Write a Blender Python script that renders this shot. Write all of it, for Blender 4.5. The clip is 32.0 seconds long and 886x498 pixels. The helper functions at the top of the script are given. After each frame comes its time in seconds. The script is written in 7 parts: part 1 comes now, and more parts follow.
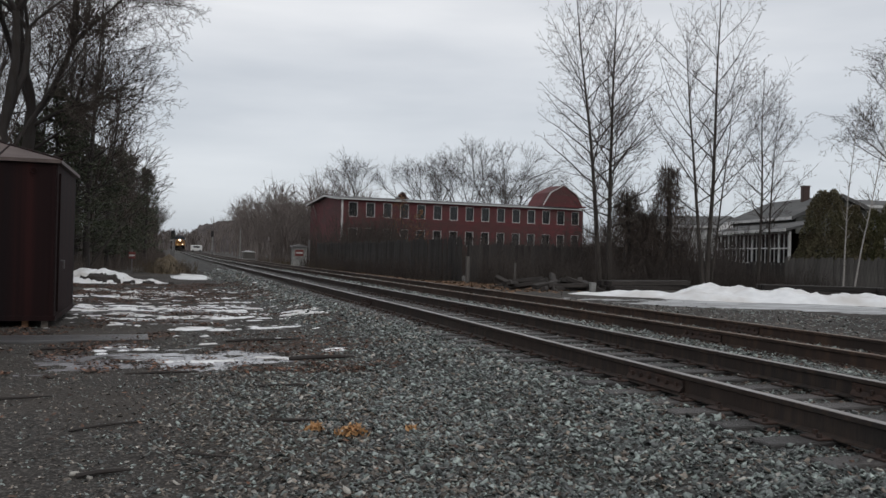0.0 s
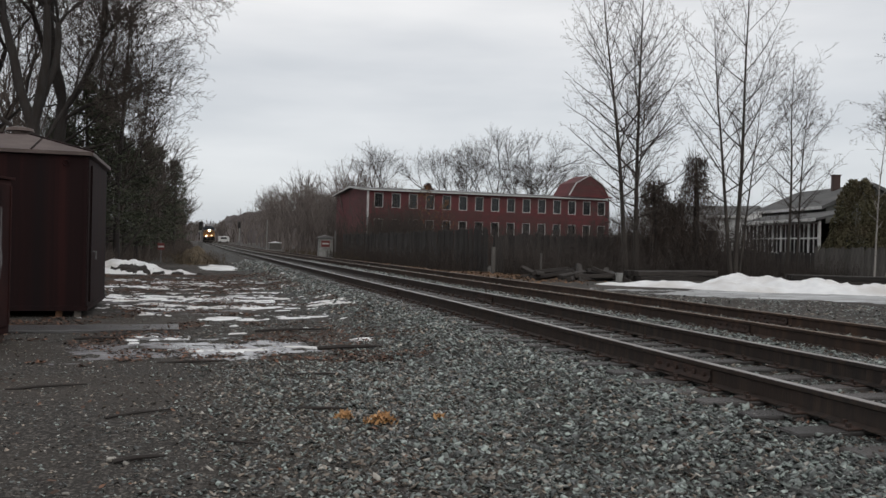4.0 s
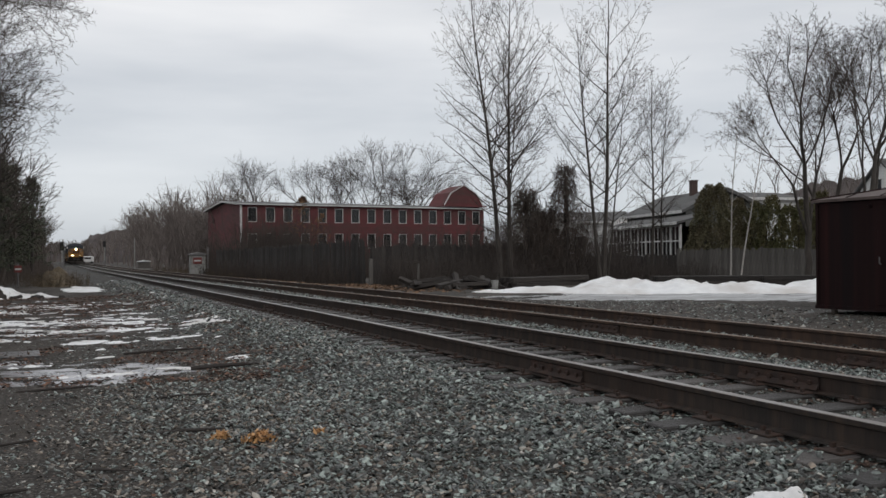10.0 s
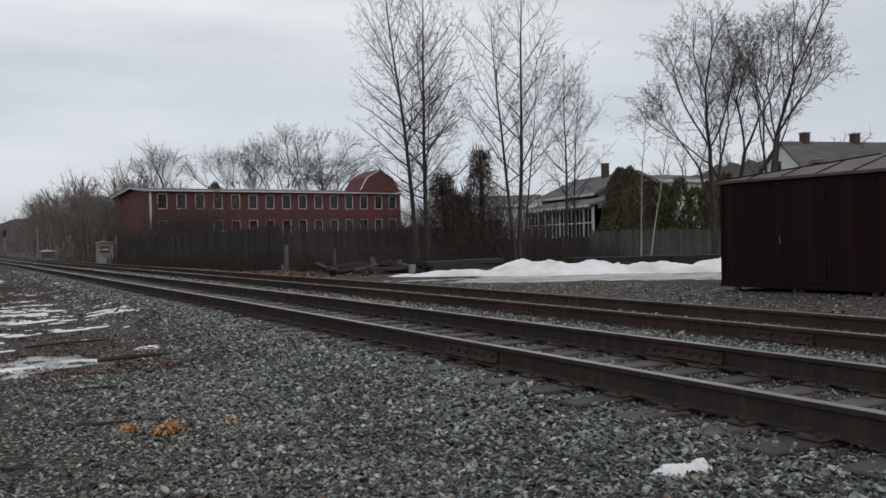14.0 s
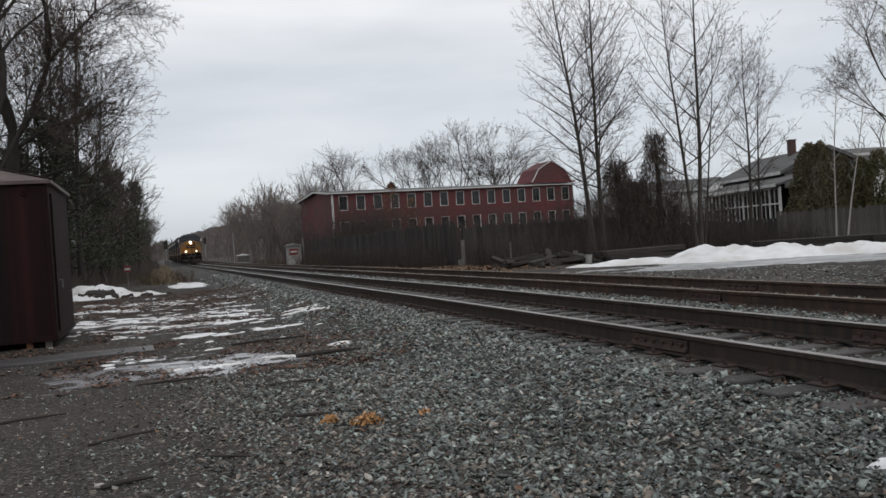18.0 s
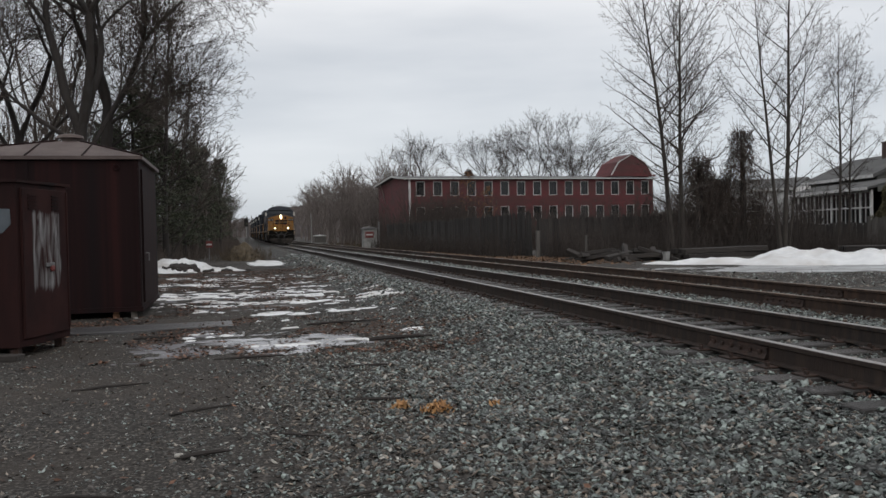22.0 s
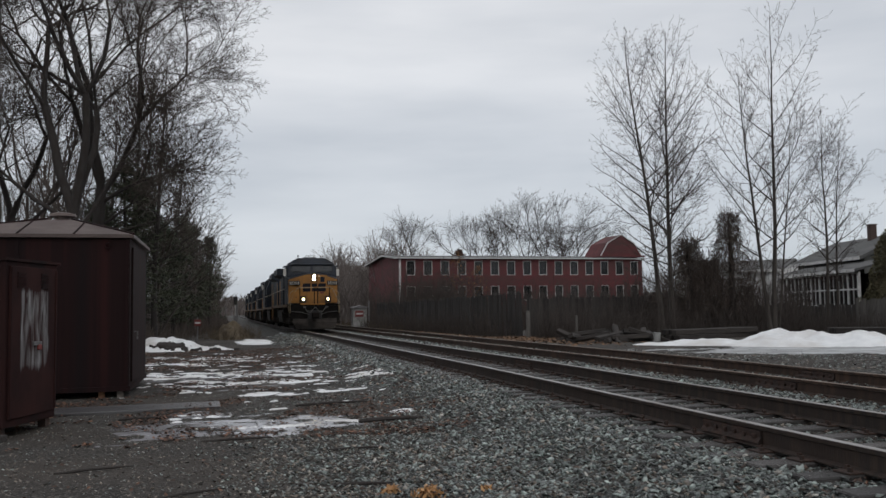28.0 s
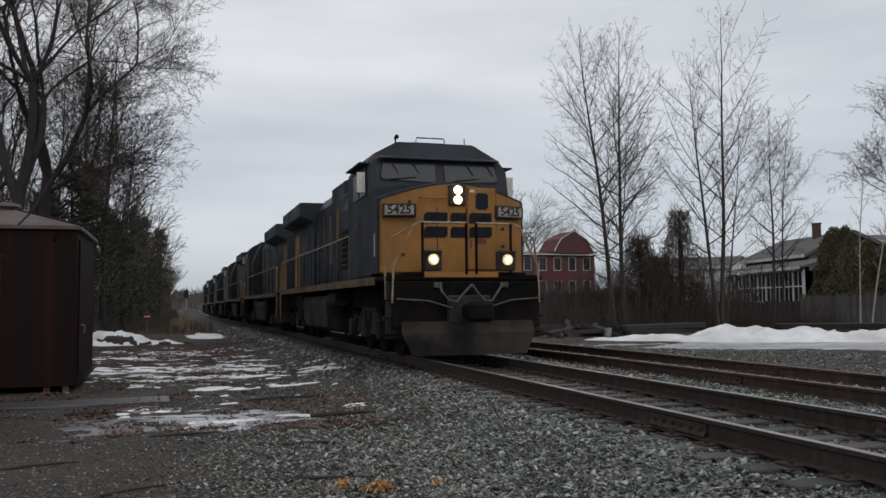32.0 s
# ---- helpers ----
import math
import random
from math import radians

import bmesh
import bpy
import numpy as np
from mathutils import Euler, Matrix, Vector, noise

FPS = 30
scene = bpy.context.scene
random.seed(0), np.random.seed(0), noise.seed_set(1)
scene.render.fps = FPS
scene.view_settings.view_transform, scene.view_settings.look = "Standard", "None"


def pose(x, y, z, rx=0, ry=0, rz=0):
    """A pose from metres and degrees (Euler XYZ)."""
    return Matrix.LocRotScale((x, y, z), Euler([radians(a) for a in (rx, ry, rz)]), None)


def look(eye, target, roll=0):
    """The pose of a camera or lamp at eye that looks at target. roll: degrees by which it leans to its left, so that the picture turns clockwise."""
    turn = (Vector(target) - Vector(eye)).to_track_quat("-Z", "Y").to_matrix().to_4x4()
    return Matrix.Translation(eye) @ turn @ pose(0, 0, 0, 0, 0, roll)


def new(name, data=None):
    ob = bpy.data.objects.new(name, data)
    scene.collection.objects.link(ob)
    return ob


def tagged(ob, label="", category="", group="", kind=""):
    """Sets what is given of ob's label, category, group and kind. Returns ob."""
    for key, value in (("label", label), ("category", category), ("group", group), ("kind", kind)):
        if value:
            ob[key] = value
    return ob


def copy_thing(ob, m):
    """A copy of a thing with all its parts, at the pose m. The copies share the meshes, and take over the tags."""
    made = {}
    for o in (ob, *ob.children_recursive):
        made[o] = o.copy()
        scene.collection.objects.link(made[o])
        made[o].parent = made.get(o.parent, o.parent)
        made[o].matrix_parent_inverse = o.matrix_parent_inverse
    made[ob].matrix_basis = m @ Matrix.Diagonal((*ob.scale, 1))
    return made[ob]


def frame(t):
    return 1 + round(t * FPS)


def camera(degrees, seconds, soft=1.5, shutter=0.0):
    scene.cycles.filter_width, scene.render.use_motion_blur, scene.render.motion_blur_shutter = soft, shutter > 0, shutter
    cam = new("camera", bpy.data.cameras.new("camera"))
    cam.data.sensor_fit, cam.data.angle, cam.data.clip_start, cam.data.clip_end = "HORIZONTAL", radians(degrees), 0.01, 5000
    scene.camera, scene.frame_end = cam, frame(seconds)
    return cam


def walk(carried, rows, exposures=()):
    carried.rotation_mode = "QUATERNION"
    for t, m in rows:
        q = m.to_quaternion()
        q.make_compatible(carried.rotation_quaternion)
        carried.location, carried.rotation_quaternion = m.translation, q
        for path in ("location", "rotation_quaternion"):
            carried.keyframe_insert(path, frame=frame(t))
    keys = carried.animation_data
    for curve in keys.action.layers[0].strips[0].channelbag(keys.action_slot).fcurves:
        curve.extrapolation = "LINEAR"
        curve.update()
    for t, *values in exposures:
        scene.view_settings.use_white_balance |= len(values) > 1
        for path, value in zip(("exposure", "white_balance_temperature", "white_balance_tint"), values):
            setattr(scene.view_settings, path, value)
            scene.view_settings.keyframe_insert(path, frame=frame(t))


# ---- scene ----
cam = camera(54.6, 32.0)

PATH = [
    (0, (0.050, 0.066, 1.014), (3.1702, 9.5671, 1.0622), 1.45),
    (0.5, (0.039, 0.044, 1.010), (3.1441, 9.5493, 0.9063), 1.55),
    (1, (0.033, 0.055, 1.022), (3.2039, 9.5392, 0.9938), 1.31),
    (1.5, (0.027, 0.043, 1.035), (3.3071, 9.4895, 1.0370), 0.23),
    (2, (0.020, 0.044, 1.024), (3.1115, 9.5345, 0.4088), -0.25),
    (2.5, (0.018, 0.042, 1.014), (2.9731, 9.5625, 0.2257), 0.54),
    (3, (0.020, 0.036, 1.009), (2.8192, 9.6253, 0.5439), 0.44),
    (3.5, (0.024, 0.029, 1.007), (2.8506, 9.6208, 0.9630), 1.26),
    (5.5, (0.000, 0.000, 1.020), (2.9384, 9.5562, 0.8071), 1.07),
    (6, (0.030, -0.023, 1.009), (3.2214, 9.4530, 0.8860), 1.05),
    (6.5, (0.037, -0.019, 1.002), (3.2459, 9.4514, 0.8607), 0.90),
    (7, (0.034, -0.006, 1.002), (3.3889, 9.3994, 0.4600), 0.83),
    (7.5, (0.031, -0.010, 1.007), (3.6030, 9.3171, 0.5139), 1.36),
    (8, (0.033, -0.000, 1.004), (3.6647, 9.3047, 0.5294), 2.01),
    (8.5, (0.033, -0.002, 1.001), (3.5383, 9.3485, 0.4753), 2.28),
    (9, (0.032, -0.012, 1.007), (3.1661, 9.4813, 0.7792), 1.91),
    (9.5, (0.000, -0.022, 1.014), (3.1907, 9.4547, 1.0933), 1.70),
    (10, (0.026, -0.009, 1.008), (4.1978, 9.0790, 1.0844), -0.42),
    (10.5, (0.087, -0.000, 0.997), (5.4042, 8.4685, 0.9150), -1.55),
    (11, (0.089, 0.005, 0.993), (5.6429, 8.3191, 0.8108), -0.73),
    (11.5, (0.083, 0.009, 0.996), (5.4674, 8.4331, 0.7950), -0.94),
    (12, (0.077, 0.010, 0.993), (5.4383, 8.4492, 0.7865), -1.30),
    (12.5, (0.084, 0.011, 0.993), (5.4241, 8.4628, 0.7742), -1.18),
    (13, (0.075, 0.015, 0.992), (5.2559, 8.5655, 0.7870), -0.84),
    (13.5, (0.075, 0.013, 0.994), (5.1860, 8.6063, 0.8259), -0.97),
    (15.5, (0.036, -0.007, 1.007), (4.4324, 8.9750, 1.0760), -2.06),
    (16, (0.027, -0.011, 1.007), (4.1086, 9.1179, 1.0613), -2.34),
    (16.5, (0.016, -0.004, 1.000), (3.7413, 9.2759, 0.9342), -2.85),
    (17, (0.008, -0.001, 1.001), (3.5066, 9.3662, 0.8986), -3.24),
    (17.5, (0.006, 0.001, 1.002), (3.3724, 9.4166, 0.8534), -3.38),
    (18, (-0.002, 0.008, 0.999), (3.1826, 9.4864, 0.8813), -3.70),
    (18.5, (-0.014, 0.006, 1.005), (3.0495, 9.5251, 0.9649), -3.11),
    (19, (-0.033, -0.003, 1.006), (2.9557, 9.5402, 0.9531), -2.17),
    (19.5, (-0.046, -0.005, 1.022), (2.5145, 9.6604, 1.1952), -1.27),
    (20, (-0.044, -0.020, 1.034), (2.1397, 9.7347, 1.3014), -0.19),
    (20.5, (-0.039, -0.009, 1.031), (2.2243, 9.7319, 1.0367), -0.70),
    (21, (-0.036, -0.002, 1.029), (2.2154, 9.7406, 0.9219), -1.46),
    (21.5, (-0.036, -0.003, 1.032), (2.2222, 9.7370, 0.8318), -1.41),
    (22, (-0.033, -0.002, 1.028), (2.3195, 9.7149, 0.8037), -1.15),
    (22.5, (-0.036, -0.003, 1.030), (2.3151, 9.7165, 0.9378), -1.15),
    (23, (-0.041, -0.005, 1.032), (2.3130, 9.7141, 1.0866), -0.97),
    (23.5, (-0.052, -0.019, 1.040), (2.3287, 9.6899, 1.3080), -0.38),
    (24, (-0.060, -0.023, 1.043), (2.3762, 9.6650, 1.5023), -0.01),
    (24.5, (-0.054, -0.016, 1.039), (2.3925, 9.6690, 1.4965), -0.12),
    (25, (-0.059, -0.021, 1.043), (2.2965, 9.6866, 1.5150), -0.60),
    (25.5, (-0.046, -0.018, 1.040), (2.2934, 9.6894, 1.5867), -0.87),
    (27.5, (-0.050, -0.015, 1.043), (2.3624, 9.6679, 1.6908), -1.04),
    (28, (-0.053, -0.013, 1.044), (2.4226, 9.6510, 1.7392), -0.85),
    (28.5, (-0.046, -0.005, 1.045), (2.5163, 9.6388, 1.7010), -0.71),
    (29, (-0.041, -0.014, 1.043), (2.5437, 9.6312, 1.5886), -0.95),
    (29.5, (-0.040, -0.022, 1.045), (2.5685, 9.6169, 1.5865), -1.11),
    (30, (-0.037, -0.011, 1.043), (2.6353, 9.6056, 1.6591), -1.02),
    (30.5, (-0.043, -0.017, 1.043), (2.6742, 9.5873, 1.6529), -0.92),
    (31, (-0.046, -0.016, 1.037), (2.7234, 9.5748, 1.6247), -0.81),
    (31.5, (-0.042, -0.022, 1.042), (2.8409, 9.5329, 1.6701), -0.68),
    (32, (-0.045, -0.030, 1.043), (2.9402, 9.4939, 1.6708), -0.57),
]

EXPOSURES = [(0.0, 0.0, 6500, 10), (2.0, 0.0, 6550, 10), (2.5, 0.28, 6900, 10), (3.0, 0.29, 7050, 10), (3.5, 0.14, 6750, 10), (5.5, 0.06, 6650, 10), (7.0, 0.05, 6780, 10), (9.0, 0.12, 6800, 10),
             (10.0, 0.05, 6600, 10), (13.0, 0.03, 6500, 10), (16.0, 0.0, 6500, 10), (18.0, 0.1, 6550, 10), (20.0, 0.0, 6500, 10), (21.5, 0.06, 6550, 10), (23.0, 0.11, 6600, 10), (24.0, -0.09, 6480, 10), (25.0, -0.08, 6450, 10), (32.0, -0.09, 6450, 10)]
walk(cam, [(t, look(eye, target, roll)) for t, eye, target, roll in PATH], EXPOSURES)

# ---- world and light: an overcast winter afternoon ----
world = bpy.data.worlds.new("overcast_sky")
scene.world = world
world.use_nodes = True
wn, wl = world.node_tree.nodes, world.node_tree.links
wn.clear()
w_out, w_bg = wn.new("ShaderNodeOutputWorld"), wn.new("ShaderNodeBackground")
w_sky = wn.new("ShaderNodeTexSky")
w_sky.sky_type, w_sky.sun_disc = "NISHITA", False
w_sky.sun_elevation, w_sky.sun_rotation = radians(22), radians(200)
w_co, w_map = wn.new("ShaderNodeTexCoord"), wn.new("ShaderNodeMapping")
w_map.inputs["Scale"].default_value = (1.3, 1.3, 7.0)
w_map.inputs["Rotation"].default_value = (0.06, 0.10, 0.4)
w_noise, w_ramp, w_mix = wn.new("ShaderNodeTexNoise"), wn.new("ShaderNodeValToRGB"), wn.new("ShaderNodeMix")
w_noise.inputs["Scale"].default_value, w_noise.inputs["Detail"].default_value = 1.5, 5.0
w_noise.inputs["Roughness"].default_value = 0.5
w_ramp.color_ramp.elements[0].position, w_ramp.color_ramp.elements[1].position = 0.30, 0.72
w_ramp.color_ramp.elements[0].color = (0.63, 0.655, 0.695, 1)
w_ramp.color_ramp.elements[1].color = (0.90, 0.905, 0.92, 1)
w_sep, w_hor, w_mul = wn.new("ShaderNodeSeparateXYZ"), wn.new("ShaderNodeValToRGB"), wn.new("ShaderNodeMix")
w_hor.color_ramp.elements[0].position, w_hor.color_ramp.elements[1].position = 0.0, 0.30
w_hor.color_ramp.elements[0].color = (0.70, 0.745, 0.80, 1)
w_hor.color_ramp.elements[1].color = (1, 1, 1, 1)
w_mul.data_type, w_mul.blend_type = "RGBA", "MULTIPLY"
w_mul.inputs["Factor"].default_value = 1.0
w_gain = wn.new("ShaderNodeMix")
w_gain.data_type, w_gain.blend_type = "RGBA", "MULTIPLY"
w_gain.inputs["Factor"].default_value = 1.0
w_gain.inputs["B"].default_value = (0.12, 0.12, 0.12, 1)
w_mix.data_type = "RGBA"
w_mix.inputs["Factor"].default_value = 0.93
wl.new(w_co.outputs["Generated"], w_map.inputs["Vector"])
wl.new(w_map.outputs["Vector"], w_noise.inputs["Vector"])
wl.new(w_noise.outputs["Fac"], w_ramp.inputs["Fac"])
wl.new(w_co.outputs["Generated"], w_sep.inputs["Vector"])
wl.new(w_sep.outputs["Z"], w_hor.inputs["Fac"])
wl.new(w_ramp.outputs["Color"], w_mul.inputs["A"])
wl.new(w_hor.outputs["Color"], w_mul.inputs["B"])
wl.new(w_sky.outputs["Color"], w_gain.inputs["A"])
wl.new(w_gain.outputs["Result"], w_mix.inputs["A"])
wl.new(w_mul.outputs["Result"], w_mix.inputs["B"])
wl.new(w_mix.outputs["Result"], w_bg.inputs["Color"])
wl.new(w_bg.outputs["Background"], w_out.inputs["Surface"])
w_bg.inputs["Strength"].default_value = 1.0

sun = new("sun", bpy.data.lights.new("sun", "SUN"))
sun.data.energy, sun.data.angle, sun.data.color = 0.5, radians(30), (1.0, 0.96, 0.92)
sun.matrix_world = look((20, -60, 60), (0, 0, 0))


# ---- materials ----
def material(name, base, rough=0.8, metal=0.0, second=None, scale=8.0, detail=6.0, mix=(0.35, 0.65), third=None, big=0.7,
             bump=0.0, bump_scale=40.0, emit=None, stretch=(1, 1, 1), random_value=0.0, island=0.0, spec=None, rough2=None, skew=1.0):
    """Base colour broken up by fine grain (second) and by large stains (third), with relief."""
    m = bpy.data.materials.new(name)
    m.use_nodes = True
    n, l = m.node_tree.nodes, m.node_tree.links
    p = n["Principled BSDF"]
    p.inputs["Roughness"].default_value, p.inputs["Metallic"].default_value = rough, metal
    if spec is not None:
        p.inputs["Specular IOR Level"].default_value = spec
    p.inputs["Base Color"].default_value = (*base, 1)
    co, mp = n.new("ShaderNodeTexCoord"), n.new("ShaderNodeMapping")
    mp.inputs["Scale"].default_value = stretch
    l.new(co.outputs["Object"], mp.inputs["Vector"])
    colour = None

    def mixed(a, b, fac):
        x = n.new("ShaderNodeMix")
        x.data_type = "RGBA"
        l.new(fac, x.inputs["Factor"])
        if isinstance(a, tuple):
            x.inputs["A"].default_value = (*a, 1)
        else:
            l.new(a, x.inputs["A"])
        x.inputs["B"].default_value = (*b, 1)
        return x.outputs["Result"]

    def spots(sc, lo, hi, det):
        t, r = n.new("ShaderNodeTexNoise"), n.new("ShaderNodeMapRange")
        t.inputs["Scale"].default_value, t.inputs["Detail"].default_value = sc, det
        r.inputs["From Min"].default_value, r.inputs["From Max"].default_value = lo, hi
        l.new(mp.outputs["Vector"], t.inputs["Vector"])
        l.new(t.outputs["Fac"], r.inputs["Value"])
        return r.outputs["Result"]

    if second:
        colour = mixed(base, second, spots(scale, *mix, detail))
    if third:
        fac = spots(big, 0.45, 0.68, 5.0)
        colour = mixed(colour or base, third, fac)
        if rough2 is not None:
            r = n.new("ShaderNodeMapRange")
            r.inputs["To Min"].default_value, r.inputs["To Max"].default_value = rough, rough2
            l.new(fac, r.inputs["Value"])
            l.new(r.outputs["Result"], p.inputs["Roughness"])
    if random_value or island:
        info, attr = (n.new("ShaderNodeNewGeometry"), "Random Per Island") if island else (n.new("ShaderNodeObjectInfo"), "Random")
        k = island or random_value
        r, h = n.new("ShaderNodeMapRange"), n.new("ShaderNodeHueSaturation")
        r.inputs["To Min"].default_value, r.inputs["To Max"].default_value = 1 - k, 1 + k
        chance = info.outputs[attr]
        if skew != 1.0:
            w = n.new("ShaderNodeMath")
            w.operation = "POWER"
            w.inputs[1].default_value = skew
            l.new(chance, w.inputs[0])
            chance = w.outputs[0]
            r.inputs["To Min"].default_value, r.inputs["To Max"].default_value = 1 - k, 1 + k * skew
        l.new(chance, r.inputs["Value"])
        l.new(r.outputs["Result"], h.inputs["Value"])
        if colour:
            l.new(colour, h.inputs["Color"])
        else:
            h.inputs["Color"].default_value = (*base, 1)
        colour = h.outputs["Color"]
    if colour:
        l.new(colour, p.inputs["Base Color"])
    if bump:
        t, b = n.new("ShaderNodeTexNoise"), n.new("ShaderNodeBump")
        t.inputs["Scale"].default_value, t.inputs["Detail"].default_value = bump_scale, 6.0
        b.inputs["Strength"].default_value, b.inputs["Distance"].default_value = bump, 0.02
        l.new(mp.outputs["Vector"], t.inputs["Vector"])
        l.new(t.outputs["Fac"], b.inputs["Height"])
        l.new(b.outputs["Normal"], p.inputs["Normal"])
    if emit:
        p.inputs["Emission Color"].default_value = (*emit[0], 1)
        p.inputs["Emission Strength"].default_value = emit[1]
    return m


M = {}
M["gravel_bed"] = material("gravel_bed", (0.036, 0.036, 0.035), 0.85, second=(0.15, 0.152, 0.147), scale=24, mix=(0.46, 0.66), third=(0.062, 0.054, 0.046), big=0.6, bump=1.0, bump_scale=35, spec=0.12)
M["stone"] = material("stone", (0.046, 0.057, 0.052), 0.30, second=(0.165, 0.190, 0.175), scale=22, island=0.78, skew=2.4, spec=0.65)
M["stone_brown"] = material("stone_brown", (0.080, 0.068, 0.056), 0.55, second=(0.16, 0.132, 0.105), scale=20, island=0.7, skew=2.0)
M["stone_rusty"] = material("stone_rusty", (0.085, 0.052, 0.038), 0.75, second=(0.055, 0.036, 0.028), scale=20, island=0.6)
M["stone_pale"] = material("stone_pale", (0.40, 0.39, 0.36), 0.8, second=(0.24, 0.22, 0.19), scale=20, island=0.5)
M["yard"] = material("yard", (0.033, 0.030, 0.0275), 0.95, second=(0.125, 0.114, 0.103), scale=34, mix=(0.50, 0.66), third=(0.050, 0.041, 0.034), big=0.45, bump=1.0, bump_scale=26, rough2=0.65, spec=0.18)
M["tie"] = material("tie", (0.030, 0.0265, 0.0245), 0.55, second=(0.070, 0.063, 0.060), scale=6, stretch=(1, 9, 9), bump=0.6, bump_scale=18, random_value=0.5)
M["rail_rust"] = material("rail_rust", (0.022, 0.017, 0.0145), 0.7, 0.2, second=(0.052, 0.034, 0.025), scale=7, stretch=(1, 1.6, 0.25), mix=(0.42, 0.66), bump=0.25, third=(0.030, 0.017, 0.012), big=0.5)
M["rail_rust_old"] = material("rail_rust_old", (0.036, 0.022, 0.016), 0.8, 0.15, second=(0.075, 0.042, 0.027), scale=7, stretch=(1, 1.2, 0.3), mix=(0.42, 0.66), bump=0.25, third=(0.026, 0.017, 0.013), big=0.5)
M["rail_head"] = material("rail_head", (0.34, 0.32, 0.31), 0.36, 0.8, second=(0.20, 0.17, 0.15), scale=3, stretch=(6, 0.5, 1))
M["rail_head_dull"] = material("rail_head_dull", (0.22, 0.165, 0.125), 0.55, 0.5, second=(0.13, 0.085, 0.06), scale=3, stretch=(6, 0.5, 1))
M["rust"] = material("rust", (0.050, 0.026, 0.018), 0.85, second=(0.026, 0.017, 0.014), scale=12, bump=0.4)
M["snow"] = material("snow", (0.80, 0.81, 0.815), 0.6, second=(0.71, 0.72, 0.73), scale=3, third=(0.56, 0.54, 0.52), big=0.8, bump=0.5, bump_scale=10)
M["slush"] = material("slush", (0.47, 0.48, 0.49), 0.5, second=(0.20, 0.20, 0.20), scale=1.3, stretch=(0.5, 3.2, 1), mix=(0.38, 0.6), bump=0.4, bump_scale=9)
M["ice"] = material("ice", (0.30, 0.295, 0.31), 0.25, second=(0.16, 0.152, 0.156), scale=1.6, mix=(0.4, 0.66), bump=0.12, bump_scale=12)
M["shed_steel"] = material("shed_steel", (0.0150, 0.0072, 0.0074), 0.72, 0.0, second=(0.030, 0.0105, 0.0100), scale=2.6, stretch=(2.2, 2.2, 0.06), mix=(0.46, 0.72), third=(0.0105, 0.0078, 0.0085), big=0.9, bump=0.12, bump_scale=8, spec=0.10)
M["shed_roof"] = material("shed_roof", (0.085, 0.06, 0.055), 0.6, 0.0, second=(0.12, 0.09, 0.08), scale=4, third=(0.06, 0.04, 0.036), big=1.1, bump=0.15)
M["bark"] = material("bark", (0.037, 0.033, 0.031), 0.95, second=(0.028, 0.022, 0.019), scale=7, stretch=(1, 1, 0.25), bump=0.8, bump_scale=14)
M["bark_grey"] = material("bark_grey", (0.062, 0.053, 0.046), 0.95, second=(0.036, 0.030, 0.026), scale=7, stretch=(1, 1, 0.25), bump=0.7, bump_scale=14)
M["twig"] = material("twig", (0.082, 0.066, 0.056), 0.95, second=(0.055, 0.043, 0.037), scale=0.6)
M["twig_dark"] = material("twig_dark", (0.056, 0.045, 0.039), 0.95, second=(0.038, 0.030, 0.026), scale=0.6)
# far twigs are paler than near ones: distance haze put into the base colour
M["twig_far_haze"] = material("twig_far_haze", (0.16, 0.136, 0.124), 0.95, second=(0.12, 0.10, 0.092), scale=0.4)
M["vine"] = material("vine", (0.085, 0.066, 0.055), 0.95, second=(0.060, 0.046, 0.039), scale=1.5, island=0.3)
M["far_wood"] = material("far_wood", (0.085, 0.075, 0.074), 1.0, second=(0.055, 0.047, 0.046), scale=0.25, stretch=(1, 1, 0.4), third=(0.12, 0.105, 0.10), big=0.05, bump=1.0, bump_scale=0.6, spec=0.05)
M["birch"] = material("birch", (0.30, 0.28, 0.26), 0.85, second=(0.12, 0.10, 0.09), scale=5, stretch=(1, 1, 4), mix=(0.55, 0.7))
M["needles"] = material("needles", (0.040, 0.050, 0.030), 0.9, second=(0.062, 0.066, 0.040), scale=1.5, island=0.4)
M["shrub_green"] = material("shrub_green", (0.105, 0.108, 0.052), 0.95, second=(0.12, 0.104, 0.058), scale=0.7, island=0.3, spec=0.15)
M["shrub_brown"] = material("shrub_brown", (0.125, 0.118, 0.070), 0.95, second=(0.105, 0.086, 0.056), scale=0.7, island=0.3, spec=0.15)
M["dead_leaf"] = material("dead_leaf", (0.24, 0.12, 0.05), 0.85, second=(0.17, 0.085, 0.035), scale=30, island=0.35)
M["drift_leaf"] = material("drift_leaf", (0.17, 0.095, 0.05), 0.9, second=(0.10, 0.055, 0.03), scale=12, island=0.5)
M["tan_leaf"] = material("tan_leaf", (0.50, 0.30, 0.155), 0.85, second=(0.36, 0.19, 0.07), scale=30, island=0.3)
M["litter"] = material("litter", (0.125, 0.060, 0.036), 0.9, second=(0.045, 0.029, 0.022), scale=12, island=0.75, skew=1.8)
M["red_siding"] = material("red_siding", (0.125, 0.030, 0.033), 0.85, second=(0.086, 0.024, 0.026), scale=1.2, stretch=(1, 1, 3), third=(0.075, 0.033, 0.031), big=0.22, bump=0.2)
M["white_trim"] = material("white_trim", (0.62, 0.62, 0.61), 0.7, second=(0.42, 0.41, 0.40), scale=6)
M["dark_glass"] = material("dark_glass", (0.012, 0.013, 0.014), 0.12, spec=0.5)
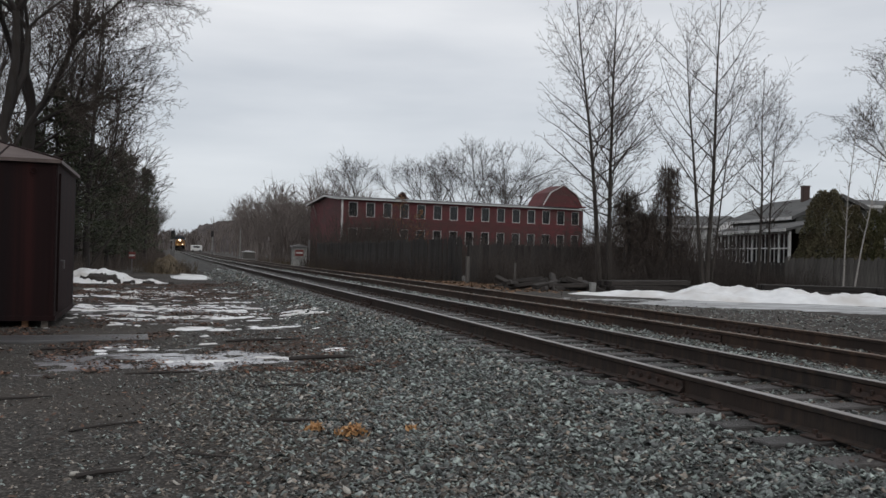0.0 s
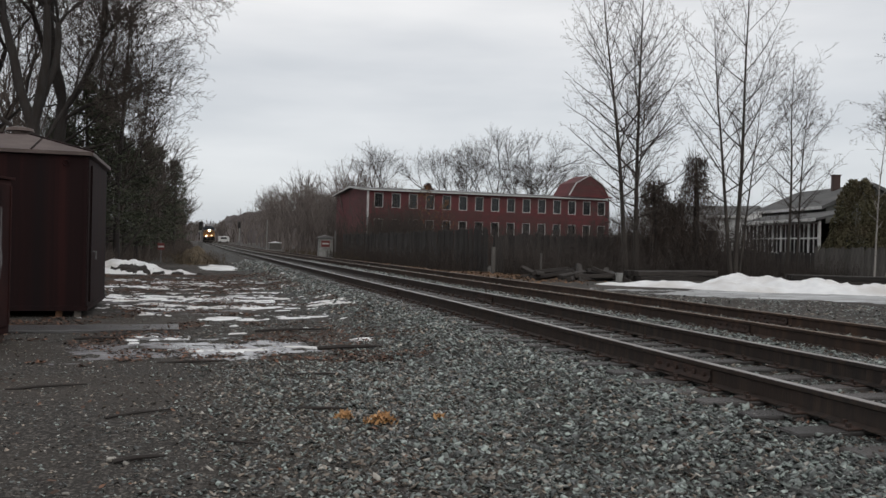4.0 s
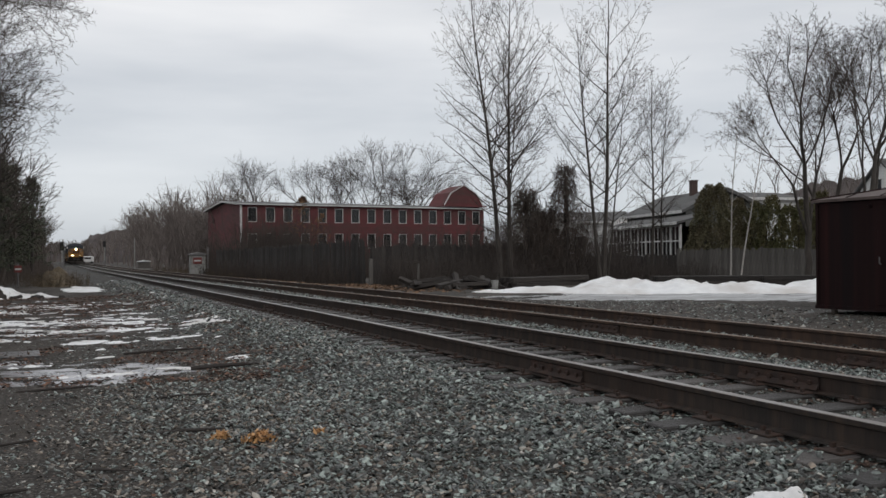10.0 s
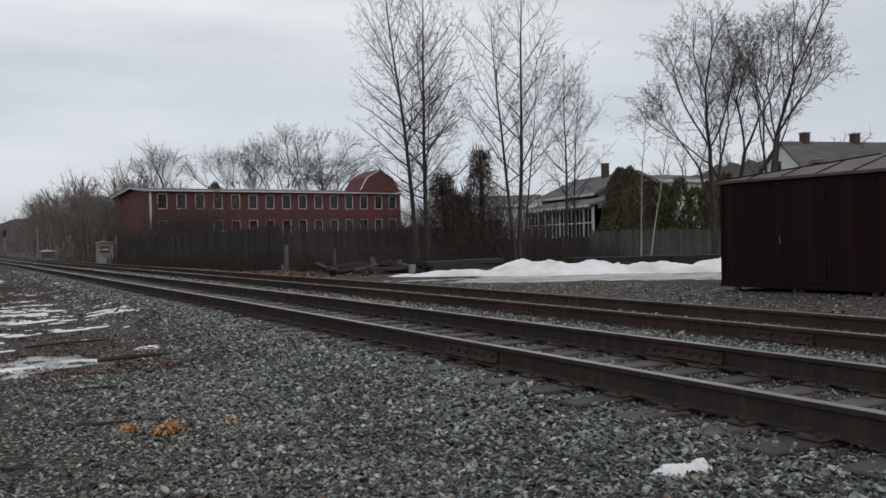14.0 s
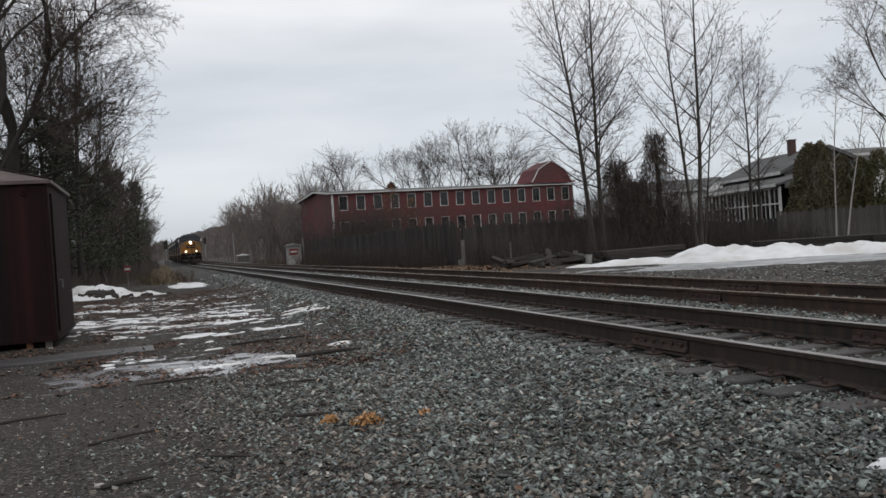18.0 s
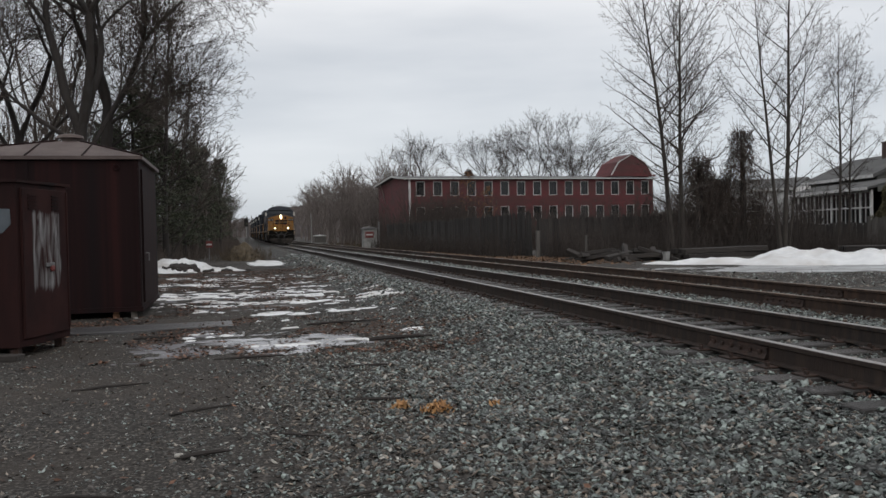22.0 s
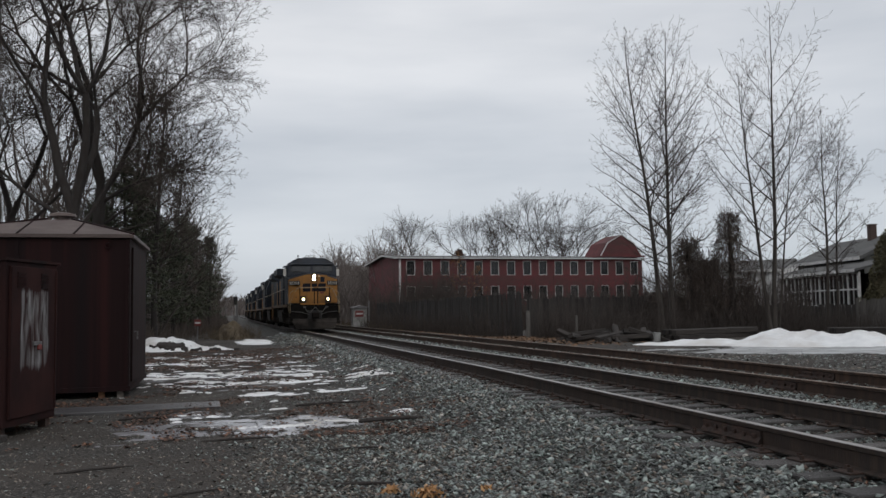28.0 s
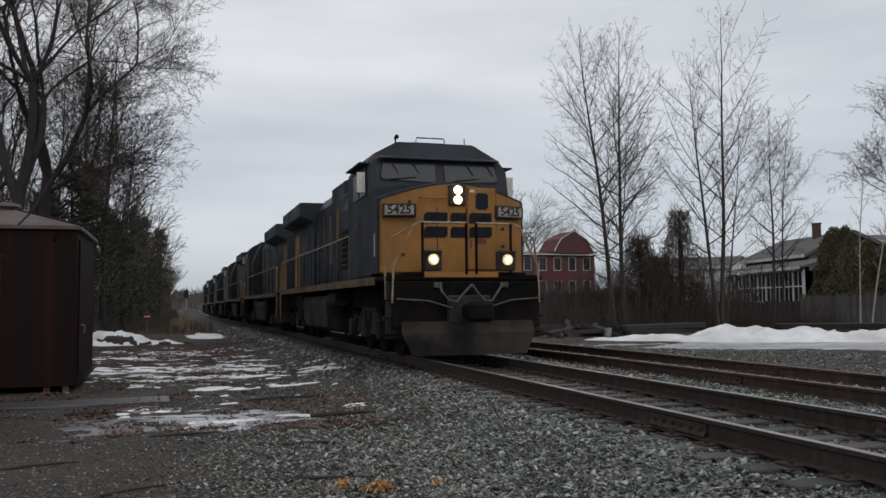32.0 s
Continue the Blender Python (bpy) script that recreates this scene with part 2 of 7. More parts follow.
M["black"] = material("black", (0.012, 0.011, 0.011), 0.8, second=(0.022, 0.02, 0.02), scale=6)
M["fence_wood"] = material("fence_wood", (0.028, 0.025, 0.0235), 0.9, second=(0.050, 0.045, 0.042), scale=4, stretch=(6, 6, 0.5), random_value=0.35, bump=0.3)
M["fence_grey"] = material("fence_grey", (0.13, 0.12, 0.11), 0.9, second=(0.08, 0.075, 0.07), scale=4, stretch=(6, 6, 0.5), random_value=0.2)
M["old_timber"] = material("old_timber", (0.019, 0.016, 0.0145), 0.9, second=(0.038, 0.032, 0.028), scale=5, stretch=(0.4, 6, 6), random_value=0.4, bump=0.4)
M["house_white"] = material("house_white", (0.72, 0.72, 0.71), 0.8, second=(0.58, 0.58, 0.57), scale=2, stretch=(1, 1, 6))
M["house_grey"] = material("house_grey", (0.15, 0.154, 0.143), 0.85, second=(0.115, 0.118, 0.11), scale=2, stretch=(1, 1, 6))
M["shingle"] = material("shingle", (0.094, 0.094, 0.094), 0.95, second=(0.067, 0.067, 0.067), scale=8, stretch=(1, 3, 3), third=(0.116, 0.114, 0.110), big=0.4)
M["brick_red"] = material("brick_red", (0.075, 0.050, 0.044), 0.9, second=(0.06, 0.038, 0.033), scale=10)
M["concrete"] = material("concrete", (0.30, 0.30, 0.29), 0.85, second=(0.20, 0.20, 0.19), scale=5)
M["steel_grey"] = material("steel_grey", (0.18, 0.18, 0.18), 0.55, 0.4, second=(0.11, 0.10, 0.10), scale=8)
M["loco_blue"] = material("loco_blue", (0.0118, 0.0165, 0.0255), 0.5, second=(0.0155, 0.0200, 0.0285), scale=3, third=(0.0185, 0.0190, 0.0210), big=0.7, spec=0.28, rough2=0.75)
M["loco_yellow"] = material("loco_yellow", (0.33, 0.145, 0.024), 0.5, second=(0.26, 0.115, 0.022), scale=5, third=(0.17, 0.085, 0.028), big=0.6, spec=0.4, rough2=0.7)
M["worn_yellow"] = material("worn_yellow", (0.20, 0.105, 0.026), 0.7, second=(0.05, 0.042, 0.035), scale=3.5, third=(0.03, 0.03, 0.033), big=1.3, mix=(0.45, 0.62))
M["sill_dirt"] = material("sill_dirt", (0.15, 0.075, 0.022), 0.7, second=(0.055, 0.038, 0.026), scale=2.2, third=(0.035, 0.03, 0.026), big=0.8, mix=(0.42, 0.6))
M["loco_dark"] = material("loco_dark", (0.0105, 0.0092, 0.0082), 0.9, second=(0.0065, 0.006, 0.0055), scale=5, third=(0.020, 0.0165, 0.014), big=1.0, spec=0.06)
M["loco_dust"] = material("loco_dust", (0.020, 0.0172, 0.0152), 0.88, second=(0.011, 0.0096, 0.0088), scale=4, third=(0.046, 0.039, 0.034), big=1.2, spec=0.2)
M["loco_glass"] = material("loco_glass", (0.026, 0.031, 0.036), 0.22, spec=0.2)
M["nose_pane"] = material("nose_pane", (0.010, 0.013, 0.022), 0.4, spec=0.15)
M["hose"] = material("hose", (0.085, 0.080, 0.076), 0.7, second=(0.04, 0.037, 0.035), scale=9)
M["loco_mark"] = material("loco_mark", (0.012, 0.0125, 0.020), 0.8, second=(0.022, 0.020, 0.022), scale=8, spec=0.08)
M["board_white"] = material("board_white", (0.62, 0.60, 0.55), 0.6, second=(0.5, 0.48, 0.44), scale=9)
M["board_face"] = material("board_face", (0.36, 0.34, 0.30), 0.7, second=(0.25, 0.23, 0.20), scale=9)
M["red_mark"] = material("red_mark", (0.16, 0.028, 0.024), 0.6, second=(0.11, 0.026, 0.022), scale=9)
M["rail_white"] = material("rail_white", (0.34, 0.26, 0.15), 0.5, second=(0.16, 0.12, 0.075), scale=9)
M["lamp_on"] = material("lamp_on", (0.9, 0.8, 0.6), 0.4, emit=((1.0, 0.86, 0.58), 170.0))
M["lamp_rim"] = material("lamp_rim", (0.7, 0.6, 0.4), 0.4, emit=((1.0, 0.80, 0.44), 3.0))
M["ditch_rim"] = material("ditch_rim", (0.6, 0.5, 0.3), 0.4, emit=((1.0, 0.74, 0.36), 0.45))
M["ditch_on"] = material("ditch_on", (0.9, 0.8, 0.6), 0.4, emit=((1.0, 0.78, 0.42), 120.0))
M["blue_sign"] = material("blue_sign", (0.03, 0.14, 0.42), 0.5)
M["grey_panel"] = material("grey_panel", (0.085, 0.10, 0.118), 0.45, second=(0.065, 0.078, 0.09), scale=5)
M["mound"] = material("mound", (0.075, 0.058, 0.038), 0.95, second=(0.12, 0.092, 0.056), scale=5, third=(0.045, 0.034, 0.025), big=0.8, bump=1.0, bump_scale=9)
M["rust_block"] = material("rust_block", (0.17, 0.085, 0.045), 0.9, second=(0.10, 0.05, 0.03), scale=9)
M["leg_block"] = material("leg_block", (0.16, 0.14, 0.12), 0.9, second=(0.09, 0.075, 0.065), scale=9)
M["locker_rust"] = material("locker_rust", (0.021, 0.0098, 0.0096), 0.75, second=(0.033, 0.0132, 0.0120), scale=2.2, stretch=(1.4, 1.4, 0.3), third=(0.014, 0.0095, 0.0095), big=1.4, bump=0.15, bump_scale=8, spec=0.10)
M["wet_board"] = material("wet_board", (0.075, 0.072, 0.074), 0.35, second=(0.045, 0.042, 0.041), scale=3, stretch=(0.4, 4, 1), third=(0.10, 0.098, 0.10), big=1.2, bump=0.2)
M["graffiti"] = material("graffiti", (0.022, 0.0102, 0.0100), 0.75, second=(0.034, 0.0138, 0.0125), scale=2.5, bump=0.15, bump_scale=8, spec=0.10)


def paint_runs(m):
    """Pale spray paint in runs down the middle of the door, over what the material has."""
    n, l = m.node_tree.nodes, m.node_tree.links
    p = n["Principled BSDF"]
    old = p.inputs["Base Color"].links[0].from_socket
    co, mp, t, sep = n.new("ShaderNodeTexCoord"), n.new("ShaderNodeMapping"), n.new("ShaderNodeTexNoise"), n.new("ShaderNodeSeparateXYZ")
    mp.inputs["Scale"].default_value = (1, 9.0, 1.3)
    t.inputs["Scale"].default_value, t.inputs["Detail"].default_value, t.inputs["Distortion"].default_value = 1.4, 6.0, 0.6
    l.new(co.outputs["Object"], mp.inputs["Vector"])
    l.new(mp.outputs["Vector"], t.inputs["Vector"])
    l.new(co.outputs["Object"], sep.inputs["Vector"])
    fades = []
    for axis, a, b, c, d in (("Y", 0.08, 0.35, 0.95, 1.20), ("Z", 0.22, 0.85, 1.75, 2.05)):
        up, down, mul = n.new("ShaderNodeMapRange"), n.new("ShaderNodeMapRange"), n.new("ShaderNodeMath")
        mul.operation = "MULTIPLY"
        up.inputs["From Min"].default_value, up.inputs["From Max"].default_value = a, b
        down.inputs["From Min"].default_value, down.inputs["From Max"].default_value = d, c
        for q in (up, down):
            l.new(sep.outputs[axis], q.inputs["Value"])
        l.new(up.outputs["Result"], mul.inputs[0])
        l.new(down.outputs["Result"], mul.inputs[1])
        fades.append(mul.outputs[0])
    both, add, cutoff = n.new("ShaderNodeMath"), n.new("ShaderNodeMath"), n.new("ShaderNodeMapRange")
    both.operation, add.operation = "MULTIPLY", "ADD"
    l.new(fades[0], both.inputs[0])
    l.new(fades[1], both.inputs[1])
    l.new(t.outputs["Fac"], add.inputs[0])
    l.new(both.outputs[0], add.inputs[1])
    cutoff.inputs["From Min"].default_value, cutoff.inputs["From Max"].default_value = 1.40, 1.78
    l.new(add.outputs[0], cutoff.inputs["Value"])
    x = n.new("ShaderNodeMix")
    x.data_type = "RGBA"
    l.new(cutoff.outputs["Result"], x.inputs["Factor"])
    l.new(old, x.inputs["A"])
    x.inputs["B"].default_value = (0.30, 0.30, 0.30, 1)
    l.new(x.outputs["Result"], p.inputs["Base Color"])


paint_runs(M["graffiti"])
M["grass_dead"] = material("grass_dead", (0.085, 0.062, 0.038), 0.95, second=(0.055, 0.042, 0.028), scale=6, island=0.4)


# ---- small mesh kit ----
def part(name, bm, mat, parent=None, label="", m=None, smooth=False):
    """Links a bmesh as one mesh object, under a thing or a part if one is given."""
    me = bpy.data.meshes.new(name)
    bm.to_mesh(me)
    bm.free()
    return link(name, me, mat, parent, label, m, smooth)


def link(name, me, mat, parent=None, label="", m=None, smooth=False):
    if mat and not me.materials:
        me.materials.append(mat)
    if smooth:
        me.shade_smooth()
    ob = new(name, me)
    if parent:
        ob.parent = parent
    if m is not None:
        ob.matrix_basis = m
    if label:
        tagged(ob, label)
    return ob


def raw(name, verts, faces, mat, parent=None, label="", m=None, smooth=False):
    me = bpy.data.meshes.new(name)
    me.from_pydata([tuple(v) for v in verts], [], faces)
    return link(name, me, mat, parent, label, m, smooth)


def thing(name, m, label, category, group="", kind=""):
    e = new(name)
    e.empty_display_size = 0.3
    e.matrix_basis = m
    return tagged(e, label, category, group, kind)


def box(x0, y0, z0, x1, y1, z1, bevel=0.0, bm=None):
    bm = bm or bmesh.new()
    r = bmesh.ops.create_cube(bm, size=1)
    bmesh.ops.scale(bm, vec=(x1 - x0, y1 - y0, z1 - z0), verts=r["verts"])
    bmesh.ops.translate(bm, vec=((x0 + x1) / 2, (y0 + y1) / 2, (z0 + z1) / 2), verts=r["verts"])
    if bevel:
        es = list({e for v in r["verts"] for e in v.link_edges})
        bmesh.ops.bevel(bm, geom=es, offset=bevel, segments=1, affect="EDGES")
    return bm


def rod(points, radius, sides=8, bm=None, closed_ends=True):
    """A tube along points; radius is one number or one a point."""
    bm = bm or bmesh.new()
    pts = [Vector(p) for p in points]
    rad = radius if isinstance(radius, (list, tuple)) else [radius] * len(pts)
    rings = []
    for i, p in enumerate(pts):
        way = (pts[min(i + 1, len(pts) - 1)] - pts[max(i - 1, 0)]).normalized()
        side = way.cross(Vector((0, 0, 1)) if abs(way.z) < 0.95 else Vector((1, 0, 0))).normalized()
        up = side.cross(way)
        rings.append([bm.verts.new(p + rad[i] * (math.cos(a) * side + math.sin(a) * up)) for a in [2 * math.pi * k / sides for k in range(sides)]])
    for a, b in zip(rings, rings[1:]):
        for k in range(sides):
            bm.faces.new((a[k], a[(k + 1) % sides], b[(k + 1) % sides], b[k]))
    if closed_ends:
        bm.faces.new(rings[0])
        bm.faces.new(reversed(rings[-1]))
    bmesh.ops.recalc_face_normals(bm, faces=bm.faces)
    return bm


def prism(outline, y0, y1, axis="y", bm=None, bevel=0.0):
    """An outline in x and z (axis y), y and z (axis x) or x and y (axis z), pushed from y0 to y1."""
    bm = bm or bmesh.new()
    put = {"y": lambda a, b, c: (a, c, b), "x": lambda a, b, c: (c, a, b), "z": lambda a, b, c: (a, b, c)}[axis]
    f = [bm.verts.new(put(a, b, y0)) for a, b in outline]
    g = [bm.verts.new(put(a, b, y1)) for a, b in outline]
    faces = [bm.faces.new(f), bm.faces.new(list(reversed(g)))]
    for i in range(len(f)):
        j = (i + 1) % len(f)
        faces.append(bm.faces.new((f[j], f[i], g[i], g[j])))
    bmesh.ops.recalc_face_normals(bm, faces=faces)
    if bevel:
        bmesh.ops.bevel(bm, geom=list({e for q in faces for e in q.edges}), offset=bevel, segments=1, affect="EDGES")
    return bm


def smooth_step(a, b, x):
    t = min(1.0, max(0.0, (x - a) / (b - a)))
    return t * t * (3 - 2 * t)


# ---- lie of the land ----
def fall(y):
    """The line drops a little as it runs away."""
    return -0.0032 * min(max(0.0, y - 15.0), 95.0)


TRACK = {"near": (5.23, 0.0), "far": (8.44, 0.0)}


def lay(x, y):
    """Height of the ground; the rails' tops are at 0 by the camera."""
    yard = -0.42 + 0.05 * noise.noise((x * 0.25, y * 0.2, 0.3)) + 0.02 * noise.noise((x * 1.3, y * 1.1, 5.0))
    right = -0.36 + 0.04 * noise.noise((x * 0.3, y * 0.3, 9.0))
    bed = -0.228 + 0.036 * smooth_step(6.1, 6.7, x)
    if x < 5.2:
        z = yard + (bed - yard) * smooth_step(2.3, 3.75, x)
    else:
        z = right + (bed - right) * smooth_step(11.6, 10.0, x)
    if x > 13:
        z += -0.25 * smooth_step(30, 70, y)
    if x < -4:
        z += 0.5 * smooth_step(-4, -14, x) * smooth_step(20, 40, y)
    z += 0.012 * noise.noise((x * 3.1, y * 3.1, 2.0))
    return z + fall(y)


# ---- ground ----
def steps(a, b, fine_a, fine_b, fine, grow=1.25):
    """Grid lines from a to b, fine between fine_a and fine_b and ever wider outside."""
    out, s, v = [], fine, fine_a
    mid = list(np.arange(fine_a, fine_b, fine)) + [fine_b]
    while v > a:
        s *= grow
        v = max(a, v - s)
        out.append(v)
    out.reverse()
    out += mid
    s, v = fine, fine_b
    while v < b:
        s *= grow
        v = min(b, v + s)
        out.append(v)
    return [float(q) for q in out]


def build_ground():
    xs = steps(-1500, -7.001, -7.001, -7.001, 0.2)[:-1] + [float(v) for v in np.arange(-7, 13, 0.16)] + [float(v) for v in np.arange(13, 32, 0.4)] + steps(32, 1500, 32, 32, 0.5)[1:]
    ys = steps(-1200, 0, 0, 0, 0.3)[:-1] + [float(v) for v in np.arange(0, 40, 0.25)] + [float(v) for v in np.arange(40, 90, 0.8)] + steps(90, 2500, 90, 90, 1.0)[1:]
    verts = [(x, y, lay(x, y)) for y in ys for x in xs]
    w = len(xs)
    faces = [(j * w + i, j * w + i + 1, (j + 1) * w + i + 1, (j + 1) * w + i) for j in range(len(ys) - 1) for i in range(w - 1)]
    g = raw("ground", verts, faces, None, smooth=True)
    g.data.materials.append(M["yard"])
    g.data.materials.append(M["gravel_bed"])
    for f in g.data.polygons:
        x = f.center.x + 0.6 * noise.noise((f.center.x * 0.9, f.center.y * 0.9, 0)) + 0.12 * min(6, max(0, 12 - f.center.y))
        f.material_index = 1 if 2.4 < x + 0.8 * noise.noise((f.center.x * 2.5, f.center.y * 2.5, 6)) < 12.5 else 0
    return tagged(g, "wet dark cinder yard and grey ballast bed", "ground", kind="structure")


build_ground()

# ---- railway tracks ----
RAIL = [(-0.070, -0.186), (0.070, -0.186), (0.070, -0.176), (0.012, -0.160), (0.009, -0.048), (0.036, -0.038), (0.037, -0.004), (0.032, 0.0),
        (-0.032, 0.0), (-0.037, -0.004), (-0.036, -0.038), (-0.009, -0.048), (-0.012, -0.160), (-0.070, -0.176)]


def rail(x, parent, head, body):
    ys = [-40, -10, 0, 5, 10, 15, 20, 30, 40, 55, 70, 90, 110, 150, 220, 320, 420]
    n = len(RAIL)
    verts = [(x + a, y, b + fall(y)) for y in ys for a, b in RAIL]
    faces = [(j * n + i, j * n + (i + 1) % n, (j + 1) * n + (i + 1) % n, (j + 1) * n + i) for j in range(len(ys) - 1) for i in range(n)]
    r = raw("rail", verts, faces, None, parent)
    r.data.materials.append(body)
    r.data.materials.append(head)
    for f in r.data.polygons:
        f.material_index = 1 if f.index % n in (6, 7, 8) else 0
    return r


def build_track(centre, head, label, joints):
    t = thing("railway_track", pose(0, 0, 0), label, "railway track", "railway tracks", "structure")
    for side in (-0.7525, 0.7525):
        rail(centre + side, t, M[head], body=M["rail_rust"] if centre < 7 else M["rail_rust_old"])
    tie = bpy.data.meshes.new("tie")
    bm = box(-1.30, -0.115, -0.19, 1.30, 0.115, 0, 0.012)
    bmesh.ops.subdivide_edges(bm, edges=[e for e in bm.edges if abs(e.verts[0].co.x - e.verts[1].co.x) > 1], cuts=3)
    bm.to_mesh(tie)
    bm.free()
    tie.materials.append(M["tie"])
    rng = random.Random(int(centre * 10))
    y = -8.0
    while y < 160:
        m = pose(centre + rng.uniform(-0.05, 0.05), y, -0.194 + fall(y) + rng.uniform(-0.010, 0.006), 0, 0, rng.uniform(-1.5, 1.5))
        if y < 75:
            link("tie", tie, None, t, m=m)
        y += 0.535 + rng.uniform(-0.03, 0.03)
    plate = bpy.data.meshes.new("tie_plate")
    bm = box(-0.19, -0.09, -0.002, 0.19, 0.09, 0.014, 0.004)
    for sx, sy in ((-0.085, 0.06), (0.085, -0.06), (-0.15, -0.05), (0.15, 0.05)):
        box(sx - 0.014, sy - 0.014, 0.012, sx + 0.014, sy + 0.014, 0.045, 0, bm)
    bm.to_mesh(plate)
    bm.free()
    plate.materials.append(M["rust"])
    for o in [c for c in t.children if c.name.startswith("tie")]:
        if o.matrix_basis.translation.y < 26:
            for side in (-0.7525, 0.7525):
                p = o.matrix_basis.translation
                link("tie_plate", plate, None, t, m=pose(centre + side, p.y, p.z + 0.003))
    bar = bpy.data.meshes.new("joint_bar")
    bm = prism([(0.010, -0.150), (0.060, -0.158), (0.052, -0.140), (0.030, -0.110), (0.034, -0.060), (0.014, -0.050)], -0.46, 0.46)
    prism([(-a, b) for a, b in [(0.010, -0.150), (0.060, -0.158), (0.052, -0.140), (0.030, -0.110), (0.034, -0.060), (0.014, -0.050)]], -0.46, 0.46, "y", bm)
    for k in range(6):
        v = -0.375 + 0.15 * k
        for s in (-1, 1):
            box(min(s * 0.028, s * 0.056), v - 0.018, -0.118, max(s * 0.028, s * 0.056), v + 0.018, -0.082, 0.003, bm)
    bm.to_mesh(bar)
    bm.free()
    bar.materials.append(M["rust"])
    for side, y in joints:
        link("joint_bar", bar, None, t, "rusty bolted joint bar", pose(centre + side, y, fall(y)))
    return t


main_line = build_track(5.23, "rail_head", "main line of steel rails on dark wooden ties in grey ballast", ((-0.7525, 7.05), (0.7525, 5.75), (-0.7525, 18.9), (0.7525, 16.9)))
siding = build_track(8.44, "rail_head_dull", "rusty second railway track beside the main line", ((-0.7525, 6.1), (0.7525, 4.5), (0.7525, 12.0), (-0.7525, 10.9)))


# ---- loose ballast ----
def pebbles(name, spots, mat, label, parent=None, seed=3, flat=0.34, simple=False):
    """Many small angular stones, (x, y, z, size), in one mesh."""
    rng = np.random.RandomState(seed)
    bm = bmesh.new()
    if simple:
        ring = [bm.verts.new(p) for p in ((1, 0, 0), (0, 1, 0), (-1, 0, 0), (0, -1, 0))]
        cap = bm.verts.new((0.1, 0.1, 1))
        for i in range(4):
            bm.faces.new((ring[i], ring[(i + 1) % 4], cap))
        bm.verts.index_update()
    else:
        bmesh.ops.create_cube(bm, size=1.35)
        bmesh.ops.delete(bm, geom=[f for f in bm.faces if f.normal.z < -0.5], context="FACES_ONLY")
        bmesh.ops.triangulate(bm, faces=bm.faces)
        bm.verts.index_update()
    bm.verts.ensure_lookup_table()
    base = np.array([v.co[:] for v in bm.verts])
    tri = np.array([[v.index for v in f.verts] for f in bm.faces])
    bm.free()
    spots = np.array(spots)
    k = len(spots)
    shapes = []
    for _ in range(24):
        v = (base * rng.uniform(0.55, 1.3, (len(base), 1)) + rng.uniform(-0.22, 0.22, base.shape)) * rng.uniform(0.6, 1.4, 3) * [1, 1, flat]
        shapes.append(v)
    turn = rng.uniform(0, 2 * np.pi, k)
    pick = rng.randint(0, 24, k)
    v = np.array(shapes)[pick] * spots[:, 3][:, None, None]
    c, s = np.cos(turn)[:, None], np.sin(turn)[:, None]
    x, y = v[:, :, 0] * c - v[:, :, 1] * s, v[:, :, 0] * s + v[:, :, 1] * c
    tilt, roll = rng.uniform(-0.75, 0.75, (k, 1)), rng.uniform(-0.6, 0.6, (k, 1))
    z = v[:, :, 2] + tilt * x + roll * y
    v = np.stack([x, y, z], -1) + spots[:, None, :3]
    f = (tri[None] + (np.arange(k) * len(base))[:, None, None]).reshape(-1, 3)
    me = bpy.data.meshes.new(name)
    me.vertices.add(k * len(base))
    me.vertices.foreach_set("co", v.reshape(-1))
    me.loops.add(len(f) * 3)
    me.loops.foreach_set("vertex_index", f.reshape(-1))
    me.polygons.add(len(f))
    me.polygons.foreach_set("loop_start", np.arange(len(f)) * 3)
    me.polygons.foreach_set("loop_total", np.full(len(f), 3))
    me.update()
    me.validate()
    ob = link(name, me, mat)
    return tagged(ob, label, "gravel", kind="stuff")


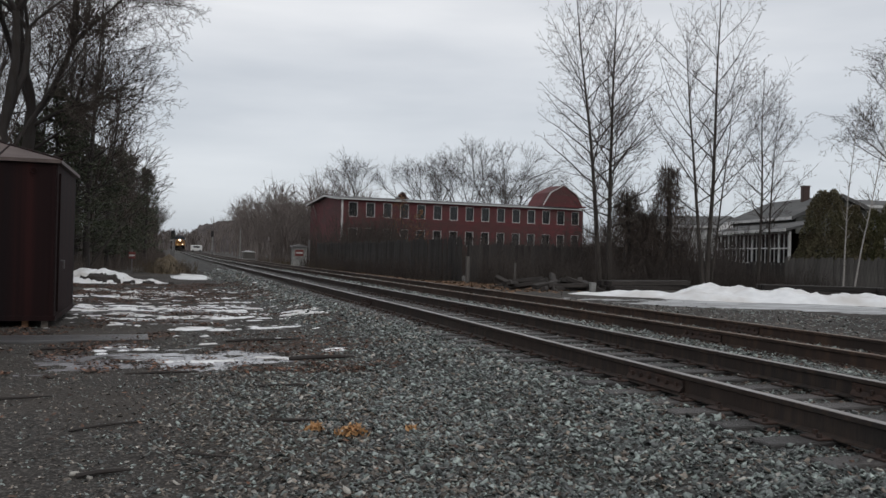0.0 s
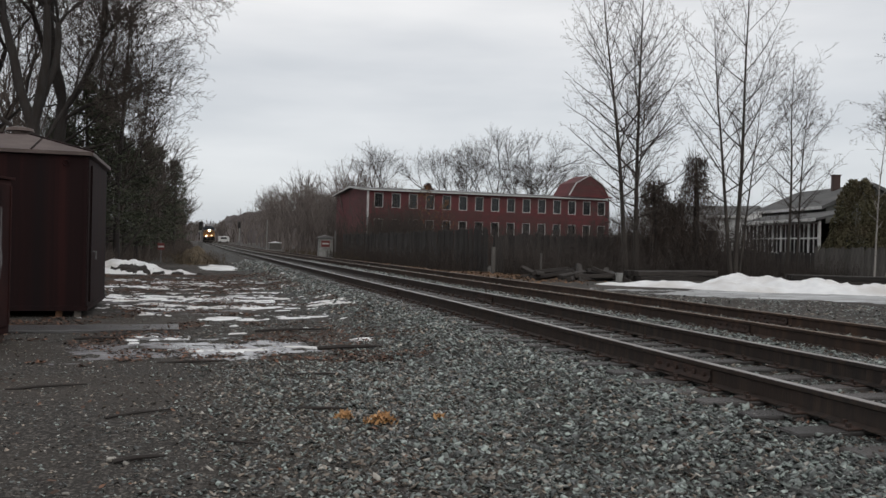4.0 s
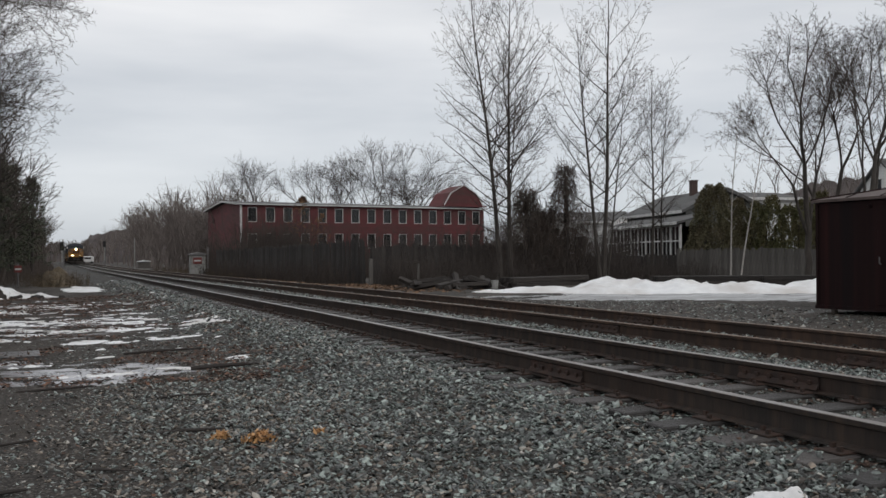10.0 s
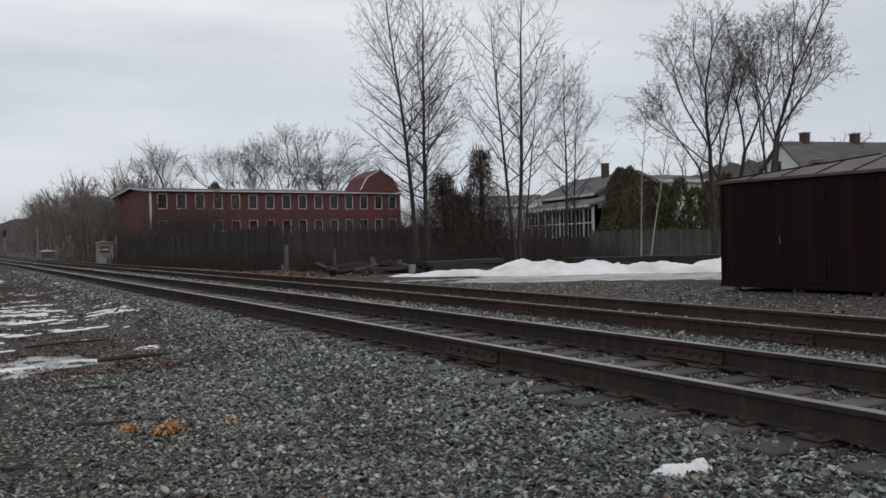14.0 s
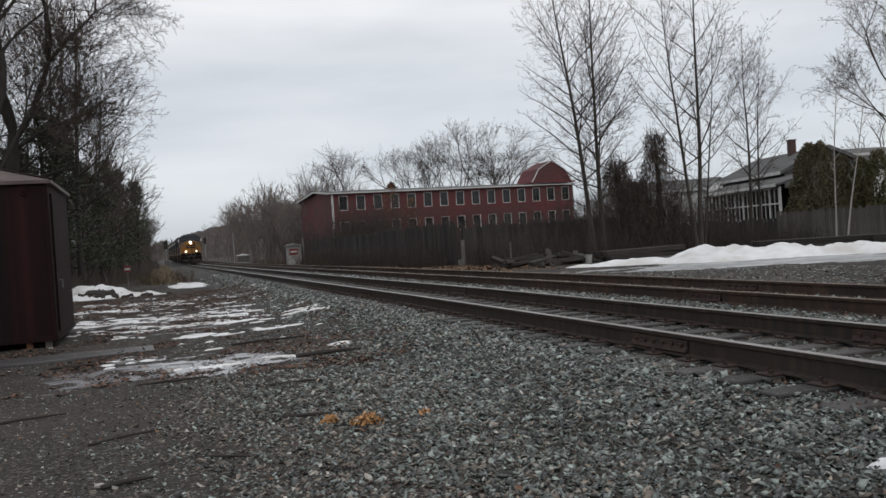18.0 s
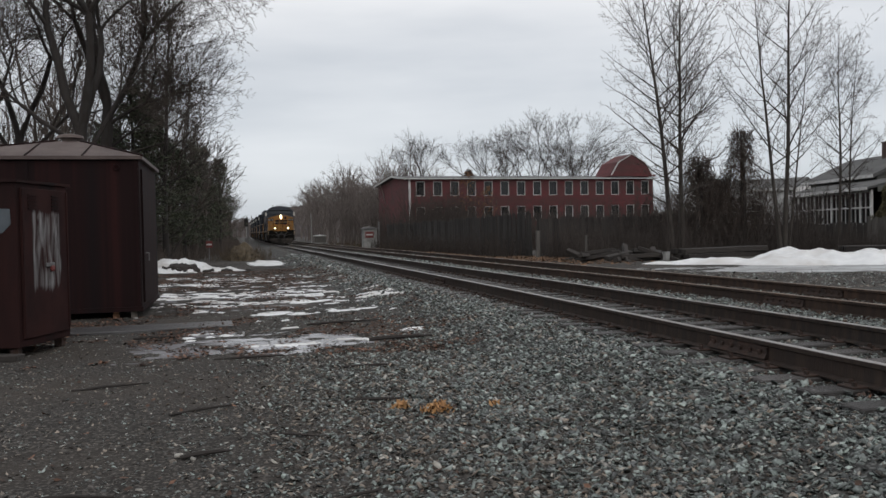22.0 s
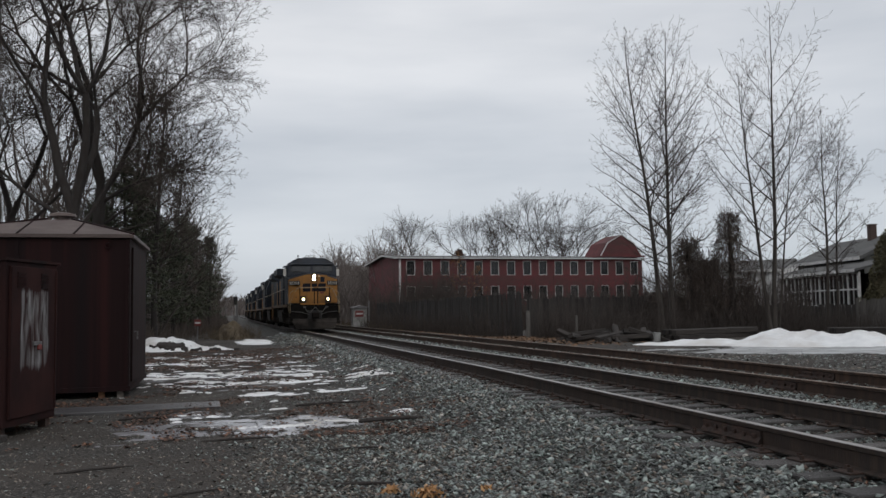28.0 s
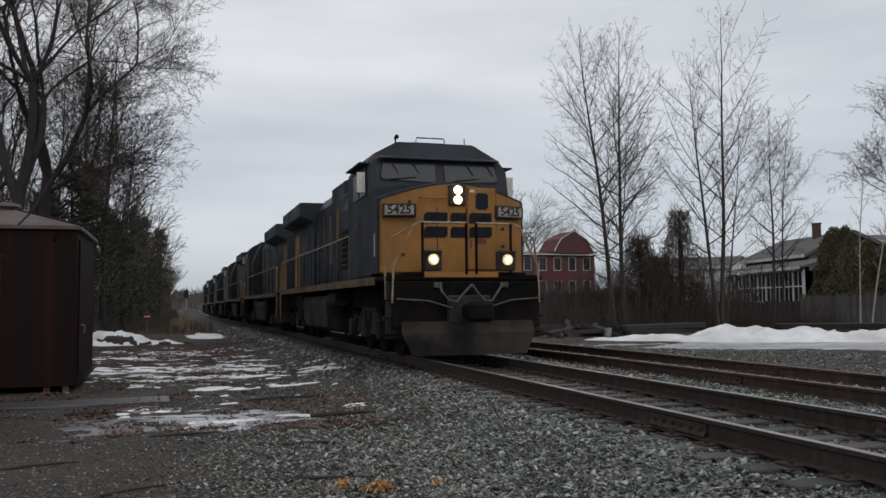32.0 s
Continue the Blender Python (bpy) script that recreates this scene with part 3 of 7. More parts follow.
def scatter_ballast():
    rng = random.Random(11)
    lots = {"grey": [], "brown": [], "pale": [], "rusty": []}
    fine = {"grey": [], "brown": [], "pale": []}

    def on_tie(x):
        return abs(x - 5.23) < 1.0

    def kind(x):
        k = rng.random()
        near_rail = min(abs(x - r) for r in (4.4775, 5.9825, 7.6875, 9.1925))
        return "pale" if k < 0.06 else "rusty" if k < 0.075 + 0.3 * smooth_step(0.45, 0.1, near_rail) else "brown" if k < 0.20 + 0.25 * smooth_step(3, 1, x) else "grey"

    # the bank and the bed, thick near the camera
    for y0, y1, density, lo, hi in ((-9, 1.6, 70, 0.02, 0.040), (1.6, 5, 1500, 0.010, 0.026), (5, 9, 1050, 0.012, 0.029), (9, 15, 420, 0.016, 0.034), (15, 30, 120, 0.025, 0.042), (30, 55, 36, 0.035, 0.06)):
        for _ in range(int(density * (y1 - y0) * 12.2)):
            x, y = rng.uniform(-2.4, 9.8), rng.uniform(y0, y1)
            if rng.random() < 0.3:
                y += rng.gauss(0, 0.8)
            far_side = smooth_step(8.5, 13, y)
            edge = smooth_step(-1.0 + 2.5 * far_side, 2.7 + 1.0 * far_side, x + 0.7 * noise.noise((x * 0.8, y * 0.5, 4)) + 0.12 * min(7.5, max(0, 9 - y)))
            if rng.random() > edge ** 1.5 or (on_tie(x) and rng.random() < 0.4):
                continue
            s = (lo + (hi - lo) * rng.random() ** 1.6) * (0.75 if on_tie(x) else 0.65 + 0.35 * edge)
            z = lay(x, y) + s * rng.uniform(-0.1, 0.75)
            if on_tie(x):
                z = min(z, -0.20 + fall(y))
            elif abs(x - 5.23) < 1.4 and rng.random() < 0.08:
                z = -0.198 + fall(y) + s * rng.uniform(-0.1, 0.3)
            lots[kind(x)].append((x, y, z, s))
    # fine gravel trodden into the yard, and the ground beyond the tracks
    for _ in range(85000):
        y = 1.7 + 15 * rng.random() ** 1.9
        x = rng.uniform(-1.4 - 0.33 * y, 2.6)
        if rng.random() < 0.25:
            x, y = x + rng.gauss(-0.3, 1.2), y + rng.gauss(-0.5, 1.3)
        s = 0.005 + (0.017 + 0.009 * smooth_step(-1, 1.5, x)) * rng.random() ** 2.2
        k = rng.random()
        if rng.random() < 0.35 * smooth_step(0.8, -0.8, x):
            continue
        fine["pale" if k < 0.045 else "brown" if k < 0.32 + 0.25 * smooth_step(1, -0.5, x) else "grey"].append((x, y, lay(x, y) - 0.001, s))
    for _ in range(16000):
        x, y = rng.uniform(-9, 2.4), rng.uniform(-9, 12)
        if y > 1.7 and x > -1.4 - 0.33 * y:
            continue
        s = 0.007 + 0.024 * rng.random() ** 2
        fine["pale" if rng.random() < 0.04 else "brown" if rng.random() < 0.5 else "grey"].append((x, y, lay(x, y) - 0.001, s))
    for _ in range(9000):
        x, y = rng.uniform(9.6, 17), rng.uniform(3, 26)
        s = rng.uniform(0.012, 0.045)
        k = rng.random()
        fine["pale" if k < 0.05 else "brown" if k < 0.3 else "grey"].append((x, y, lay(x, y), s))
    pebbles("ballast", lots["grey"], M["stone"], "blue-grey crushed stone ballast", seed=3)
    pebbles("ballast_brown", lots["brown"], M["stone_brown"], "brownish crushed stone among the ballast", seed=6)
    pebbles("ballast_rusty", lots["rusty"], M["stone_rusty"], "rust-stained stones along the rails", seed=9)
    pebbles("ballast_pale", lots["pale"], M["stone_pale"], "pale scattered stones among the ballast", seed=4)
    pebbles("yard_gravel", fine["grey"], M["stone"], "fine grey gravel trodden into the yard", seed=5, simple=True)
    pebbles("yard_gravel_brown", fine["brown"], M["stone_brown"], "fine brown gravel trodden into the yard", seed=7, simple=True)
    pebbles("yard_gravel_pale", fine["pale"], M["stone_pale"], "fine pale pebbles on the yard", seed=8, simple=True)


scatter_ballast()


# ---- bare trees ----
class Wood:
    """Collects tapered branches into two lots: thick wood and twigs."""

    def __init__(self):
        self.lots = {0: ([], []), 1: ([], [])}

    def tube(self, lot, pts, rad, sides):
        verts, faces = self.lots[lot]
        base = len(verts)
        for i, p in enumerate(pts):
            way = (pts[min(i + 1, len(pts) - 1)] - pts[max(i - 1, 0)]).normalized()
            side = way.cross(Vector((0.31, 0.17, 1)) if abs(way.z) < 0.9 else Vector((1, 0.2, 0))).normalized()
            up = side.cross(way)
            for k in range(sides):
                a = 2 * math.pi * k / sides
                verts.append(p + rad[i] * (math.cos(a) * side + math.sin(a) * up))
        for i in range(len(pts) - 1):
            for k in range(sides):
                a, b = base + i * sides + k, base + i * sides + (k + 1) % sides
                faces.append((a, b, b + sides, a + sides))

    def way(self, rng, start, d, length, bits, wander, lift):
        """A wandering line of points from start, bending upwards by lift."""
        pts, p, d = [start], start, d.normalized()
        for _ in range(bits):
            d = (d + Vector((rng.gauss(0, wander), rng.gauss(0, wander), rng.gauss(0, wander) + lift))).normalized()
            p = p + d * (length / bits)
            pts.append(p)
        return pts

    def spray(self, rng, start, d, length, radius, level, spec):
        """A side branch with ever finer twigs set left and right along it."""
        bits = (5, 3, 2, 1)[level]
        pts = self.way(rng, start, d, length, bits, spec["wander"], spec["lift"] * (1, 0.8, 0.5, 0.2)[level])
        thin = max(spec["least"], radius)
        self.tube(0 if level == 0 else 1, pts, [max(spec["least"] * 0.7, thin * (1 - 0.82 * i / bits)) for i in range(bits + 1)], (5, 3, 3, 3)[level])
        if level >= spec["levels"]:
            return
        count = int(length * 0.86 / spec["gap"][level] + rng.random())
        spin = rng.uniform(0, 6.283)
        for k in range(count):
            f = 0.14 + 0.86 * (k + rng.random()) / count
            i = min(bits - 1, int(f * bits))
            main = (pts[i + 1] - pts[i]).normalized()
            side = main.cross(Vector((0.2, 0.1, 1)) if abs(main.z) < 0.9 else Vector((1, 0, 0))).normalized()
            a = spin + 3.1416 * k + rng.gauss(0, 0.8)
            out = math.cos(a) * side + math.sin(a) * side.cross(main)
            angle = radians(rng.uniform(28, 58))
            long = spec["ratio"][level] * (0.35 * length + 0.75 * length * (1 - f)) * rng.uniform(0.55, 1.2)
            self.spray(rng, pts[i].lerp(pts[i + 1], f * bits - i), main * math.cos(angle) + out * math.sin(angle), max(0.12, long), radius * (1 - 0.8 * f) * 0.55, level + 1, spec)

    def stem(self, rng, start, lean, length, radius, spec):
        """An upright stem clothed with side branches that fill the crown's outline."""
        bits = 12
        pts = self.way(rng, start, lean, length, bits, spec["sway"], 0.02)
        rad = [radius * (1.2 if i == 0 else 1 - 0.93 * (i / bits) ** 0.9) for i in range(bits + 1)]
        self.tube(0, pts, rad, 8)
        count, low = int(spec["limbs"] * rng.uniform(0.9, 1.1)), spec["low"]
        for k in range(count):
            h = (k + rng.random()) / count
            f = low + (0.985 - low) * h
            i = min(bits - 1, int(f * bits))
            a = 2.4 * k + rng.gauss(0, 0.5)
            angle = radians(spec["open"][0] + (spec["open"][1] - spec["open"][0]) * h + rng.uniform(-9, 9))
            d = Vector((math.sin(angle) * math.cos(a), math.sin(angle) * math.sin(a), math.cos(angle)))
            long = spec["spread"] * max(0.22, math.sin(math.pi * (0.11 + 0.84 * h)) ** 0.8) * rng.uniform(0.65, 1.1)
            r = rad[i] + (rad[i + 1] - rad[i]) * (f * bits - i)
            self.spray(rng, pts[i].lerp(pts[i + 1], f * bits - i), d, long, min(r * 0.5, 0.011 * long + 0.008), 0, spec)

    def fork(self, rng, start, d, length, radius, depth, spec):
        """A limb that forks again and again, its last orders clothed with twigs."""
        bits = 5
        pts = self.way(rng, start, d, length, bits, spec["bend"], spec["rise"])
        end = radius * 0.72
        self.tube(0 if depth > 1 else 1, pts, [radius + (end - radius) * i / bits for i in range(bits + 1)], 7 if depth > 2 else 4)
        main = (pts[-1] - pts[-2]).normalized()
        side = main.cross(Vector((0.2, 0.1, 1)) if abs(main.z) < 0.9 else Vector((1, 0, 0))).normalized()
        spin = rng.uniform(0, 6.283)
        if depth > 0:
            many = 3 if rng.random() < spec["thirds"] else 2
            for k in range(many):
                a, angle = spin + 6.283 * k / many + rng.gauss(0, 0.3), radians(rng.uniform(*spec["split"]))
                out = math.cos(a) * side + math.sin(a) * side.cross(main)
                self.fork(rng, pts[-1], main * math.cos(angle) + out * math.sin(angle), length * rng.uniform(0.62, 0.9), end * (0.86 if k == 0 else rng.uniform(0.55, 0.75)), depth - 1, spec)
        if depth < spec["clad"]:
            n = spec["twigs"] + (0 if depth else 2)
            for k in range(n):
                f = 0.15 + 0.85 * (k + rng.random()) / n
                i = min(bits - 1, int(f * bits))
                way = (pts[i + 1] - pts[i]).normalized()
                a, angle = spin + 3.1416 * k + rng.gauss(0, 0.7), radians(rng.uniform(32, 66))
                out = math.cos(a) * side + math.sin(a) * side.cross(main)
                self.spray(rng, pts[i].lerp(pts[i + 1], f * bits - i), way * math.cos(angle) + out * math.sin(angle), spec["reach"] * rng.uniform(0.5, 1.15), radius * 0.34, spec["from_level"], spec)

    def put(self, tree, bark, twig):
        for lot, name, mat in ((0, "trunk", bark), (1, "crown", twig)):
            verts, faces = self.lots[lot]
            if faces:
                raw(name, verts, faces, mat, tree, smooth=True)


POPLAR = dict(limbs=44, low=0.15, spread=4.3, open=(66, 30), sway=0.018, wander=0.075, lift=0.075, gap=(0.30, 0.21, 0.17), ratio=(0.42, 0.48, 0.5), levels=3, least=0.0068)
FORKED = dict(POPLAR, limbs=20, low=0.24, spread=5.2, open=(56, 30), lift=0.06, gap=(0.34, 0.24, 0.2))
SAPLING = dict(POPLAR, limbs=30, spread=2.1, low=0.2, levels=2, gap=(0.26, 0.2, 0.2))
BIRCH = dict(POPLAR, limbs=22, spread=1.1, low=0.3, levels=2, open=(50, 30), gap=(0.2, 0.18, 0.2))
EDGE = dict(POPLAR, limbs=46, spread=4.3, low=0.10, open=(74, 34), wander=0.10, lift=0.05, gap=(0.27, 0.2, 0.18))
MAPLE = dict(wander=0.06, lift=0.05, gap=(0.30, 0.2, 0.17), ratio=(0.45, 0.48, 0.5), levels=3, least=0.0075, bend=0.05, rise=0.05, thirds=0.5, split=(13, 33), clad=3, twigs=6, reach=1.35, from_level=1)
MILL_TREE = dict(MAPLE, least=0.014, split=(14, 36), bend=0.08, rise=0.03, thirds=0.4, reach=1.5, twigs=7, levels=2, gap=(0.45, 0.36, 0.3))
OAK = dict(MAPLE, bend=0.09, rise=0.03, split=(16, 38), thirds=0.55, twigs=7, reach=1.75, least=0.0068, clad=3, wander=0.09, lift=0.06)


def bare_tree(place, height, trunks, spec, label, seed, bark="bark_grey", twig="twig", group="bare trees", name="bare_tree"):
    """trunks: rows of (offset x, offset y, lean x, lean y, share of the height, radius)."""
    rng, wood = random.Random(seed), Wood()
    for ox, oy, lx, ly, share, radius in trunks:
        wood.stem(rng, Vector((ox, oy, -0.2)), Vector((lx, ly, 1)), height * share, radius, spec)
    tree = thing(name, pose(place[0], place[1], lay(place[0], place[1])), label, "tree", group)
    wood.put(tree, M[bark], M[twig])
    return tree


def forked_tree(place, height, fork, radius, limbs, spec, label, seed, group, lean=0.0, name="oak_tree", depth=4, bark="bark", twig="twig"):
    """A trunk that forks into big limbs; limbs: rows of (lean x, lean y, share, radius, height up the trunk)."""
    rng, wood = random.Random(seed), Wood()
    pts = [Vector((lean * k * 0.2 + rng.gauss(0, 0.02) * k, rng.gauss(0, 0.03) * k, -0.2 + (fork + 0.2) * k / 5)) for k in range(6)]
    wood.tube(0, pts, [radius * (1.25 if k == 0 else 1 - 0.04 * k) for k in range(6)], 10)
    for lx, ly, share, r, at in limbs:
        k = min(4.99, at * 5)
        start = pts[int(k)].lerp(pts[int(k) + 1], k - int(k))
        wood.fork(rng, start + Vector((0, 0, -0.15)), Vector((lx, ly, 1)), (height - fork) * share * (0.36 if depth == 3 else 0.33), r, depth, spec)
    tree = thing(name, pose(place[0], place[1], lay(place[0], place[1])), label, "tree", group)
    wood.put(tree, M[bark], M[twig])
    return tree


def polar(azimuth, distance):
    return (distance * math.sin(radians(azimuth)), distance * math.cos(radians(azimuth)))


TALL = "tall slender grey bare tree behind the snow bank"
bare_tree(polar(28.7, 43), 15.9, ((-0.1, 0, -0.05, 0.0, 0.95, 0.14), (0.5, 0.1, 0.03, 0.02, 0.97, 0.14), (0.3, 0.3, 0.10, 0.05, 0.75, 0.06)), POPLAR, TALL + ", two trunks", 5)
bare_tree(polar(35.1, 43), 15.8, ((0, 0, -0.09, 0, 0.80, 0.11), (0.25, 0.1, 0.03, 0.0, 0.98, 0.13), (0.5, 0.2, 0.13, 0.0, 0.70, 0.06)), FORKED, TALL + ", forked low", 10)
bare_tree(polar(38.3, 50), 12.4, ((0, 0, 0.10, 0, 1.0, 0.10), (0.9, 0.3, 0.02, 0, 0.85, 0.08)), dict(POPLAR, limbs=30, spread=3.3, low=0.2), "thin bare tree by the grey house", 13)
for az, dist, high, leans, seed in ((47.7, 47, 12.0, ((-0.16, 0, 1.0, 0.14, 1.0), (0.08, 0.1, 0.85, 0.10, 1.0), (-0.42, 0, 0.8, 0.09, 0.9)), 17), (48.9, 49, 12.0, ((0.22, 0, 1.0, 0.13, 1.0), (-0.18, 0.3, 0.9, 0.09, 0.95)), 131),
                                    (51.2, 46, 12.8, ((0.14, 0, 1.05, 0.14, 1.0), (0.40, 0.1, 0.9, 0.10, 1.0), (-0.10, 0.1, 0.85, 0.09, 0.9)), 19)):
    forked_tree(polar(az, dist), high, 2.6, 0.18, leans, dict(MAPLE, twigs=4) if seed == 131 else MAPLE, "bare maple with a fine rounded crown behind the steel shed", seed, "bare trees", 0.0, "maple_tree", 3, "bark_grey")


# ---- red mill building ----
def build_mill():
    """Long two-storey red mill with a low gable roof; local x runs along its windowed front, y into it."""
    a, b = Vector((*polar(11.4, 90), 0)), Vector((*polar(27.4, 101), 0))
    along = (b - a).normalized()
    long = (b - a).length
    m = Matrix.Translation((a.x, a.y, 0)) @ Matrix.Rotation(math.atan2(along.y, along.x), 4, "Z")
    mill = thing("mill_building", m, "long two-storey red clapboard mill with white-trimmed windows", "building")
    top, deep, ridge = 6.35, 15.0, 6.85
    # front wall as piers and bands round the openings
    pitch, first = long / 15.2, 1.25
    cols = [first + pitch * k for k in range(15)]
    rows = ((1.85, 3.45), (4.60, 6.15))
    bm = bmesh.new()
    xs = [0]
    for c in cols:
        xs += [c - 0.5, c + 0.5]
    xs.append(long)
    zs = [-1.6, rows[0][0], rows[0][1], rows[1][0], rows[1][1], top]
    for i in range(len(xs) - 1):
        for j in range(len(zs) - 1):
            if i % 2 == 1 and j % 2 == 1:
                continue
            box(xs[i], 0, zs[j], xs[i + 1], 0.25, zs[j + 1], 0, bm)
    bmesh.ops.remove_doubles(bm, verts=bm.verts, dist=0.0005)
    part("front_wall", bm, M["red_siding"], mill)
    part("end_wall", prism([(0, -1.6), (deep, -1.6), (deep, top), (deep * 0.42, ridge), (0.26, top)], 0.0, 0.25, "x"), M["red_siding"], mill)
    part("far_end_wall", prism([(0, -1.6), (deep, -1.6), (deep, top), (deep * 0.42, ridge), (0.26, top)], long - 0.25, long, "x"), M["red_siding"], mill)
    part("back_wall", box(0.26, deep - 0.25, -1.6, long - 0.26, deep, top), M["red_siding"], mill)
    part("roof", prism([(-0.3, top + 0.0), (deep * 0.42, ridge + 0.12), (deep + 0.4, top + 0.0), (deep + 0.4, top + 0.13), (deep * 0.42, ridge + 0.25), (-0.3, top + 0.13)], -0.4, long + 0.4, "x"), M["shingle"], mill, "low grey roof")
    part("eaves_board", box(-0.42, -0.34, top + 0.01, long + 0.42, -0.302, top + 0.13), M["white_trim"], mill)
    part("corner_board", box(-0.05, -0.06, -0.8, 0.16, -0.004, top - 0.05), M["white_trim"], mill)
    part("rake_board", prism([(-0.3, top - 0.03), (deep * 0.42, ridge + 0.1), (deep + 0.4, top - 0.03), (deep + 0.4, top + 0.14), (deep * 0.42, ridge + 0.26), (-0.3, top + 0.14)], -0.46, -0.404, "x"), M["white_trim"], mill)
    frame_bm = bmesh.new()
    for c in (-0.5, 0.42):
        box(c, -0.05, 0, c + 0.08, 0.02, 1.95, 0, frame_bm)
    for z in (0, 1.87):
        box(-0.42, -0.05, z, 0.42, 0.02, z + 0.08, 0, frame_bm)
    frame = bpy.data.meshes.new("window_frame")
    frame_bm.to_mesh(frame)
    frame_bm.free()
    frame.materials.append(M["white_trim"])
    bars = bpy.data.meshes.new("glazing_grid")
    bb = box(-0.42, 0.09, 0.95, 0.42, 0.12, 1.0)
    box(-0.02, 0.09, 0.08, 0.02, 0.12, 1.87, 0, bb)
    bb.to_mesh(bars)
    bb.free()
    bars.materials.append(M["black"])
    pane = bpy.data.meshes.new("pane")
    pb = box(-0.5, 0.12, 0, 0.5, 0.14, 1.95)
    pb.to_mesh(pane)
    pb.free()
    pane.materials.append(M["dark_glass"])
    for z0, z1 in rows:
        for c in cols:
            w = link("window", pane, None, mill, m=pose(c, 0.1, z0) @ Matrix.Diagonal((1, 1, (z1 - z0) / 1.95, 1)))
            link("window_frame", frame, None, w)
            link("glazing_grid", bars, None, w)
    # gambrel-roofed head at the far end
    g0, g1 = long - 5.3, long - 0.1
    mid = (g0 + g1) / 2
    shape = [(g0, top + 0.30), (g0 + 0.95, top + 1.85), (mid, top + 2.75), (g1 - 0.95, top + 1.85), (g1, top + 0.30)]
    part("gambrel_gable", prism(shape, -0.1, 0.2), M["red_siding"], mill)
    wide = [(mid + (x - mid) * 1.025, z + 0.07) for x, z in shape]
    part("gambrel_roof", prism(wide + list(reversed([(mid + (x - mid) * 1.01, z - 0.02) for x, z in shape])), 0.21, 4.0), M["red_siding"], mill)
    part("gambrel_trim", prism(wide + list(reversed([(x, z + 0.004) for x, z in shape])), -0.16, -0.04), M["white_trim"], mill)
    part("gable_sill", box(g0 - 0.2, -0.53, top + 0.27, g1 + 0.2, -0.11, top + 0.42), M["red_siding"], mill)
    return mill


build_mill()


# ---- wooden fences ----
def board_fence(name, points, height, mat, label, seed, width=0.15, lean=0.0, single=300):
    f = thing(name, pose(0, 0, 0), label, "fence")
    rng = random.Random(seed)
    mesh = []
    for k in range(6):
        me = bpy.data.meshes.new("board")
        bm = box(-width / 2 + 0.004, -0.011, 0, width / 2 - 0.004, 0.011, height * (1 + 0.012 * (k - 3)))
        bm.to_mesh(me)
        bm.free()
        me.materials.append(M[mat])
        mesh.append(me)
    count = 0
    for (x0, y0), (x1, y1) in zip(points, points[1:]):
        long = math.hypot(x1 - x0, y1 - y0)
        turn = math.degrees(math.atan2(y1 - y0, x1 - x0))
        n = int(long / width)
        for k in range(n):
            s = (k + 0.5) / n
            x, y = x0 + (x1 - x0) * s, y0 + (y1 - y0) * s
            count += 1
            if count < single:
                link("board", rng.choice(mesh), None, f, m=pose(x, y, lay(x, y) - 0.05 + rng.uniform(-0.03, 0.03), rng.uniform(-1, 1), rng.uniform(-0.6, 0.6) + lean, turn))
        for k in range(int(long / 2.4) + 1):
            s = min(1, k * 2.4 / long)
            x, y = x0 + (x1 - x0) * s, y0 + (y1 - y0) * s
            part("post", box(-0.06, 0.03, -0.1, 0.06, 0.14, height * 1.02), M[mat], f, m=pose(x, y, lay(x, y), 0, 0, turn))
        for z in (0.4, height - 0.4):
            part("fence_rail", box(0, 0.013, z, long, 0.05, z + 0.09), M[mat], f, m=pose(x0, y0, (lay(x0, y0) + lay(x1, y1)) / 2, 0, 0, turn))
    return f


board_fence("board_fence", ((13.2, 76), (14.2, 60), (15.6, 44)), 2.45, "fence_wood", "tall dark weathered board fence along the railway", 3, 0.16)
board_fence("old_fence", ((15.8, 43.5), (22, 43), (25.5, 42.8)), 2.15, "fence_wood", "dark weathered board fence behind bare brush", 4, 0.18)
board_fence("low_fence", ((25.6, 42.8), (31, 42.5), (40, 39)), 1.5, "fence_wood", "low dark weathered board fence before the grey house", 5, 0.18)
board_fence("grey_fence", ((33.5, 40), (37.5, 33), (41, 27)), 1.75, "fence_grey", "low grey board fence by the parking ground", 6, 0.17)
fence_post = part("fence_post", box(-0.085, -0.085, 0, 0.085, 0.085, 1.35, 0.02), M["fence_grey"], None, "", pose(14.9, 41.2, lay(14.9, 41.2)))
tagged(fence_post, "pale weathered wooden post by the fence", "post")


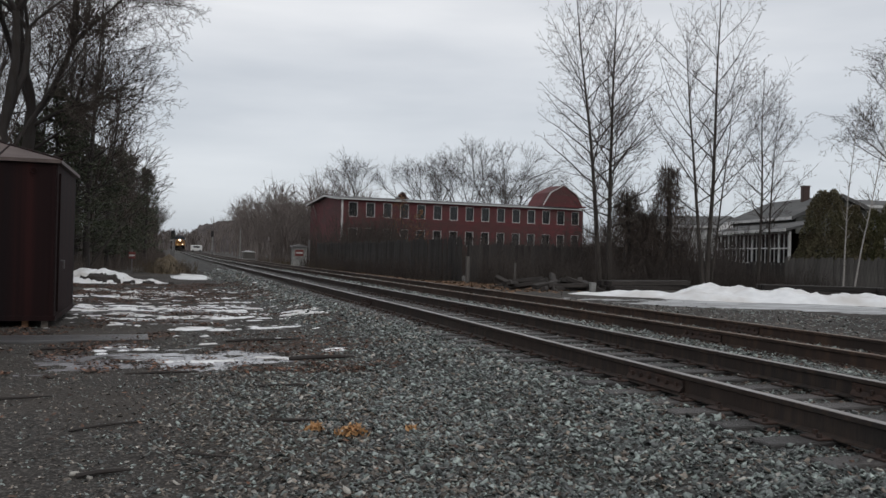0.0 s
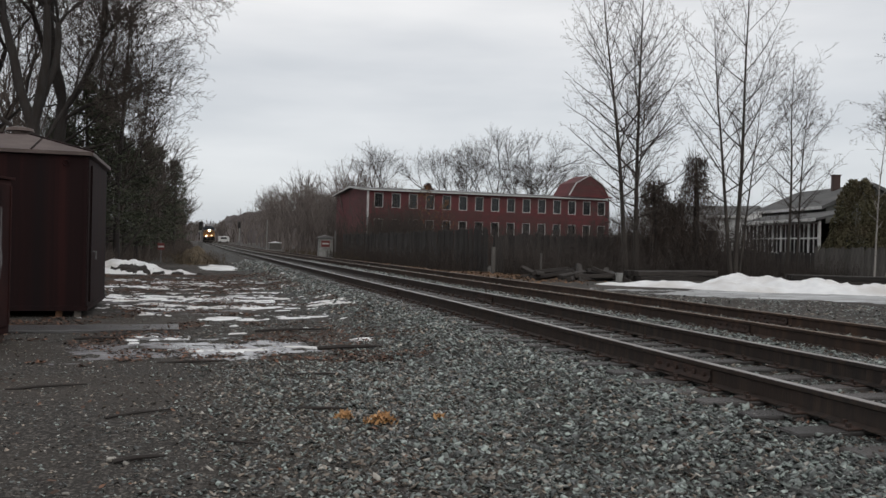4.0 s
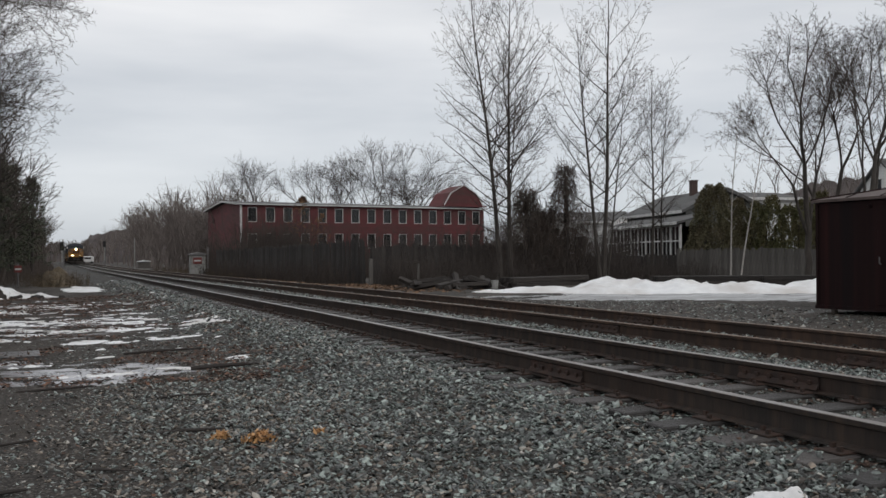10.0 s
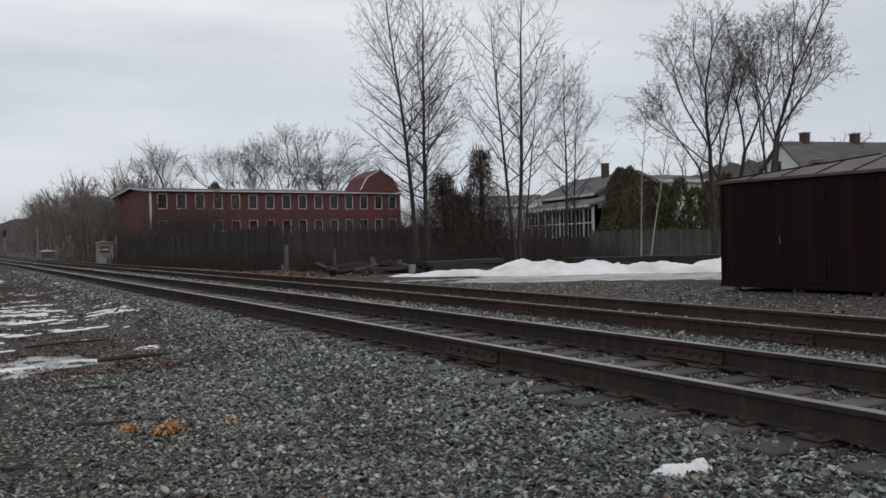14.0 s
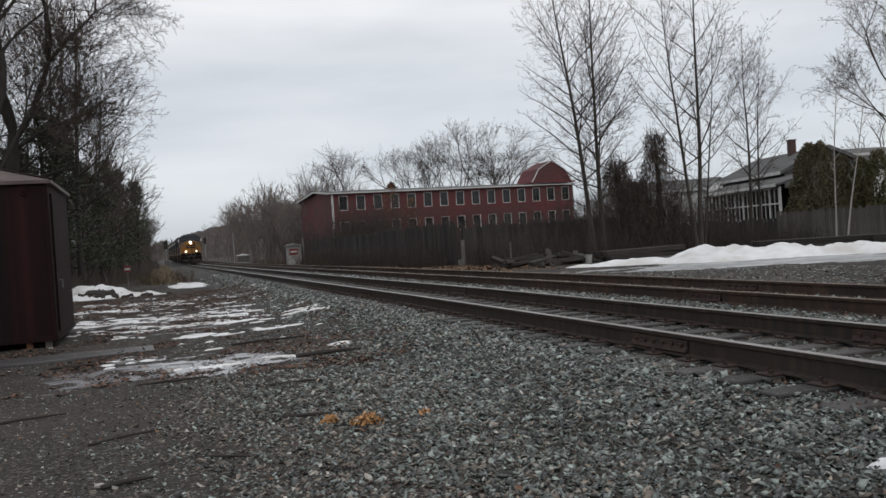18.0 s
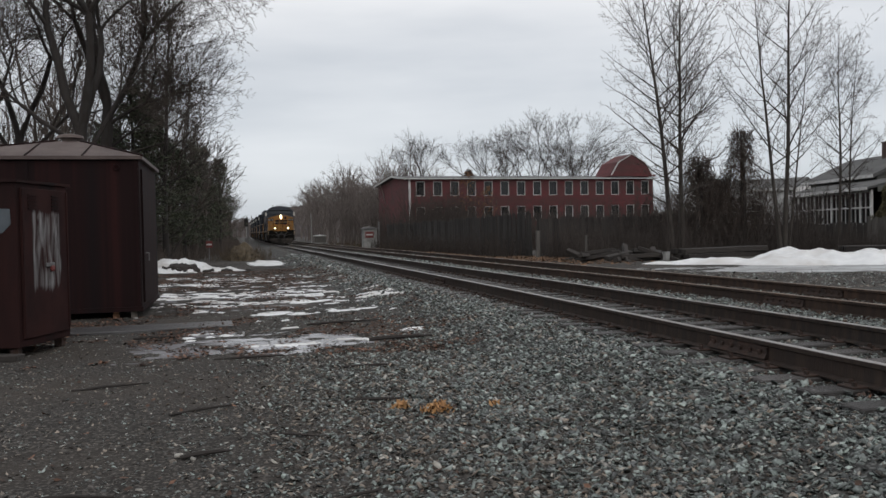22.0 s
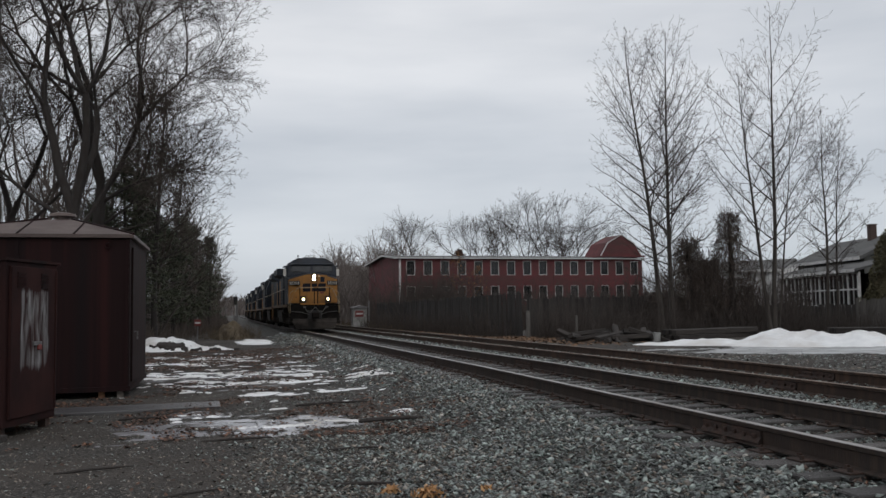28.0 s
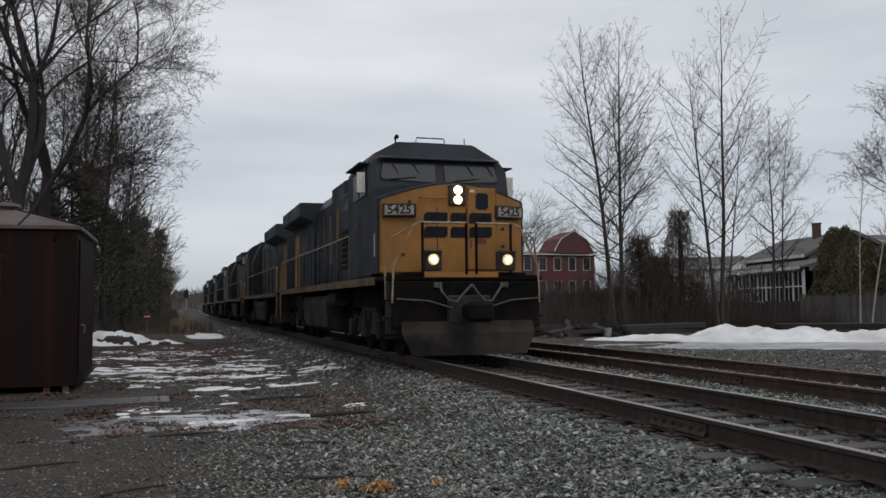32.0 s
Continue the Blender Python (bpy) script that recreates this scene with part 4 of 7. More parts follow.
# ---- steel sheds ----
def steel_shed(name, m, wide, deep, z0, z1, peak, label, doors, legs, panels=0, cap=0.0, apex=0.5, vent=0.5):
    """A steel relay hut on short legs with a low hipped roof; local x along its front, y into it."""
    s = thing(name, m, label, "shed", "steel sheds")
    bm = box(0, 0, z0, wide, deep, z1, 0.012)
    part("body", bm, M["shed_steel"], s)
    part("base_rail", box(-0.02, -0.02, z0 - 0.02, wide + 0.02, deep + 0.02, z0 + 0.06), M["shed_steel"], s)
    o = 0.07
    bm = bmesh.new()
    lo = [bm.verts.new((x, y, z1 + 0.01)) for x, y in ((-o, -o), (wide + o, -o), (wide + o, deep + o), (-o, deep + o))]
    ed = [bm.verts.new((x, y, z1 + 0.07)) for x, y in ((-o, -o), (wide + o, -o), (wide + o, deep + o), (-o, deep + o))]
    c = 0.22
    px = wide * apex
    hi = [bm.verts.new((px + a * c, deep / 2 + b * c, peak)) for a, b in ((-1, -1), (1, -1), (1, 1), (-1, 1))]
    for i in range(4):
        j = (i + 1) % 4
        bm.faces.new((lo[i], lo[j], ed[j], ed[i]))
        bm.faces.new((ed[i], ed[j], hi[j], hi[i]))
    bm.faces.new(hi)
    bm.faces.new(list(reversed(lo)))
    roof = part("roof", bm, M["shed_roof"], s, "low hipped sheet roof with raised seams")
    for i, (x, y) in enumerate(((-o, -o), (wide + o, -o), (wide + o, deep + o), (-o, deep + o))):
        part("seam", rod([(x, y, z1 + 0.075), (px + (-1, 1, 1, -1)[i] * c, deep / 2 + (-1, -1, 1, 1)[i] * c, peak + 0.006)], 0.022, 5), M["shed_steel"], roof)
    n = max(2, int(wide / 0.8))
    for k in range(1, n):
        x = wide * k / n
        t = 0.95 * min(1.0, (x + o) / (px - c + o) if x < px else (wide + o - x) / (wide + o - px - c))
        part("seam", rod([(x, -o, z1 + 0.075), (x, -o + (deep / 2 - c + o) * t, z1 + 0.075 + (peak - z1 - 0.07) * t)], 0.018, 5), M["shed_steel"], roof)
    vx = wide * vent
    vz = z1 + 0.07 + (peak - z1 - 0.07) * min(1.0, (vx + o) / (px + o))
    part("vent_cap", rod([(vx, deep / 2, vz - 0.05), (vx, deep / 2, vz + 0.05 + cap), (vx, deep / 2, vz + 0.055 + cap), (vx, deep / 2, vz + 0.10 + 1.4 * cap), (vx, deep / 2, vz + 0.13 + 1.4 * cap)], [0.14, 0.14, 0.25, 0.23, 0.10], 14), M["shed_roof"], s, "round sheet roof vent")
    for x, y in legs:
        part("leg", box(x - 0.05, y - 0.05, z0 - 0.16, x + 0.05, y + 0.05, z0 - 0.021), M["leg_block" if int(x * 10) % 2 else "rust_block"], s)
    for side, a, b in doors:
        if side == "front":
            d = part("door", box(a, -0.016, z0 + 0.12, b, -0.002, z1 - 0.14, 0.004), M["shed_steel"], s)
            part("door_handle", rod([(a + 0.1, -0.05, z0 + 1.0), (a + 0.1, -0.1, z0 + 1.0), (a + 0.1, -0.1, z0 + 1.15)], 0.015, 6), M["steel_grey"], d)
            for z in (z0 + 0.35, z1 - 0.4):
                part("hinge", rod([(b, -0.05, z - 0.06), (b, -0.05, z + 0.06)], 0.018, 6), M["shed_steel"], d)
        else:
            d = part("door", box(wide + 0.002, a, z0 + 0.12, wide + 0.035, b, z1 - 0.14, 0.006), M["shed_steel"], s)
            part("door_handle", rod([(wide + 0.05, a + 0.12, z0 + 1.0), (wide + 0.1, a + 0.12, z0 + 1.0), (wide + 0.1, a + 0.12, z0 + 0.86)], 0.016, 6), M["steel_grey"], d)
    for k in range(panels + 1):
        x = wide * k / max(1, panels)
        x = min(max(x, 0.045), wide - 0.045)
        part("wall_rib", box(x - 0.03, -0.028, z0 + 0.062, x + 0.03, -0.0125, z1 - 0.01), M["shed_steel"], s)
    for x in (wide * 0.33, wide * 0.9):
        part("lifting_eye", rod([(x + 0.05 * math.cos(a), -0.035, z1 - 0.13 + 0.05 * math.sin(a)) for a in np.linspace(0, 6.28, 9)], 0.012, 5, None, False), M["shed_steel"], s)
    return s


shed_near = steel_shed("steel_shed", pose(-5.3, 15.95, 0), 3.65, 3.3, -0.28, 2.36, 2.83, "dark brown steel shed with a hipped roof on short legs", (("side", 0.25, 1.25),),
                       ((0.3, 0.15), (3.2, 0.12), (3.5, 0.12), (0.3, 3.1), (3.4, 3.1)), 2, 0.02, 0.62, 0.62)
shed_far = steel_shed("steel_shed", pose(16.0, 14.3, 0.0, 0, 0, -86.7), 4.2, 3.2, -0.24, 2.14, 2.62, "dark brown steel railway shed beyond the tracks, streaked sheet walls", (("front", 1.55, 2.7),),
                      ((0.35, 0.15), (1.9, 0.12), (2.05, 0.12), (3.7, 0.12), (3.95, 0.12), (0.35, 3.0), (3.8, 3.0)), 1, 0.10, 0.80, 0.37)
part("number_panel", box(4.222, 0.35, 1.27, 4.235, 0.92, 1.80, 0.003), M["grey_panel"], shed_far, "grey blank metal panel")
sign = part("blue_plate", box(4.36, 0.44, 2.05, 4.375, 1.12, 2.30, 0.004), M["blue_sign"], shed_far, "small blue enamel plate with a white number")
tx = bpy.data.curves.new("numeral", "FONT")
tx.body, tx.size, tx.align_x, tx.align_y, tx.extrude, tx.offset = "24", 0.27, "CENTER", "CENTER", 0.002, 0.008
tmp = bpy.data.objects.new("numeral", tx)
scene.collection.objects.link(tmp)
digits = bpy.data.meshes.new_from_object(tmp.evaluated_get(bpy.context.evaluated_depsgraph_get()))
bpy.data.objects.remove(tmp)
link("numeral", digits, M["board_white"], sign, "", Matrix(((0, 0, 1, 4.3785), (1, 0, 0, 0.78), (0, 1, 0, 2.175), (0, 0, 0, 1))))
part("sign_bracket", rod([(4.21, 0.3, 2.25), (4.36, 0.55, 2.27), (4.368, 0.9, 2.31)], 0.015, 6), M["steel_grey"], shed_far)


def build_locker():
    m = pose(-2.58, 11.2, -0.42, 0, 0, -17)
    s = thing("steel_locker", m, "rusty brown steel equipment locker with pale scrawled paint on its side", "locker", "steel sheds")
    w, dp, h = 1.5, 1.25, 2.12
    part("body", box(-w, 0, 0.12, 0, dp, h, 0.01), M["locker_rust"], s)
    part("lid", prism([(-w - 0.03, h + 0.002), (0.03, h + 0.002), (0.03, h + 0.035), (-w / 2, h + 0.11), (-w - 0.03, h + 0.06)], -0.03, dp + 0.04), M["locker_rust"], s)
    for x, y in ((-w + 0.1, 0.1), (-0.1, 0.1), (-w + 0.1, dp - 0.1), (-0.1, dp - 0.1)):
        part("leg", box(x - 0.05, y - 0.05, 0, x + 0.05, y + 0.05, 0.119), M["rust"], s)
    part("grey_patch", prism([(-w + 0.1, 1.12), (-1.05, 1.20), (-0.86, 1.12), (-0.66, 1.34), (-0.48, 1.30), (-0.36, 1.46), (-0.16, 1.52), (-0.06, 1.62), (-0.07, 1.80), (-0.5, 1.83), (-w + 0.1, 1.81)], -0.006, -0.001), M["grey_panel"], s, "patch of grey paint")
    d = part("door", box(0.002, 0.08, 0.22, 0.03, dp - 0.06, h - 0.06, 0.005), M["graffiti"], s, "rusty door with pale paint runs")
    part("padlock", box(0.031, 0.70, 1.02, 0.065, 0.78, 1.09, 0.012), M["red_mark"], d, "small red padlock")
    part("hasp", box(0.031, 0.60, 1.08, 0.05, 0.80, 1.13, 0.004), M["steel_grey"], d)
    for y in (0.22, 0.78):
        for k in range(5):
            part("vent_slat", box(0.031, y, 1.80 + 0.042 * k, 0.043, y + 0.2, 1.818 + 0.042 * k), M["locker_rust"], d)
    for y in (0.10, dp - 0.08):
        part("door_edge", box(0.031, y - 0.015, 0.25, 0.042, y + 0.015, h - 0.08), M["locker_rust"], d)
    part("skid", box(-w - 0.1, -0.25, -0.02, 0.1, -0.05, 0.07, 0.01), M["old_timber"], s)


build_locker()
slab = part("boardwalk", box(-2.6, -0.42, 0, 1.9, 0.42, 0.07, 0.01), M["wet_board"], None, "", pose(-2.0, 13.9, -0.45, 0, 0, 2))
tagged(slab, "wet grey board platform lying before the steel shed", "platform")


# ---- snow, ice and litter ----
def patches(name, x0, x1, y0, y1, cell, want, rise, mat, label, category):
    """A thin broken sheet wherever want(x, y) is above nought."""
    nx, ny = int((x1 - x0) / cell), int((y1 - y0) / cell)
    idx, verts, faces = {}, [], []
    h = [[want(x0 + i * cell, y0 + j * cell) for i in range(nx + 1)] for j in range(ny + 1)]
    def vert(i, j):
        if (i, j) not in idx:
            x, y = x0 + i * cell, y0 + j * cell
            idx[i, j] = len(verts)
            verts.append((x, y, lay(x, y) + max(-0.015, min(1, h[j][i] * 6) * rise) if rise < 0.2 else lay(x, y) + max(-0.05, h[j][i])))
        return idx[i, j]
    for j in range(ny):
        for i in range(nx):
            if max(h[j][i], h[j][i + 1], h[j + 1][i], h[j + 1][i + 1]) > 0:
                faces.append((vert(i, j), vert(i + 1, j), vert(i + 1, j + 1), vert(i, j + 1)))
    ob = raw(name, verts, faces, M[mat], smooth=True)
    return tagged(ob, label, category, kind="stuff")


BANDS = ((26.2, 1.1, -2.4, 0.6, 0.7), (23.6, 0.6, 0.2, 3.0, 0.5), (21.3, 1.3, -2.0, 2.3, 0.86), (18.4, 0.9, -1.1, 3.2, 0.80), (15.8, 0.55, 0.2, 2.95, 0.72), (14.2, 0.25, 0.6, 2.2, 0.35), (12.6, 0.45, -0.9, 0.7, 0.56), (11.45, 0.5, -0.2, 1.6, 0.56))


def ridged(x, y, bands):
    """How far a spot lies inside the bands left between the ruts."""
    best = 0.0
    for yc, half, x0, x1, full in bands:
        v = 1 - ((y - yc + 0.10 * (x - x0) * math.sin(yc)) / (half * 1.5)) ** 2
        if v > 0:
            best = max(best, full * v * smooth_step(x0 - 0.5, x0 + 0.35, x) * smooth_step(x1 + 0.5, x1 - 0.5, x))
    return best


def yard_snow(x, y):
    b = ridged(x, y, BANDS)
    loose = 0.42 * smooth_step(15, 18, y) * smooth_step(34, 29, y) * smooth_step(3.6, 2.6, x) * smooth_step(-2.6, -1.6, x)
    if b < 0.02 and loose < 0.02:
        return -1.0
    n = 0.55 * noise.noise((x * 0.8, y * 1.9, 1.0)) + 0.65 * noise.noise((x * 2.0, y * 4.6, 7.0)) + 0.45 * noise.noise((x * 5.0, y * 8.5, 3.0)) + 0.3 * noise.noise((x * 11, y * 15, 3.0))
    return 0.9 * max(b, loose) + 1.25 * n - 0.86


def yard_ice(x, y):
    b = ridged(x, y, ((12.55, 0.5, -1.0, 0.7, 0.9), (11.3, 0.85, -1.4, 1.6, 1.15), (21.0, 1.6, -2.2, 1.6, 0.6), (17.6, 0.9, -1.4, 1.2, 0.6)))
    n = 0.8 * noise.noise((x * 1.0, y * 2.4, 21.0)) + 0.75 * noise.noise((x * 2.4, y * 5.2, 27.0)) + 0.45 * noise.noise((x * 6, y * 9, 27.0))
    return b + n - 0.80 if b > 0.02 else -1.0


patches("snow_patches", -4.2, 3.6, 9.8, 33, 0.05, yard_snow, 0.02, "snow", "thin ragged patches of old snow on the yard", "snow")
patches("ice_patches", -4.0, 2.6, 9.8, 28, 0.07, yard_ice, 0.006, "ice", "grey wet ice sheets on the yard", "ice")


def heap(cx, cy, rx, ry, height, seed, turn=0.0):
    c, s = math.cos(radians(turn)), math.sin(radians(turn))
    def f(x, y):
        u, v = ((x - cx) * c + (y - cy) * s) / rx, (-(x - cx) * s + (y - cy) * c) / ry
        r = u * u + v * v
        if r > 1.5:
            return -1
        return height * (1.0 - r) * (0.75 + 0.7 * noise.noise((x * 0.6, y * 0.6, seed)) + 0.34 * noise.noise((x * 1.7, y * 1.7, seed)) + 0.16 * noise.noise((x * 4, y * 4, seed)))
    return f


b1, b2, b3 = heap(19.1, 26.0, 2.6, 1.4, 0.64, 3.0, -32), heap(21.4, 24.4, 3.0, 1.4, 0.48, 8.0, -32), heap(24.0, 22.8, 3.0, 1.5, 0.50, 12.0, -30)
b5, b6 = heap(16.6, 27.9, 2.4, 0.8, 0.22, 15.0, -35), heap(28.0, 20.4, 4.0, 1.7, 0.42, 18.0, -28)
patches("snow_bank", 11, 31, 15, 33, 0.14, lambda x, y: max(b1(x, y), b2(x, y), b3(x, y), b5(x, y), b6(x, y)), 1.0, "snow", "long white bank of ploughed snow beyond the tracks", "snow")


def slush(x, y):
    u, v = ((x - 19.4) * 0.80 - (y - 21.3) * 0.60) / 6.8, ((x - 19.4) * 0.60 + (y - 21.3) * 0.80) / 2.5
    return 0.5 * noise.noise((x * 0.5, y * 1.1, 40)) + 0.35 * noise.noise((x * 1.4, y * 3.0, 42)) + 0.2 * noise.noise((x * 4, y * 7.0, 42)) + 0.46 - 0.5 * (u * u + v * v)


patches("slush_sheet", 11, 30, 14, 29, 0.14, slush, 0.02, "slush", "grey-white rutted slush before the snow bank", "slush")
c1, c2 = heap(-2.5, 36.6, 1.9, 1.5, 0.80, 2.0), heap(-1.1, 35.9, 1.5, 0.8, 0.30, 6.0)


def ragged(x, y):
    return 0.25 * max(0.0, noise.noise((x * 2.4, y * 2.4, 50)))


def bare_earth(x, y):
    """Dark clods lying on the heap's near side."""
    spot = 1 - ((x + 2.15) / 0.75) ** 2 - ((y - 35.62) / 0.42) ** 2 + 0.9 * noise.noise((x * 3.5, y * 3.5, 5)) + 0.6 * noise.noise((x * 9, y * 9, 5))
    edge = 0.35 - abs(y - 35.25) * 2.2 + 0.8 * noise.noise((x * 3.1, y * 3.1, 15)) - 0.5 * (x < -1.6)
    h = max(c1(x, y), c2(x, y)) - ragged(x, y)
    return max(0.02, h) + 0.06 + 0.05 * noise.noise((x * 7, y * 7, 1)) if max(spot, edge) > 0.25 and -3.2 < x < 0.6 else -1.0


patches("snow_heap", -6, 3, 32, 40, 0.12, lambda x, y: max(c1(x, y), c2(x, y)) - ragged(x, y), 1.0, "snow", "melting snow heap at the edge of the wood", "snow")
patches("earth_clods", -3.4, 0.8, 34.8, 36.4, 0.06, bare_earth, 1.0, "bark", "dark earth and twigs lying on the snow heap", "earth")
c3 = heap(1.5, 45.5, 1.0, 4.2, 0.10, 4.0)
patches("snow_strip", -1, 4, 40, 51, 0.12, lambda x, y: c3(x, y) + 0.08 * noise.noise((x * 1.8, y * 1.2, 61)) - 0.01, 1.0, "snow", "flat strip of old snow beside the ballast", "snow")
c4 = heap(3.44, 3.27, 0.19, 0.10, 0.05, 9.0, -40)
patches("snow_remnant", 2.9, 3.9, 2.8, 3.8, 0.016, lambda x, y: c4(x, y) + 0.05 * noise.noise((x * 9, y * 9, 71)) + 0.03 * noise.noise((x * 24, y * 24, 72)) - 0.012, 1.0, "snow", "small leftover clump of snow on the ballast", "snow")
c5 = heap(2.45, 12.2, 0.2, 0.22, 0.04, 9.0)
patches("snow_remnant", 2.0, 2.9, 11.8, 12.7, 0.03, c5, 1.0, "snow", "tiny leftover patch of snow on the ballast", "snow")


def shoulder_snow(x, y):
    return 0.5 * noise.noise((x * 2.5, y * 0.5, 2)) + 0.3 * noise.noise((x * 6, y * 1.6, 8)) - 0.06 - 2.2 * abs(x - 3.55)


patches("snow_line", 3.2, 3.9, 16, 60, 0.08, shoulder_snow, 0.02, "snow", "broken line of snow along the foot of the ballast", "snow")


# ---- woods, brush and far trees ----
WOODSIDE = "big bare oak at the edge of the wood beside the line"
FORKS = (((-0.30, 0.1, 1.0, 0.18, 1.0), (0.02, -0.1, 1.05, 0.17, 1.0), (0.45, 0.1, 1.0, 0.14, 1.0), (-1.0, 0.2, 0.7, 0.09, 0.92), (0.9, 0.0, 0.7, 0.07, 0.8)),
         ((0.12, 0.0, 1.05, 0.18, 1.0), (0.6, 0.1, 0.85, 0.13, 0.98), (1.5, -0.1, 0.5, 0.085, 0.93), (-0.25, 0.1, 0.95, 0.12, 1.0), (2.4, 0.1, 0.38, 0.06, 0.8)),
         ((-0.25, 0.2, 1.0, 0.13, 1.0), (0.3, -0.1, 1.0, 0.13, 1.0), (-0.9, -0.2, 0.7, 0.09, 0.85), (0.9, 0.1, 0.7, 0.09, 0.85)))
for az, dist, high, fork, radius, k, seed, lean in ((-9.1, 33, 16.5, 5.2, 0.29, 0, 21, -0.1), (-8.05, 36, 17, 6.4, 0.27, 1, 22, 0.25), (-12.6, 40, 16, 5.5, 0.22, 2, 23, 0), (-15.8, 38, 16, 5.5, 0.24, 2, 24, 0),
                                                    (-18.5, 36, 16, 6.0, 0.22, 2, 27, 0)):
    forked_tree(polar(az, dist), high, fork, radius, FORKS[k], OAK if k < 2 else dict(OAK, twigs=7, levels=2, least=0.009), WOODSIDE, seed, "oaks at the wood's edge", lean, depth=3)
for az, dist, high, radius, seed in ((-4.3, 44, 15.0, 0.17, 25), (-5.7, 43, 14.5, 0.11, 26), (-3.2, 55, 13.5, 0.13, 28), (-2.3, 70, 12.5, 0.13, 29), (-6.9, 48, 14, 0.12, 30)):
    bare_tree(polar(az, dist), high, ((0, 0, 0.02, 0, 1.0, radius),), EDGE if dist < 46 else dict(EDGE, levels=2, least=0.011), "straight dark bare tree at the edge of the wood", seed, "bark", "twig", "trees at the wood's edge")


FAR = dict(wander=0.08, lift=0.05, gap=(0.5, 0.5, 0.5), ratio=(0.45, 0.48, 0.5), bend=0.07, rise=0.04, thirds=0.5, split=(14, 38), clad=3, from_level=3, levels=3)


def far_trees(name, rows, label, seed, mat="twig_far_haze", twigs=8, thin=1.0, depth=2):
    """Distant bare trees in one mesh; rows of (x, y, height, spread)."""
    rng, wood = random.Random(seed), Wood()
    for x, y, h, r in rows:
        base = Vector((x, y, lay(x, y) - 0.2))
        low = h * rng.uniform(0.12, 0.3)
        wood.tube(1, [base, base + Vector((rng.gauss(0, 0.15), 0, low))], [0.013 * h * thin, 0.011 * h * thin], 4)
        spec = dict(FAR, least=0.008 * thin, twigs=twigs, reach=0.10 * h)
        for k in range(3):
            a = rng.uniform(0, 6.283)
            lean = rng.uniform(0.1, 1.0) * r / (0.5 * h)
            wood.fork(rng, base + Vector((0, 0, low * rng.uniform(0.85, 1.0))), Vector((math.cos(a) * lean, math.sin(a) * lean, 1)), (h - low) * rng.uniform(0.34, 0.42), 0.0065 * h * thin, depth, spec)
    verts, faces = wood.lots[1]
    more, other = wood.lots[0]
    n = len(verts)
    ob = raw(name, verts + more, faces + [tuple(i + n for i in f) for f in other], M[mat])
    return tagged(ob, label, "trees", kind="stuff")


def wooded_rise(name, line, label, seed):
    """A far hillside closed with bare trees; line of (azimuth, distance, height)."""
    verts, faces = [], []
    az0, az1 = line[0][0], line[-1][0]
    cols = 220
    for i in range(cols + 1):
        az = az0 + (az1 - az0) * i / cols
        k = max(j for j in range(len(line) - 1) if line[j][0] <= az + 1e-6)
        f = (az - line[k][0]) / (line[k + 1][0] - line[k][0])
        dist, h = line[k][1] + f * (line[k + 1][1] - line[k][1]), line[k][2] + f * (line[k + 1][2] - line[k][2])
        h *= 1 + 0.10 * noise.noise((az * 0.9, seed, 0)) + 0.10 * noise.noise((az * 5.0, seed, 3)) + 0.06 * noise.noise((az * 14.0, seed, 5))
        for s in (0, 0.35, 0.7, 1.0, 0.9):
            x, y = polar(az, dist + (40 * s if s != 0.9 else 55))
            verts.append((x, y, lay(x, y) - 0.5 + h * s ** 0.7))
        if i:
            for s in range(4):
                faces.append(((i - 1) * 5 + s, i * 5 + s, i * 5 + s + 1, (i - 1) * 5 + s + 1))
    return tagged(raw(name, verts, faces, M["far_wood"], smooth=True), label, "trees", kind="stuff")


wooded_rise("far_rise", ((-8, 430, 9), (1.5, 430, 8), (2.4, 420, 14), (5, 400, 17), (9, 380, 18), (14, 360, 12), (24, 330, 9)), "hazy brown wooded rise at the end of the line", 3)
wooded_rise("far_hill", ((24, 240, 6), (34, 240, 8), (44, 230, 14), (48, 220, 22), (53, 220, 23), (60, 220, 16), (80, 220, 12)), "low brown wooded hill beyond the houses", 8)
rw = random.Random(77)
rows = []
for k in range(84):
    y = 50 + 290 * (k / 84) ** 1.35
    x = -2.6 + 1.6 * smooth_step(45, 90, y) - abs(rw.gauss(0, 4.0))
    rows.append((x, y + rw.uniform(-3, 3), rw.uniform(6, 11), rw.uniform(2.0, 3.6)))
far_trees("wood_left", rows, "dense leafless wood along the railway line", 31, "twig", 7, 1.35)
rows = []
for k in range(34):
    x = rw.uniform(-42, -9)
    rows.append((x, rw.uniform(42, 80), rw.uniform(11, 17), rw.uniform(2, 4)))
far_trees("wood_behind_shed", rows, "dense leafless wood behind the steel shed", 32, "twig", 7, 1.0)
rows = []
for k in range(80):
    y = 115 + 215 * rw.random() ** 1.4
    x = 13.5 + 0.012 * y + abs(rw.gauss(0, 9))
    rows.append((x, y, rw.uniform(9, 14), rw.uniform(2.2, 4)))
for k in range(34):
    rows.append((rw.uniform(12.5, 21), rw.uniform(98, 140), rw.uniform(5, 11), rw.uniform(1.8, 3.4)))
far_trees("wood_right", rows, "leafless roadside wood beyond the red mill", 33, "twig_far_haze", 5, 1.6)
rows = [(rw.uniform(-16, 24), rw.uniform(380, 460), rw.uniform(9, 14), rw.uniform(3, 6)) for _ in range(60)]
far_trees("wood_distant", rows, "distant dark line of trees at the end of the track", 34, "twig_far_haze", 4, 4.0, 1)
